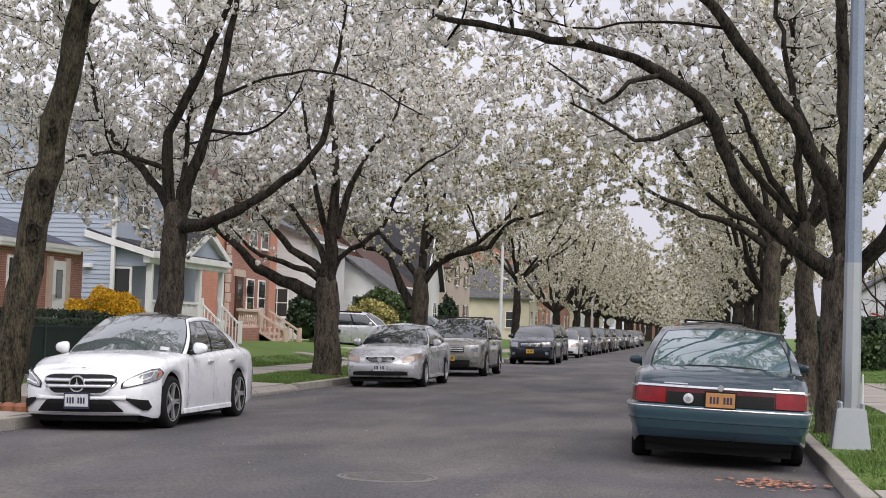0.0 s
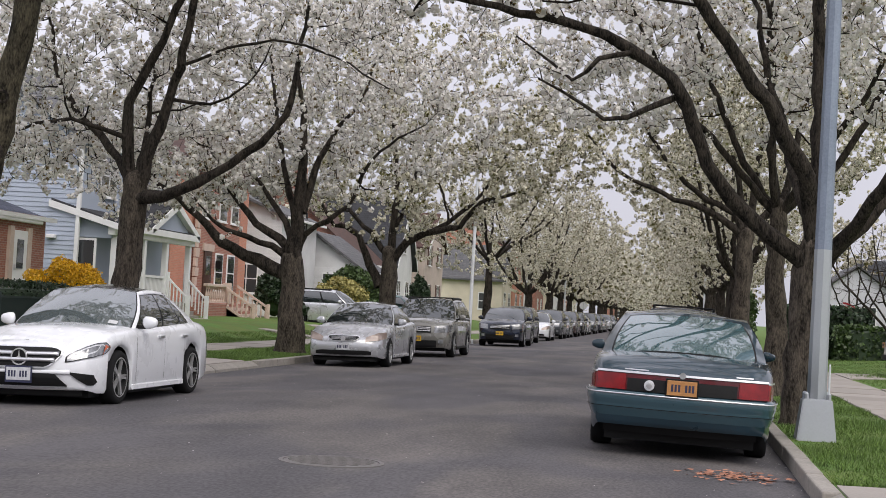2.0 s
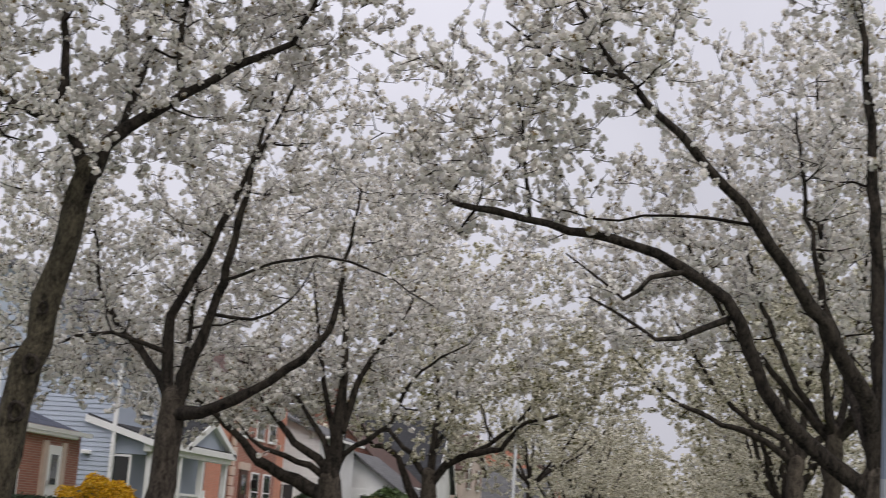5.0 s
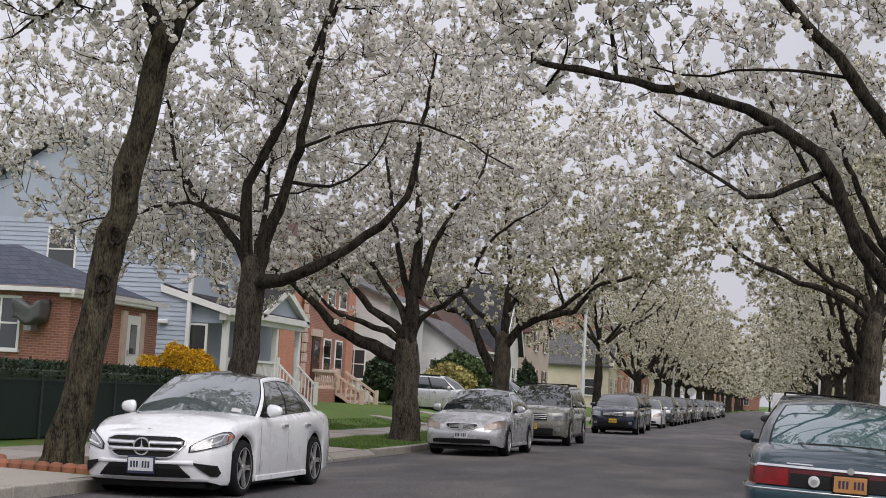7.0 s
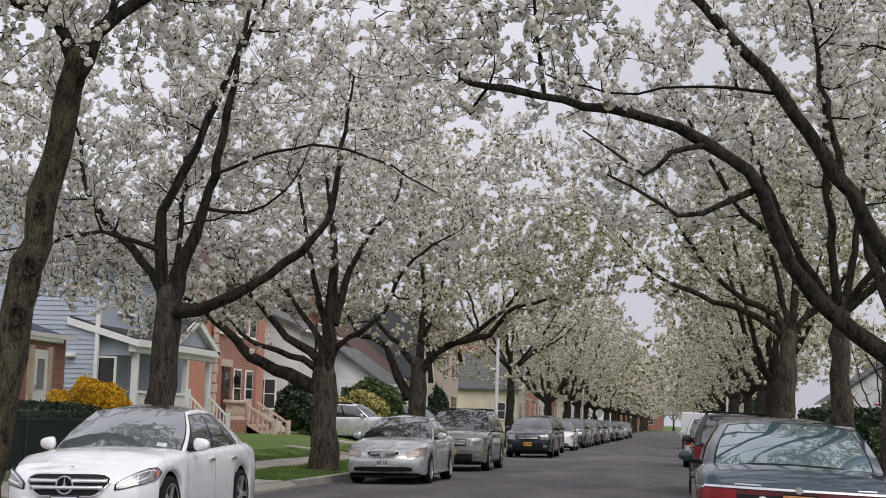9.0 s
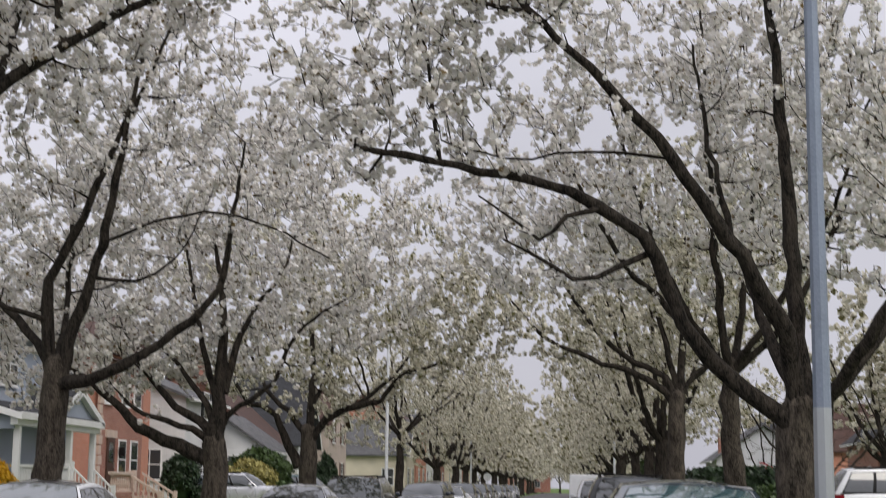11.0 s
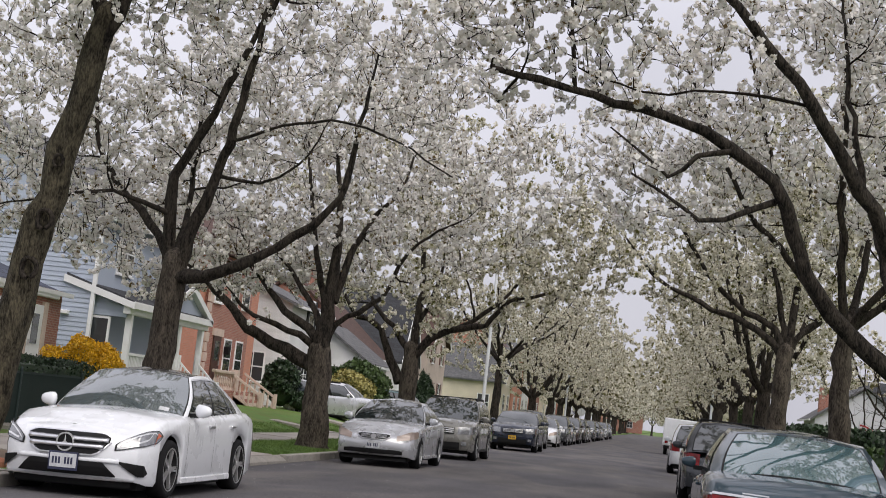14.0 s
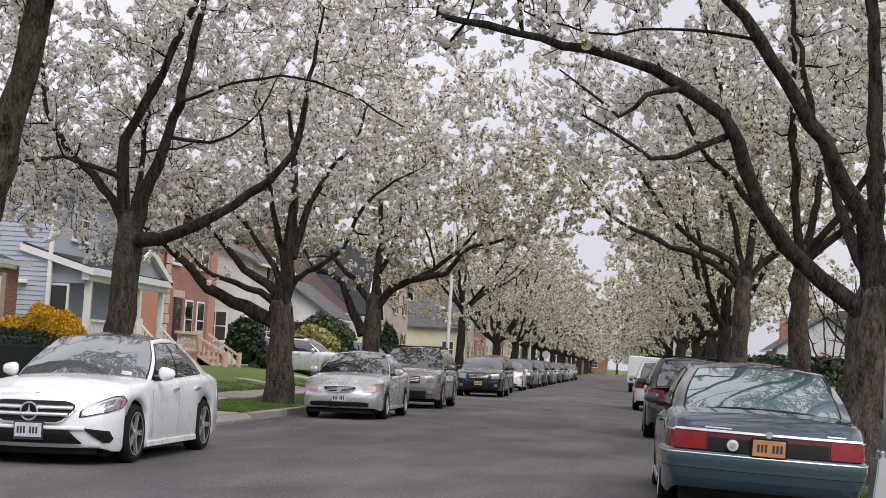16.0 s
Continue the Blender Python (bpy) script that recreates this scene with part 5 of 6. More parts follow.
def box_truck():
    t = thing("box_truck", "white panel van parked far along the kerb", "truck", park(0.55, 96, 0.8), "parked cars")
    part("cargo_box", box(-1.1, 1.1, 0, 4.6, 0.6, 2.35, 0.06), P_WHITE, t)
    part("chassis", box(-0.9, 0.9, 0.1, 6.5, 0.4, 0.6, 0.02), BLACK_TRIM, t)
    part("cab", box(-1.0, 1.0, 4.7, 6.6, 0.5, 1.95, 0.2), P_WHITE, t)
    part("bumper", box(-1.0, 1.0, -0.1, 0.05, 0.4, 0.6, 0.02), BLACK_TRIM, t)
    for sx in (-0.85, 0.85):
        part("tail_light", box(sx - 0.1, sx + 0.1, -0.06, 0.0, 0.75, 0.9, 0.01), RED_LENS, t)
        for yy in (1.3, 5.6):
            part("wheel", lathe([(0.3, -0.12), (0.42, -0.1), (0.42, 0.1), (0.3, 0.12)], 20, at=(sx, yy, 0.42), axis="x"), RUBBER, t)


box_truck()
car("suv_car", "silver SUV standing in a front driveway", pose(-12.2, 62.2, 0.30, 0, 0, 90), P_SILVER, L=4.5, W=1.8, H=1.66, wb=2.62, fo=0.9, w0=1.35, w1=2.0, r1=3.9, r0=4.35, detail=suv_front(None, PLATE_WHITE), rails=True, group="driveway cars", **SUV)
car("suv_car", "pale teal car in a driveway behind the kerb row", pose(-12.2, 78.0, 0.3, 0, 0, 90), P_PALE_TEAL, L=4.6, W=1.85, H=1.7, wb=2.7, fo=0.9, w0=1.35, w1=2.0, r1=3.9, r0=4.4, detail=suv_front(), group="driveway cars", **SUV)
car("suv_car", "white SUV with roof rails in a driveway", pose(11.6, 42.3, 0.33, 0, 0, 90), P_WHITE, L=4.9, W=1.95, H=1.78, wb=2.95, fo=0.9, w0=1.4, w1=2.1, r1=4.4, r0=4.8, detail=rear_generic, rails=True, group="driveway cars", **SUV)


# ---- houses and gardens ----
def brick_material(name, a, b, mortar, w=0.2, h=0.065, bump=0.5):
    m = bpy.data.materials.new(name)
    m.use_nodes = True
    n, l = m.node_tree.nodes, m.node_tree.links
    p = n["Principled BSDF"]
    tc, sp, ad, cb, br = n.new("ShaderNodeTexCoord"), n.new("ShaderNodeSeparateXYZ"), n.new("ShaderNodeMath"), n.new("ShaderNodeCombineXYZ"), n.new("ShaderNodeTexBrick")
    l.new(tc.outputs["Object"], sp.inputs[0])
    l.new(sp.outputs[0], ad.inputs[0])
    l.new(sp.outputs[1], ad.inputs[1])
    l.new(ad.outputs[0], cb.inputs[0])
    l.new(sp.outputs[2], cb.inputs[1])
    l.new(cb.outputs[0], br.inputs["Vector"])
    br.inputs["Scale"].default_value = 1.0
    br.inputs["Brick Width"].default_value, br.inputs["Row Height"].default_value, br.inputs["Mortar Size"].default_value = w, h, 0.008
    br.inputs["Color1"].default_value, br.inputs["Color2"].default_value, br.inputs["Mortar"].default_value = (*a, 1), (*b, 1), (*mortar, 1)
    nz, mx = n.new("ShaderNodeTexNoise"), n.new("ShaderNodeMixRGB")
    nz.inputs["Scale"].default_value, nz.inputs["Detail"].default_value = 1.2, 6
    mx.blend_type = "MULTIPLY"
    mx.inputs[0].default_value = 0.6
    rp = n.new("ShaderNodeValToRGB")
    rp.color_ramp.elements[0].color, rp.color_ramp.elements[1].color = (0.6, 0.6, 0.6, 1), (1.1, 1.1, 1.1, 1)
    l.new(tc.outputs["Object"], nz.inputs["Vector"])
    l.new(nz.outputs[0], rp.inputs[0])
    l.new(br.outputs[0], mx.inputs[1])
    l.new(rp.outputs[0], mx.inputs[2])
    l.new(mx.outputs[0], p.inputs["Base Color"])
    p.inputs["Roughness"].default_value = 0.85
    bp = n.new("ShaderNodeBump")
    bp.invert = True
    bp.inputs["Strength"].default_value, bp.inputs["Distance"].default_value = bump, 0.008
    l.new(br.outputs["Fac"], bp.inputs["Height"])
    l.new(bp.outputs[0], p.inputs["Normal"])
    return m


BRICK_ORANGE = brick_material("orange_brick", (0.64, 0.27, 0.18), (0.55, 0.22, 0.14), (0.52, 0.32, 0.25))
BRICK_RED = brick_material("red_brown_brick", (0.40, 0.16, 0.11), (0.30, 0.115, 0.085), (0.40, 0.29, 0.24))
BRICK_DARK = brick_material("dark_brick", (0.17, 0.07, 0.05), (0.11, 0.05, 0.04), (0.2, 0.16, 0.14))
SHINGLE_BLUE = brick_material("slate_blue_shingle", (0.075, 0.085, 0.125), (0.05, 0.06, 0.09), (0.025, 0.03, 0.045), 0.3, 0.14, 0.8)
SHINGLE_GREY = brick_material("grey_shingle", (0.15, 0.15, 0.155), (0.1, 0.1, 0.105), (0.05, 0.05, 0.05), 0.3, 0.14, 0.8)
SHINGLE_BROWN = brick_material("brown_shingle", (0.095, 0.047, 0.036), (0.065, 0.034, 0.027), (0.05, 0.03, 0.02), 0.3, 0.14, 0.8)
SHINGLE_BLACK = brick_material("black_shingle", (0.045, 0.048, 0.055), (0.03, 0.03, 0.035), (0.015, 0.015, 0.015), 0.3, 0.14, 0.8)
SIDING_GREY = material("pale_grey_siding", (0.60, 0.60, 0.65), 0.6, scale=0.8, fine=30, bump=0.1, spread=0.5, dark=(0.52, 0.52, 0.57), obj=0.05)
SIDING_BLUE = material("blue_grey_siding", (0.43, 0.48, 0.575), 0.6, scale=0.8, fine=30, bump=0.1, spread=0.5, dark=(0.37, 0.42, 0.51), obj=0.05)
SIDING_WHITE = material("white_siding", (0.82, 0.82, 0.83), 0.6, scale=0.8, fine=30, bump=0.1, spread=0.5, obj=0.05)
SIDING_CREAM = material("cream_siding", (0.78, 0.70, 0.56), 0.65, scale=0.8, fine=30, bump=0.1, obj=0.05)
STUCCO = material("pinkish_stucco", (0.60, 0.50, 0.44), 0.9, scale=1.2, fine=60, bump=0.4)
TRIM = material("white_painted_trim", (0.85, 0.85, 0.85), 0.5, scale=2, fine=60, bump=0.05, dark=(0.74, 0.74, 0.74))
TAN = material("cast_stone", (0.64, 0.51, 0.43), 0.8, scale=3, fine=60, bump=0.2)
DOOR_BROWN = material("dark_wood_door", (0.07, 0.03, 0.02), 0.45, scale=3, fine=50, stretch=(6, 6, 1), bump=0.2)
PANE = glass_material("house_window_pane", (0.05, 0.055, 0.06), 0.1)
CURTAIN = material("grey_curtain", (0.33, 0.32, 0.31), 0.9, scale=6, fine=40, stretch=(8, 8, 0.6), bump=0.4)
METAL = material("galvanised_steel", (0.42, 0.44, 0.47), 0.45, 0.55, scale=2, fine=40, bump=0.02, dark=(0.385, 0.405, 0.43))
METAL_BLUE = material("weathered_blue_grey_pole", (0.27, 0.315, 0.40), 0.5, 0.4, scale=2, fine=40, bump=0.05)
WHITE_POLE = material("pale_lamp_pole", (0.74, 0.76, 0.79), 0.5, 0.2, scale=2, fine=40, bump=0.05)
HEDGE = material("hedge_leaves", (0.030, 0.058, 0.022), 0.55, scale=3, fine=20, bump=0, dark=(0.012, 0.026, 0.010), island=0.45)
BOX_LEAF = material("boxwood_leaves", (0.075, 0.12, 0.035), 0.55, scale=3, fine=20, bump=0, dark=(0.03, 0.055, 0.015), island=0.4)
GOLD_LEAF = material("golden_leaves", (0.42, 0.37, 0.13), 0.6, scale=3, fine=20, bump=0, dark=(0.24, 0.22, 0.07), island=0.3)
FORSYTHIA = material("forsythia_petals", (0.80, 0.48, 0.01), 0.6, scale=3, fine=20, bump=0, dark=(0.5, 0.27, 0.005), island=0.25)
FABRIC = material("green_fence_fabric", (0.012, 0.028, 0.022), 0.8, scale=4, fine=120, bump=0.3)
POST_GREEN = material("dark_green_post", (0.03, 0.05, 0.045), 0.5, 0.3, scale=5, fine=60, bump=0.1)
TARP = material("grey_plastic_cover", (0.11, 0.115, 0.12), 0.4, scale=6, fine=40, bump=0.5)
EARTH = material("bare_earth", (0.16, 0.11, 0.075), 0.95, scale=3, fine=40, bump=0.6)


def window_part(parent, plane, at, a, z, w, h, casing=TRIM, out=1, mullion=True, shutters=None):
    """A framed window on a wall whose plane is x=at or y=at; a is its centre along the wall."""
    def slab(a0, a1, z0, z1, d0, d1):
        d0, d1 = sorted((at + out * d0, at + out * d1))
        return box(d0, d1, a0, a1, z0, z1) if plane == "x" else box(a0, a1, d0, d1, z0, z1)
    win = part("window", slab(a - w / 2 - 0.07, a + w / 2 + 0.07, z - 0.07, z + h + 0.07, -0.02, 0.045), casing, parent)
    part("pane", slab(a - w / 2, a + w / 2, z, z + h, 0.035, 0.05), PANE, win)
    part("sill", slab(a - w / 2 - 0.1, a + w / 2 + 0.1, z - 0.11, z - 0.06, 0, 0.1), casing, win)
    if mullion:
        part("sash_bar", slab(a - w / 2, a + w / 2, z + h / 2 - 0.025, z + h / 2 + 0.025, 0.045, 0.07), casing, win)
    if mullion and w > 0.9:
        part("sash_bar", slab(a - 0.025, a + 0.025, z, z + h, 0.045, 0.065), casing, win)
    if shutters:
        for s in (-1, 1):
            c = a + s * (w / 2 + 0.27)
            part("shutter", slab(c - 0.19, c + 0.19, z - 0.05, z + h + 0.05, 0.0, 0.05), shutters, parent)
    return win


def gable_house(label, xf, depth, y0, y1, z0, eave, ridge, wall, roofing, along="y", front=(), side=(), over=0.35, boards=False, chimney=None, shutters=None, hip=0.0):
    """A house with its front on x = xf. along: which way the ridge runs."""
    h = thing("house", label, "house", group="houses along the street")
    xb = xf - depth if xf < 0 else xf + depth
    x0, x1 = min(xf, xb), max(xf, xb)
    out = 1 if xf < 0 else -1
    if along == "y":
        xm = (x0 + x1) / 2
        bm = prism([(x0, z0), (x1, z0), (x1, eave), (xm, ridge - 0.1), (x0, eave)], y0, y1, "y")
        part("wall", bm, wall, h)
        k = (ridge - eave) / (x1 - xm)
        for s in (1, -1):
            e = xm + s * (x1 - xm + over)
            zl = eave - over * k
            r = prism([(xm, ridge), (e, zl), (e, zl + 0.14), (xm, ridge + 0.14)], y0 - over, y1 + over, "y")
            roof = part("roof", r, roofing, h)
            part("gutter", box(min(e, e + s * 0.1), max(e, e + s * 0.1), y0 - over, y1 + over, zl - 0.02, zl + 0.1), TRIM, roof)
    elif hip:
        ym = (y0 + y1) / 2
        part("wall", box(x0, x1, y0, y1, z0, eave), wall, h)
        bm = bmesh.new()
        o = over
        lo = [bm.verts.new(p) for p in ((x0 - o, y0 - o, eave - 0.1), (x1 + o, y0 - o, eave - 0.1), (x1 + o, y1 + o, eave - 0.1), (x0 - o, y1 + o, eave - 0.1))]
        ra, rb = bm.verts.new((x0 + hip, ym, ridge)), bm.verts.new((x1 - hip, ym, ridge))
        for q in ((lo[0], lo[1], rb, ra), (lo[1], lo[2], rb), (lo[2], lo[3], ra, rb), (lo[3], lo[0], ra), tuple(lo[::-1])):
            bm.faces.new(q)
        roof = part("roof", bm, roofing, h)
        part("gutter", box(x0 - o, x1 + o, y0 - o - 0.09, y0 - o, eave - 0.16, eave - 0.04), TRIM, roof)
        part("gutter", box(x1 + o, x1 + o + 0.09, y0 - o, y1 + o, eave - 0.16, eave - 0.04), TRIM, roof)
    else:
        ym = (y0 + y1) / 2
        part("wall", prism([(y0, z0), (y1, z0), (y1, eave), (ym, ridge - 0.1), (y0, eave)], x0, x1, "x"), wall, h)
        k = (ridge - eave) / (y1 - ym)
        for s in (1, -1):
            e = ym + s * (y1 - ym + over)
            zl = eave - over * k
            roof = part("roof", prism([(ym, ridge), (e, zl), (e, zl + 0.14), (ym, ridge + 0.14)], x0 - over, x1 + over, "x"), roofing, h)
            for xx in (x0 - over, x1 + over):
                part("barge_board", prism([(ym, ridge - 0.1), (e, zl - 0.1), (e, zl + 0.15), (ym, ridge + 0.15)], xx - 0.02, xx + 0.02, "x"), TRIM, roof)
    for a, z, w, hh in front:
        window_part(h, "x", xf, a, z, w, hh, out=out, shutters=shutters)
    for a, z, w, hh in side:
        window_part(h, "y", y0, a, z, w, hh, out=-1)
    if chimney:
        cx, cy, cz = chimney
        part("chimney", box(cx - 0.35, cx + 0.35, cy - 0.3, cy + 0.3, eave, cz, 0.02), BRICK_RED, h)
    if boards:
        n = int((eave - z0) / 0.15)
        me = bpy.data.meshes.new("siding_board")
        bm = prism([(-0.030, 0.0), (0.0, 0.0), (0.0, 0.155), (-0.008, 0.155)], 0, x1 - x0, "x")
        bm.to_mesh(me)
        bm.free()
        me.materials.append(wall)
        for i in range(n):
            b = part("siding_board", me, None, h)
            b.location = (x0, y0, z0 + 0.15 * i)
    return h


def scatter_leaves(parent, name, centre, radii, n, size, mat, seed, shape="ball", squash=1.0):
    """Small leaves over a rounded or boxy body."""
    rng = np.random.default_rng(seed)
    if shape == "ball":
        d = rng.normal(0, 1, (n, 3))
        d /= np.linalg.norm(d, axis=1)[:, None]
        d[:, 2] = np.where(d[:, 2] < -0.35, -d[:, 2], d[:, 2])
        lump = 1 + 0.12 * np.sin(d[:, 0] * 7 + seed) * np.cos(d[:, 1] * 6) + 0.1 * np.sin(d[:, 2] * 9 + d[:, 0] * 5)
        p = d * lump[:, None] * rng.uniform(0.72, 1.03, (n, 1)) ** 0.5
    else:
        p = rng.uniform(-1, 1, (n, 3))
        ax = rng.integers(0, 3, n)
        sg = np.where(rng.random(n) < 0.5, -1.0, 1.0)
        p[np.arange(n), ax] = sg * rng.uniform(0.93, 1.02, n)
        p[:, 2] = np.abs(p[:, 2]) * 2 - 1
    pts = np.array(centre) + p * np.array(radii)
    v, f = petals(pts, seed + 3, 2, size, size * 0.7)
    ob = part(name, quick_mesh(name, v, f, mat), None, parent)
    return tagged(ob, kind="stuff")


def bush(name, label, x, y, r, h, mat, core, seed, n=2600, size=0.05):
    z = ground_z(x)
    b = thing(name, label, "bush", pose(x, y, z))
    bm = bmesh.new()
    bmesh.ops.create_icosphere(bm, subdivisions=3, radius=1.0)
    for v in bm.verts:
        k = 0.86 + 0.1 * noise.noise(v.co * 2.0 + Vector((seed, 0, 0)))
        v.co = Vector((v.co.x * r[0] * k, v.co.y * r[1] * k, max(0.0, h * 0.48 + v.co.z * h * 0.5 * k)))
    part("core", bm, core, b)
    scatter_leaves(b, "foliage", (0, 0, h * 0.48), (r[0], r[1], h * 0.52), n, size, mat, seed)
    return b


# brick house with a brick entrance bay
h1 = gable_house("single-storey red-brick house with low slate-blue shingle roof", -17.55, 10.0, 33.0, 38.6, 0.4, 3.45, 4.7, BRICK_RED, SHINGLE_BLUE, along="x", hip=3.0, over=0.18, side=((-19.35, 1.85, 0.95, 1.25),))
en = thing("brick_porch", "red-brick entrance bay with stone trim and white door", "porch")
part("wall", box(-17.75, -17.45, 32.96, 37.7, 0.4, 3.3), BRICK_RED, en)
part("cornice", box(-17.7, -17.3, 32.8, 37.9, 3.18, 3.36, 0.03), TRIM, en)
d = part("door", box(-17.46, -17.38, 36.2, 37.1, 0.9, 2.95, 0.01), TRIM, en, "white panelled door with a tall pane")
part("pane", box(-17.40, -17.365, 36.45, 36.85, 1.9, 2.7), PANE, d)
part("handle", box(-17.38, -17.33, 36.28, 36.33, 1.85, 2.0), CHROME, d)
part("surround", box(-17.46, -17.36, 37.1, 37.35, 0.9, 3.05), TAN, en)
part("surround", box(-17.46, -17.36, 35.95, 36.2, 0.9, 3.05), TAN, en)
window_part(en, "x", -17.45, 34.1, 1.5, 1.0, 1.4, mullion=False)
part("step", box(-17.4, -16.3, 35.8, 37.4, 0.35, 0.75, 0.02), CONCRETE, en)
ac = thing("covered_air_conditioner", "window air conditioner wrapped in grey plastic sheet", "air conditioner")
bm = box(-18.75, -18.0, 32.4, 32.95, 2.5, 3.0)
bmesh.ops.subdivide_edges(bm, edges=bm.edges[:], cuts=5, use_grid_fill=True)
for v in bm.verts:
    v.co += Vector(noise.noise_vector(v.co * 3.0)) * 0.07 + Vector((0, 0, 0.08 * math.sin(v.co.x * 9)))
part("cover", bm, TARP, ac, smooth=True)
part("bracket", box(-18.5, -18.3, 32.6, 32.97, 2.3, 2.5), METAL, ac)

# blue-grey house with a white porch
h2 = gable_house("two-storey blue-grey sided house behind a porch", -18.5, 9.0, 43.0, 52.0, 0.4, 6.3, 9.2, SIDING_BLUE, SHINGLE_GREY, along="y", boards=True, front=((45.5, 4.6, 1.3, 1.3), (49.5, 4.6, 1.3, 1.3)), side=((-23.0, 4.6, 0.9, 1.3),))
part("downpipe", box(-18.47, -18.35, 42.9, 43.02, 0.5, 6.2), TRIM, h2)
part("flood_light", box(-19.4, -19.1, 42.78, 42.98, 3.0, 3.12, 0.02), TRIM, h2)
porch = thing("porch", "white-columned covered porch with balustrade and dark roof", "porch", pose(-0.85, 0, 0))
part("floor", box(-18.5, -16.4, 43.2, 50.9, 0.5, 1.15, 0.02), CONCRETE, porch)
part("side_wall", prism([(-18.5, 3.1), (-16.5, 3.1), (-16.5, 3.4), (-18.5, 4.0)], 43.2, 43.35, "y"), SIDING_BLUE, porch)
part("side_wall", box(-18.5, -17.0, 43.2, 43.32, 1.1, 1.9), SIDING_BLUE, porch)
wn_ = window_part(porch, "y", 43.2, -17.7, 1.95, 1.3, 1.05, out=-1, mullion=False)
part("curtain", box(-18.1, -17.75, 43.13, 43.145, 1.97, 2.98), CURTAIN, porch)
part("roof", prism([(-18.5, 4.15), (-16.2, 3.5), (-16.2, 3.62), (-18.5, 4.3)], 42.95, 51.1, "y"), SHINGLE_BLACK, porch)
part("beam", box(-16.55, -16.3, 43.0, 51.0, 3.2, 3.5, 0.02), TRIM, porch)
part("fascia", box(-16.3, -16.15, 42.95, 51.1, 3.38, 3.6, 0.01), TRIM, porch)
part("rake", prism([(-18.55, 4.02), (-16.15, 3.36), (-16.15, 3.56), (-18.55, 4.24)], 42.88, 42.98, "y"), TRIM, porch)
ped = part("pediment", prism([(46.2, 3.55), (50.9, 3.55), (48.55, 4.5)], -17.6, -16.35, "x"), SIDING_BLUE, porch)
for s in (1, -1):
    part("barge_board", prism([(48.55, 4.42), (48.55 + s * 2.5, 3.42), (48.55 + s * 2.5, 3.62), (48.55, 4.68)], -16.4, -16.15, "x"), TRIM, ped)
    part("roof_slope", prism([(48.55, 4.6), (48.55 + s * 2.55, 3.55), (48.55 + s * 2.55, 3.66), (48.55, 4.74)], -18.5, -16.2, "x"), SHINGLE_BLACK, ped)
for yy in (43.4, 46.0, 48.2, 50.7):
    part("column", box(-16.55, -16.35, yy - 0.1, yy + 0.1, 1.15, 3.2, 0.02), TRIM, porch)
for y0_, y1_ in ((43.5, 45.9), (46.1, 48.1)):
    r_ = part("rail", box(-16.5, -16.4, y0_, y1_, 1.95, 2.03), TRIM, porch)
    part("rail", box(-16.5, -16.4, y0_, y1_, 1.25, 1.31), TRIM, porch)
    k = y0_ + 0.1
    while k < y1_:
        part("baluster", box(-16.47, -16.43, k - 0.02, k + 0.02, 1.31, 1.95), TRIM, r_)
        k += 0.13
for yy in (48.4, 50.5):
    r_ = part("stair_rail", prism([(-16.4, 2.0), (-15.6, 1.25), (-15.6, 1.33), (-16.4, 2.08)], yy - 0.04, yy + 0.04, "y"), TRIM, porch)
    part("newel_post", box(-15.64, -15.5, yy - 0.07, yy + 0.07, 0.45, 1.42, 0.01), TRIM, porch)
    part("newel_post", box(-16.45, -16.31, yy - 0.07, yy + 0.07, 1.1, 2.2, 0.01), TRIM, porch)
    for i in range(5):
        xx = -16.25 + i * 0.13
        zt = 2.0 - (xx + 16.4) * 0.94
        part("baluster", box(xx - 0.02, xx + 0.02, yy - 0.02, yy + 0.02, zt - 0.75, zt), TRIM, r_)
for i in range(4):
    part("step", box(-16.4, -16.2 + 0.2 * i, 48.5, 50.4, 0.4, 1.0 - 0.16 * i), CONCRETE, porch)

# orange-brick house with stone balustrade
h3 = thing("house", "tall orange and red-brown brick house with stone quoins", "house", pose(-1.2, 2.5, 0), group="houses along the street")
part("wall", box(-28.0, -18.0, 51.6, 62.0, 0.4, 6.7), BRICK_ORANGE, h3)
part("front_bay", box(-18.7, -17.8, 54.3, 60.2, 0.4, 6.4), BRICK_RED, h3)
part("roof", prism([(51.2, 6.7), (62.4, 6.7), (56.8, 8.4)], -28.3, -17.7, "x"), SHINGLE_BROWN, h3)
part("bay_roof", prism([(-18.9, 6.4), (-17.55, 6.4), (-18.9, 7.0)], 53.9, 60.4, "y"), SHINGLE_BROWN, h3)
for i in range(14):
    part("quoin", box(-17.86, -17.74, 54.04, 54.36 if i % 2 else 54.5, 0.6 + i * 0.4, 0.96 + i * 0.4, 0.01), TAN, h3)
d = part("door", box(-17.82, -17.74, 55.2, 56.2, 1.2, 3.3, 0.01), DOOR_BROWN, h3, "dark brown panelled door")
part("handle", box(-17.75, -17.7, 56.05, 56.1, 2.1, 2.3), CHROME, d)
part("pane", box(-17.76, -17.73, 55.4, 55.95, 2.3, 3.1), PANE, d)
part("lintel", box(-17.84, -17.72, 55.0, 56.4, 3.3, 3.6), TAN, h3)
part("lantern", box(-17.75, -17.5, 56.7, 56.9, 2.6, 2.95, 0.04), BLACK_TRIM, h3)
for yy in (57.3, 59.0):
    window_part(h3, "x", -17.8, yy, 1.7, 0.9, 1.5)
for yy in (55.2, 57.5, 59.2):
    window_part(h3, "x", -17.8, yy, 4.7, 0.9, 1.4)
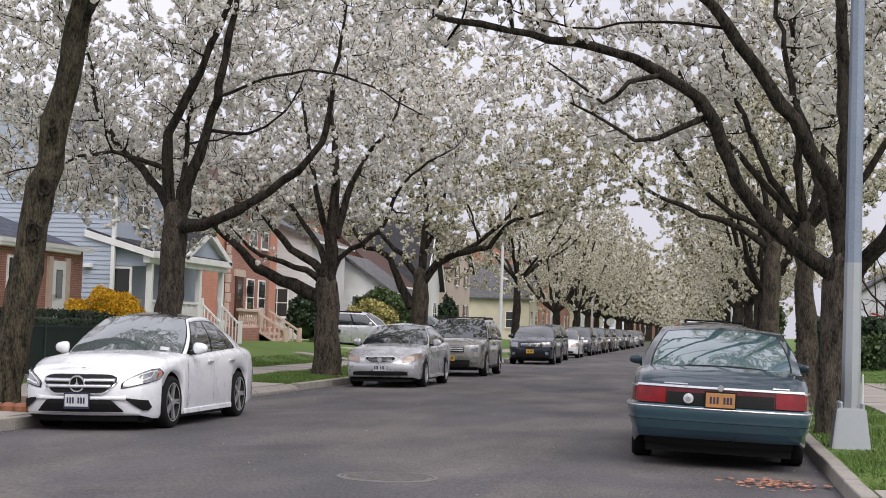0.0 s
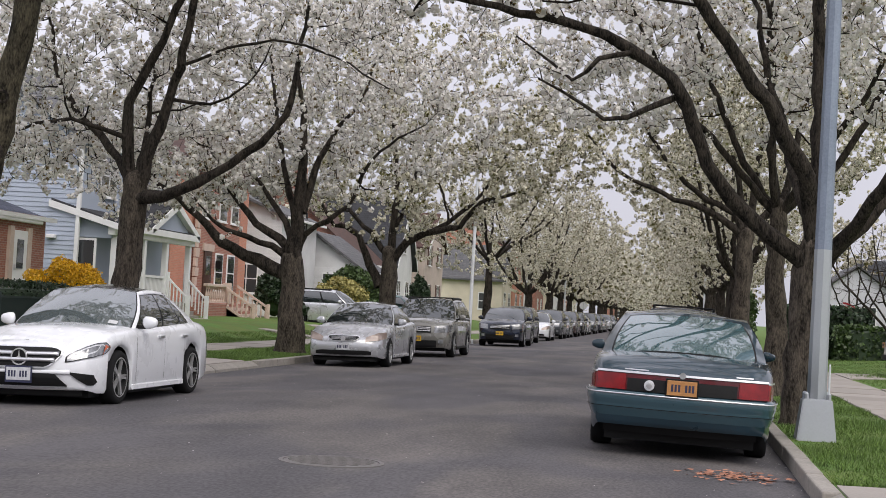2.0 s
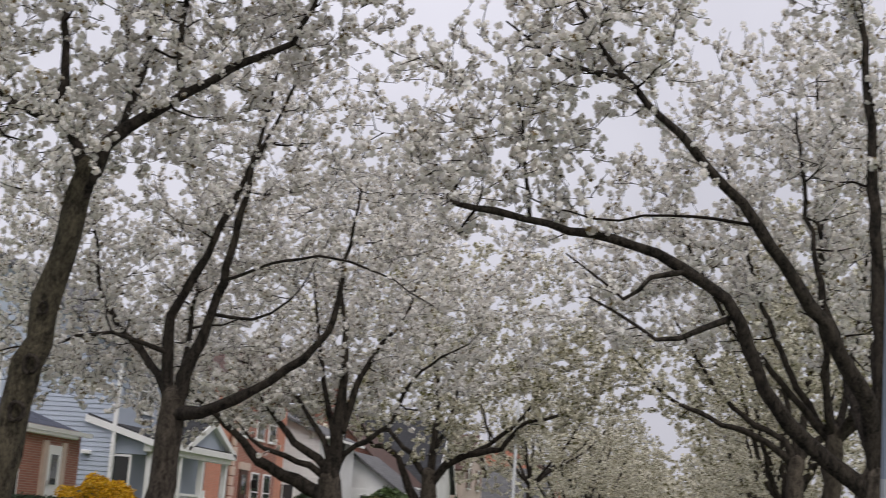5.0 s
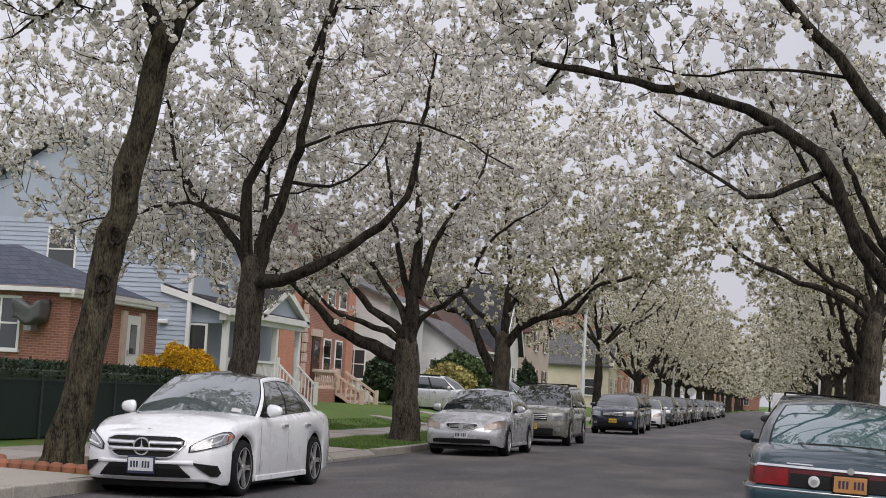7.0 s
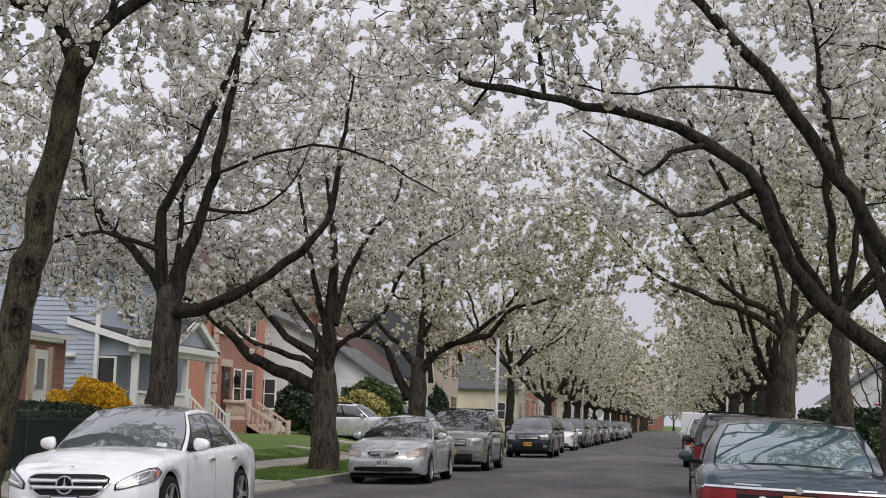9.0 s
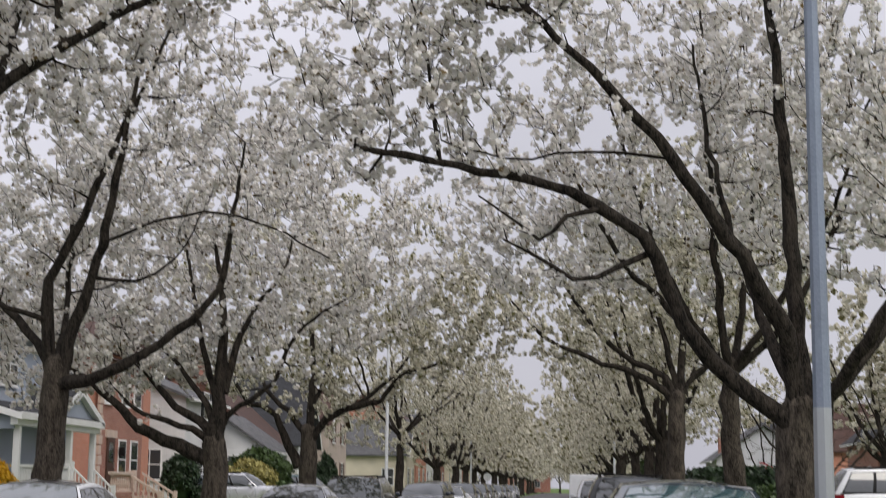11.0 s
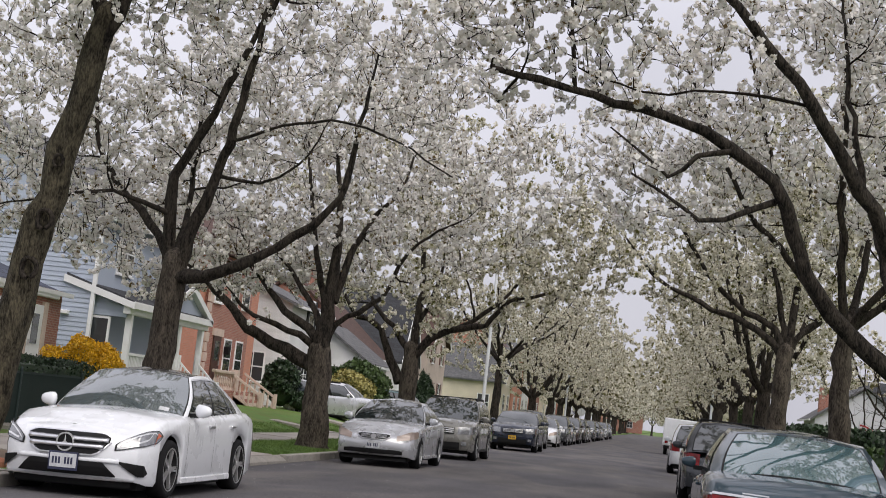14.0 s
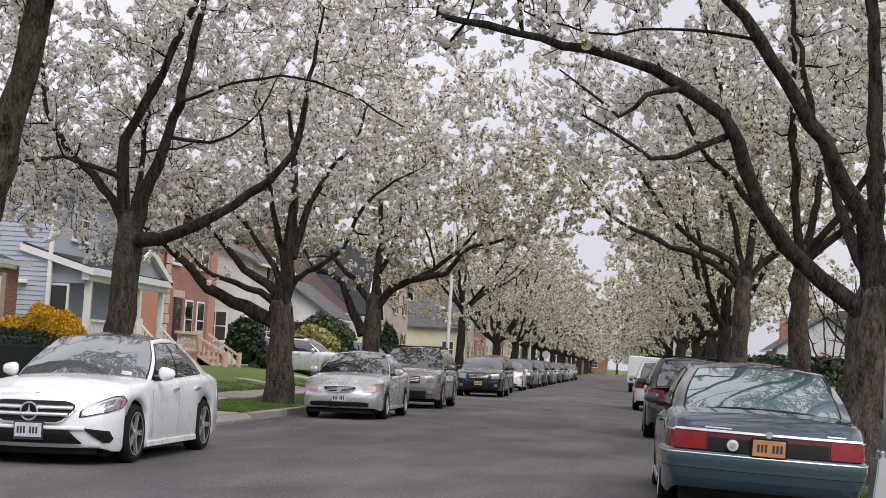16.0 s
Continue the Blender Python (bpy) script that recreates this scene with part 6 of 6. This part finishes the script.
part("terrace", box(-17.8, -16.5, 52.2, 58.8, 0.3, 1.15, 0.02), BRICK_RED, h3)
BAL = [(0.05, 0.0), (0.05, 0.04), (0.025, 0.1), (0.055, 0.25), (0.025, 0.45), (0.045, 0.56), (0.05, 0.6)]
bal_me = bpy.data.meshes.new("baluster")
bm = lathe(BAL, 8)
bm.to_mesh(bm_ := bal_me)
bm.free()
bal_me.materials.append(TAN)
stone = thing("stone_balustrade", "pinkish cast-stone balustrade with turned balusters", "balustrade", pose(-1.6, 0.3, 0))
part("rail", box(-16.35, -16.15, 54.4, 57.2, 1.8, 1.92, 0.02), TAN, stone)
part("plinth", box(-16.35, -16.15, 54.4, 57.2, 1.13, 1.2), TAN, stone)
for i in range(11):
    o = part("baluster", bal_me, None, stone)
    o.location = (-16.25, 54.55 + 0.25 * i, 1.2)
part("post", box(-16.4, -16.1, 57.15, 57.45, 1.1, 2.0, 0.02), TAN, stone)
stairs = thing("front_steps", "brick steps with sloping stone balustrades", "steps", pose(-1.75, -0.3, 0))
for i in range(6):
    part("step", box(-16.2, -15.9 + 0.2 * i, 57.5, 59.6, 0.35, 1.13 - 0.13 * i), TAN if i % 2 else BRICK_RED, stairs)
for yy in (57.45, 59.65):
    r_ = part("rail", prism([(-16.2, 1.85), (-14.8, 1.0), (-14.8, 1.1), (-16.2, 1.95)], yy - 0.05, yy + 0.05, "y"), TAN, stairs)
    part("plinth", prism([(-16.2, 1.1), (-14.8, 0.3), (-14.8, 0.4), (-16.2, 1.2)], yy - 0.05, yy + 0.05, "y"), TAN, stairs)
    for i in range(7):
        o = part("baluster", bal_me, None, r_)
        o.location = (-16.1 + 0.2 * i, yy, 1.15 - 0.12 * i)
    part("newel_post", box(-14.86, -14.72, yy - 0.07, yy + 0.07, 0.3, 1.2, 0.02), TAN, stairs)

# houses farther along
gable_house("white-sided house with dark shutters and grey roof", -18.0, 9.0, 66.2, 73.0, 0.4, 5.4, 7.2, SIDING_WHITE, SHINGLE_GREY, along="y", front=((67.3, 1.5, 1.0, 1.5), (69.5, 1.5, 1.0, 1.5), (69.9, 4.6, 0.9, 1.2)), side=((-19.6, 1.7, 1.0, 1.3),), boards=True, shutters=BLACK_TRIM)
gable_house("small white house wing with bay windows", -15.8, 5.0, 73.8, 79.5, 0.4, 3.3, 5.0, SIDING_WHITE, SHINGLE_GREY, along="y", front=((75.3, 1.4, 1.1, 1.4), (77.5, 1.4, 1.1, 1.4)), side=((-17.2, 1.5, 1.0, 1.4), (-19.0, 1.5, 0.9, 1.4)), boards=True, shutters=BLACK_TRIM)
gable_house("house with steep brown shingle roof", -17.5, 9.0, 81.0, 88.0, 0.4, 4.0, 8.0, BRICK_RED, SHINGLE_BROWN, along="y", front=((83, 1.5, 1.2, 1.4), (86, 1.5, 1.2, 1.4)), chimney=(-21.5, 82.5, 9.2))
gable_house("house with dark grey gable roof and white trim", -17.0, 9.0, 89.5, 96.0, 0.4, 4.2, 8.2, SIDING_WHITE, SHINGLE_BLACK, along="x", front=((91.3, 1.6, 1.0, 1.4), (94.2, 1.6, 1.0, 1.4), (92.75, 4.9, 1.0, 1.3)))
gable_house("pinkish stucco house with tan roof", -16.5, 9.0, 98.0, 106.0, 0.4, 5.6, 8.0, STUCCO, SHINGLE_BROWN, along="x", front=((100, 1.6, 1.0, 1.4), (104, 1.6, 1.0, 1.4), (100, 4.4, 1.0, 1.3), (104, 4.4, 1.0, 1.3)), side=((-18.5, 4.2, 0.9, 1.3), (-18.5, 1.6, 0.9, 1.3)), shutters=BRICK_DARK)
gable_house("cream-sided house with awning over the door", -14.0, 8.0, 123.0, 130.0, 0.4, 4.2, 7.0, SIDING_CREAM, SHINGLE_GREY, along="x", front=((124.8, 1.6, 1.2, 1.4), (128.2, 1.6, 1.2, 1.4)), side=((-15.5, 1.6, 0.9, 1.3),))
gable_house("orange brick house beyond the cream one", -14.0, 9.0, 131.0, 141.0, 0.4, 6.6, 9.6, BRICK_ORANGE, SHINGLE_BROWN, along="y", front=((134, 1.6, 1.2, 1.4), (138, 1.6, 1.2, 1.4), (134, 4.4, 1.2, 1.4), (138, 4.4, 1.2, 1.4)))
for i in range(6):
    y0_ = 145.0 + 14 * i
    gable_house("far house between the street trees", -14.5, 9.0, y0_, y0_ + 9, 0.4, 5.0, 8.6, (SIDING_WHITE, BRICK_RED, SIDING_CREAM)[i % 3], (SHINGLE_GREY, SHINGLE_BROWN)[i % 2], along="xy"[i % 2], front=((y0_ + 2.5, 1.6, 1.1, 1.4), (y0_ + 6.5, 1.6, 1.1, 1.4)))
gable_house("pale grey gabled house with a brick chimney behind a hedge", 9.6, 6.5, 104.0, 112.0, 0.35, 3.6, 5.9, SIDING_GREY, SHINGLE_GREY, along="y", chimney=(10.3, 106.0, 5.7), front=((106, 1.5, 1.0, 1.3), (109, 1.5, 1.0, 1.3)), side=((11.7, 1.9, 0.9, 1.2), (13.7, 1.9, 0.9, 1.2)))
for i in range(7):
    y0_ = 62.0 + 13.5 * i + (12 if i > 2 else 0)
    gable_house("house set back behind front gardens", 17.5, 9.0, y0_, y0_ + 9.5, 0.35, 4.6, 8.2, (BRICK_ORANGE, SIDING_WHITE, BRICK_RED)[i % 3], (SHINGLE_BROWN, SHINGLE_GREY, SHINGLE_BLACK)[i % 3], along="yx"[i % 2], front=((y0_ + 2.5, 1.5, 1.1, 1.4), (y0_ + 7, 1.5, 1.1, 1.4)))

gable_house("brick house closing the far end of the street", -5.0, 12.0, 362, 372, 0.4, 5.0, 8.6, BRICK_RED, SHINGLE_GREY, along="y", side=((-8, 1.6, 1.2, 1.4), (-13, 1.6, 1.2, 1.4)))
gable_house("pale house closing the far end of the street", 3.5, 12.0, 362, 372, 0.4, 5.0, 8.6, SIDING_CREAM, SHINGLE_BROWN, along="y", side=((7, 1.6, 1.2, 1.4), (12, 1.6, 1.2, 1.4)))
# ---- hedges, fence, bushes ----
fence = thing("garden_fence", "chain-link garden fence lined with dark green fabric", "fence")
part("fabric_panel", box(-12.80, -12.785, 10.0, 29.0, 0.18, 1.18), FABRIC, fence)
part("top_rail", box(-12.81, -12.77, 10.0, 29.0, 1.18, 1.22), POST_GREEN, fence)
for yy in (11.0, 13.9, 16.9, 19.9, 22.9, 25.9, 28.9):
    part("post", lathe([(0.03, 0.1), (0.03, 1.28), (0.02, 1.31)], 10, at=(-12.77, yy, 0)), POST_GREEN, fence)
wire_v, wire_f = [], []
for s in (1, -1):
    k = 10.0 - 1.0
    while k < 29.0:
        b0 = len(wire_v)
        ya, yb = (k, k + 1.0) if s > 0 else (k + 1.0, k)
        wire_v += [(-12.78, ya, 0.18), (-12.78, ya + 0.006, 0.18), (-12.78, yb + 0.006, 1.18), (-12.78, yb, 1.18)]
        wire_f.append((b0, b0 + 1, b0 + 2, b0 + 3))
        k += 0.075
tagged(part("wire_mesh", mesh_of("wire_mesh", wire_v, wire_f, FABRIC), None, fence), kind="stuff")
hedge = thing("hedge", "clipped dark green hedge behind the fence", "hedge")
part("core", box(-14.0, -12.95, 9.0, 29.6, 0.1, 1.38, 0.1), HEDGE, hedge)
scatter_leaves(hedge, "foliage", (-13.47, 19.3, 0.77), (0.58, 10.4, 0.73), 15000, 0.03, HEDGE, 7, "box")
hedge2 = thing("hedge", "clipped glossy hedge along a front garden", "hedge")
part("core", box(7.2, 16.0, 59.0, 60.4, 0.2, 1.5, 0.1), HEDGE, hedge2)
scatter_leaves(hedge2, "foliage", (11.6, 59.7, 0.85), (4.5, 0.8, 0.75), 5000, 0.075, BOX_LEAF, 8, "box")
hedge3 = thing("hedge", "tall dark evergreen hedge beside the pavement", "hedge")
part("core", box(5.2, 8.5, 61.5, 72, 0.2, 2.15, 0.2), HEDGE, hedge3)
scatter_leaves(hedge3, "foliage", (6.85, 66.7, 1.2), (1.75, 5.4, 1.1), 5000, 0.09, HEDGE, 9, "box")
bush("forsythia_bush", "forsythia bush in full yellow bloom", -14.35, 32.9, (0.85, 1.5), 1.6, FORSYTHIA, HEDGE, 3, 9000, 0.026)
bush("round_bush", "rounded golden-green bush beside a driveway", -15.3, 67.8, (1.25, 1.3), 2.0, GOLD_LEAF, BOX_LEAF, 4, 2600, 0.07)
bush("round_bush", "rounded dark green bush before a white house", -15.6, 71.5, (1.5, 1.7), 2.6, BOX_LEAF, HEDGE, 5, 3000, 0.08)
bush("conical_bush", "clipped dark evergreen bush", -14.6, 84.0, (1.1, 1.4), 1.5, HEDGE, HEDGE, 6, 2600, 0.06)
bush("conical_bush", "round-topped clipped dark evergreen bush", -14.4, 84.4, (0.6, 0.6), 2.7, HEDGE, HEDGE, 16, 2200, 0.055)
bush("small_bush", "loose evergreen bush at the foot of the steps", -16.9, 61.3, (0.75, 0.8), 2.0, HEDGE, HEDGE, 12, 1800, 0.07)
bush("small_bush", "low dark bush beside a driveway", -15.9, 61.4, (0.55, 0.55), 0.8, HEDGE, HEDGE, 13, 1000, 0.06)
bush("conical_bush", "slim dark evergreen by the far pavement", 4.6, 92.0, (0.8, 0.8), 3.6, BOX_LEAF, HEDGE, 14, 1600, 0.1)


# ---- street lamps and signs ----
def street_lamp(label, x, y, side, h=8.4, reach=3.0, mat=None, low=None, base=True, thick=1.0):
    lamp = thing("street_lamp", label, "street lamp", pose(x, y, ground_z(x)), "street lamps")
    if base:
        bm = box(-0.24, 0.24, -0.24, 0.24, -0.05, 0.5)
        for v in bm.verts:
            if v.co.z > 0.3:
                v.co.x *= 0.72
                v.co.y *= 0.72
        bmesh.ops.bevel(bm, geom=bm.edges[:], offset=0.015, segments=2, affect="EDGES")
        part("base", bm, low or METAL, lamp)
        for sx in (-0.13, 0.13):
            for sy in (-0.13, 0.13):
                part("bolt", lathe([(0.03, 0.5), (0.03, 0.56), (0.012, 0.58)], 8, at=(sx, sy, 0)), low or METAL, lamp)
    part("lower_pole", lathe([(0.118 * thick, 0.45), (0.105 * thick, 2.3)], 8), low or METAL, lamp)
    part("upper_pole", lathe([(0.103 * thick, 2.3), (0.075 * thick, h), (0.05 * thick, h + 0.03)], 8), mat or METAL_BLUE, lamp)
    pts = [Vector((0, 0, h - 0.15)), Vector((side * reach * 0.3, 0, h + 0.42)), Vector((side * reach * 0.65, 0, h + 0.78)), Vector((side * reach, 0, h + 0.85))]
    line = smooth_line([tuple(p) for p in pts], 0.2, np.random.default_rng(1), 0)
    v, f = tubes([(line, np.linspace(0.055, 0.03, len(line)))])
    part("arm", quick_mesh("arm", v, f, mat or METAL_BLUE, True), None, lamp)
    bm = bmesh.new()
    bmesh.ops.create_icosphere(bm, subdivisions=3, radius=1.0)
    for vv in bm.verts:
        c = vv.co
        c.x, c.y, c.z = side * (reach + 0.22) + c.x * 0.33, c.y * 0.12, h + 0.83 + c.z * (0.075 if c.z > 0 else 0.045)
    head = part("lamp_head", bm, METAL, lamp, "flat grey luminaire", smooth=True)
    part("sensor", lathe([(0.035, h + 0.9), (0.035, h + 0.98), (0.02, h + 0.99)], 10, at=(side * (reach + 0.15), 0, 0)), ORANGE_LENS, head)
    return lamp


near_lamp = street_lamp("octagonal grey steel street lamp on a tapered base", 2.32, 16.3, -1, reach=2.6)
part("conduit", lathe([(0.013, 0.45), (0.013, 0.9), (0.008, 0.92)], 10, at=(0.14, -0.02, 0)), WHITE_POLE, near_lamp, "short white pipe up the pole")
street_lamp("pale street lamp pole behind the parked cars", -8.2, 61.8, 1, 8.6, 2.6, WHITE_POLE, WHITE_POLE, thick=0.72)
street_lamp("pale street lamp pole far along the kerb", -7.95, 113, 1, 8.6, 2.6, WHITE_POLE, WHITE_POLE, thick=0.72)
street_lamp("pale street lamp pole far along the pavement", 2.35, 95.5, -1, 8.6, 2.6, WHITE_POLE, WHITE_POLE, thick=0.72)
sign = thing("road_sign", "back of a pale octagonal road sign", "sign", pose(-8.15, 140, 0.12))
part("post", lathe([(0.03, 0), (0.03, 2.6)], 8), METAL, sign)
part("plate", lathe([(0.38, -0.02), (0.38, 0.02)], 8, at=(0, 0, 2.3), axis="y"), WHITE_POLE, sign)
flag = thing("garden_flag", "small striped red and white flag hanging from a garden pole", "flag", pose(8.5, 72.0, ground_z(8.5)))
part("pole", lathe([(0.025, 0), (0.02, 2.6), (0.03, 2.63)], 8), METAL, flag)
FLAG_RED, FLAG_WHITE = material("red_flag_cloth", (0.42, 0.03, 0.04), 0.8, bump=0.1), material("white_flag_cloth", (0.75, 0.74, 0.74), 0.8, bump=0.1)
for i in range(7):
    part("stripe", grid_mesh(lambda u, v, i=i: Vector((0.03 + 0.85 * u, 0.06 * math.sin(u * 7 + i * 0.3) * u, 2.5 - 0.45 * u * u - 0.09 * (i + v))), span(0, 1, 8), (0, 1), thick=0.006), (FLAG_RED, FLAG_WHITE)[i % 2], flag)
pip = thing("marker_pipe", "slim white marker stake in the grass verge", "stake", pose(2.82, 29.6, 0.12))
part("pipe", lathe([(0.022, 0), (0.022, 0.95), (0.012, 0.97)], 10), TRIM, pip)


# ---- road and pavement details ----
mh = thing("manhole_cover", "round iron manhole cover set in the asphalt", "manhole cover", pose(-2.35, 10.75, road_z(-2.35)))
IRON = material("cast_iron", (0.17, 0.16, 0.155), 0.7, 0.1, scale=8, fine=80, bump=0.4)
part("frame", lathe([(0.47, -0.02), (0.47, 0.006), (0.43, 0.008), (0.43, -0.004)], 40), IRON, mh)
part("cover", lathe([(0.42, -0.02), (0.42, 0.004), (0.40, 0.006)], 40), IRON, mh)
for i in range(9):
    w_ = math.sqrt(max(0.01, 0.38 ** 2 - (-0.32 + 0.08 * i) ** 2))
    part("rib", box(-w_, w_, -0.33 + 0.08 * i, -0.30 + 0.08 * i, 0.004, 0.012), IRON, mh)
rng = np.random.default_rng(77)
n_ = 130
c_ = np.stack([rng.normal(1.25, 0.22, n_), rng.normal(12.5, 0.25, n_), np.zeros(n_)], axis=1)
c_[:, 0] = np.clip(c_[:, 0], -0.2, 1.75)
c_[:, 2] = [road_z(x) + 0.012 for x in c_[:, 0]]
v, f = petals(c_, 5, 1, 0.05, 0.004)
v[:, 2] = road_z(1.2) + 0.008 + (v[:, 2] - v[:, 2].min()) * 0.12
LITTER = material("fallen_orange_bits", (0.46, 0.21, 0.13), 0.8, scale=5, fine=30, bump=0, island=0.3)
tagged(new("litter", quick_mesh("litter", v, f, LITTER)), "scattered orange-brown litter in the gutter", "litter", kind="stuff")
n_ = 1300
c_ = np.stack([rng.uniform(ROAD_L, ROAD_R, n_), rng.uniform(6, 60, n_), np.zeros(n_)], axis=1)
edge = rng.random(n_) < 0.6
c_[edge, 0] = np.where(rng.random(edge.sum()) < 0.5, ROAD_L + np.abs(rng.normal(0.1, 0.25, edge.sum())), ROAD_R - np.abs(rng.normal(0.1, 0.25, edge.sum())))
v, f = petals(c_, 6, 1, 0.012, 0.0)
v[:, 2] = [road_z(x) + 0.012 for x in v[:, 0]]
tagged(new("fallen_petals", quick_mesh("fallen_petals", v, f, PETAL)), "white petals fallen on the asphalt", "petals", kind="stuff")


def grass(name, x0, x1, y0, y1, n, seed, holes=()):
    """Blades of grass on a strip."""
    rng = np.random.default_rng(seed)
    x, y = rng.uniform(x0, x1, n), y0 + (y1 - y0) * rng.random(n) ** 1.5
    keep = np.ones(n, bool)
    for hx, hy, hr in holes:
        keep &= (x - hx) ** 2 + (y - hy) ** 2 > hr * hr
    x, y = x[keep], y[keep]
    n = len(x)
    z = np.array([ground_z(a) for a in x]) - 0.01
    h = rng.uniform(0.025, 0.075, n) * (1 + 0.5 * np.sin(x * 2.3) * np.sin(y * 1.7))
    a = rng.uniform(0, 2 * math.pi, n)
    w = 0.008
    lean = rng.normal(0, 0.035, (n, 2))
    b = np.stack([x, y, z], axis=1)
    side = np.stack([np.cos(a) * w, np.sin(a) * w, np.zeros(n)], axis=1)
    tip = b + np.concatenate([lean, h[:, None]], axis=1)
    v = np.stack([b - side, b + side, tip], axis=1).reshape(-1, 3)
    tagged(new(name, quick_mesh(name, v, np.arange(3 * n).reshape(-1, 3), GRASS)), "short uneven grass on the verge", "grass", kind="stuff")


grass("grass", 2.03, 3.78, 11.1, 42, 42000, 1, ((2.47, 21.3, 0.5), (2.32, 16.3, 0.33), (2.45, 28.3, 0.4)))
grass("grass", -10.2, -8.28, 28.2, 52, 32000, 2, ((-9.0, 34.5, 0.5), (-8.85, 45, 0.5)))
grass("grass", -13.6, -11.9, 30, 62, 30000, 3)
grass("grass", 5.4, 9.0, 22, 60, 26000, 4)
# brick edging round the leaning tree
edging = thing("brick_edging", "row of scalloped terracotta edging bricks", "edging")
TERRACOTTA = material("terracotta", (0.32, 0.13, 0.08), 0.85, scale=5, fine=60, bump=0.3, obj=0.2)
ed_me = bpy.data.meshes.new("brick")
bm = lathe([(0.10, -0.03), (0.10, 0.05), (0.07, 0.09), (0.02, 0.10)], 10)
bm.to_mesh(ed_me)
bm.free()
ed_me.materials.append(TERRACOTTA)
for i in range(14):
    o = part("brick", ed_me, None, edging)
    o.location = (-10.25 + 0.0 * i, 14.6 + i * 0.19, 0.14)
for i in range(9):
    o = part("brick", ed_me, None, edging)
    o.location = (-10.1 + i * 0.19, 16.2, 0.14)
part("soil", box(-10.2, -8.5, 16.25, 19.0, 0.1, 0.155), EARTH, edging)

# ---- kerbs and pavements, piece by piece ----
kerb_me = bpy.data.meshes.new("kerb_stone")
bm = box(-0.085, 0.085, 0, 1.49, -0.25, 0.125, 0.018)
bm.to_mesh(kerb_me)
bm.free()
kerb_me.materials.append(KERB)
drop_me = bpy.data.meshes.new("kerb_stone")
bm = prism([(-0.085, -0.25), (0.085, -0.25), (0.085, 0.02), (0.06, 0.04), (-0.085, 0.118)], 0, 1.49, "y")
bm.to_mesh(drop_me)
bm.free()
drop_me.materials.append(KERB)
slab_me = bpy.data.meshes.new("slab")
bm = box(-0.745, 0.745, 0.006, 1.494, -0.08, 0.0, 0.008)
bm.to_mesh(slab_me)
bm.free()
slab_me.materials.append(CONCRETE)
rr = random.Random(3)
for side, xk, drops in (("left", -8.165, ((24.6, 28.0), (54, 57), (76, 80))), ("right", 1.935, ((-10, 11.0), (39, 43.5), (68, 71)))):
    kerb = tagged(new("kerb_" + side), "worn concrete kerb beside the asphalt", "kerb", kind="structure")
    yy = -15.0
    while yy < 150:
        drop = any(a <= yy + 0.7 <= b for a, b in drops)
        o = part("kerb_stone", drop_me if drop else kerb_me, None, kerb)
        o.matrix_basis = pose(xk + rr.uniform(-0.008, 0.008), yy + (1.49 if drop and side == "right" else 0), 0.005 + rr.uniform(-0.006, 0.006), 0, 0, rr.uniform(-0.3, 0.3) + (180 if drop and side == "right" else 0))
        yy += 1.5
for side, cols, y0_, y1_, walk_z in (("left", (-11.05,), -15, 110, 0.155), ("right", (4.55,), -15, 110, 0.155)):
    pav = tagged(new("pavement_" + side), "pale concrete pavement slabs with joints", "pavement", kind="structure")
    yy = y0_
    while yy < y1_:
        for xc in cols:
            o = part("slab", slab_me, None, pav)
            o.matrix_basis = pose(xc, yy, walk_z + rr.uniform(-0.004, 0.004), rr.uniform(-0.2, 0.2), rr.uniform(-0.2, 0.2), 0)
        yy += 1.5
verge = tagged(new("pavement_verge"), "paved verge and sloping driveway aprons", "pavement", kind="structure")


def apron(x0, x1, y0, y1, z0, z1, n):
    for i in range(n):
        a, b = y0 + (y1 - y0) * i / n + 0.006, y0 + (y1 - y0) * (i + 1) / n - 0.006
        part("slab", prism([(x0, z0 - 0.1), (x1, z1 - 0.1), (x1, z1), (x0, z0)], a, b, "y"), CONCRETE, verge)


apron(-10.32, -8.26, 6.0, 15.9, 0.16, 0.13, 6)
apron(-10.32, -8.26, 19.2, 24.6, 0.16, 0.13, 3)
apron(-10.32, -8.26, 24.6, 28.0, 0.16, 0.135, 2)
apron(-18.0, -11.82, 24.9, 28.2, 0.62, 0.17, 2)
apron(-16.4, -11.82, 49.0, 50.2, 0.60, 0.17, 1)
apron(-15.0, -11.82, 57.7, 59.4, 0.53, 0.17, 1)
apron(-18.0, -11.82, 61.0, 64.0, 0.66, 0.17, 2)
apron(-10.32, -8.26, 61.0, 64.0, 0.16, 0.135, 2)
apron(2.03, 3.78, 3.0, 11.0, 0.135, 0.16, 3)
apron(2.03, 3.78, 39.5, 43.5, 0.135, 0.16, 2)
apron(5.32, 14.0, 39.5, 43.8, 0.17, 0.40, 2)
apron(5.32, 9.5, 32.0, 33.2, 0.17, 0.37, 1)
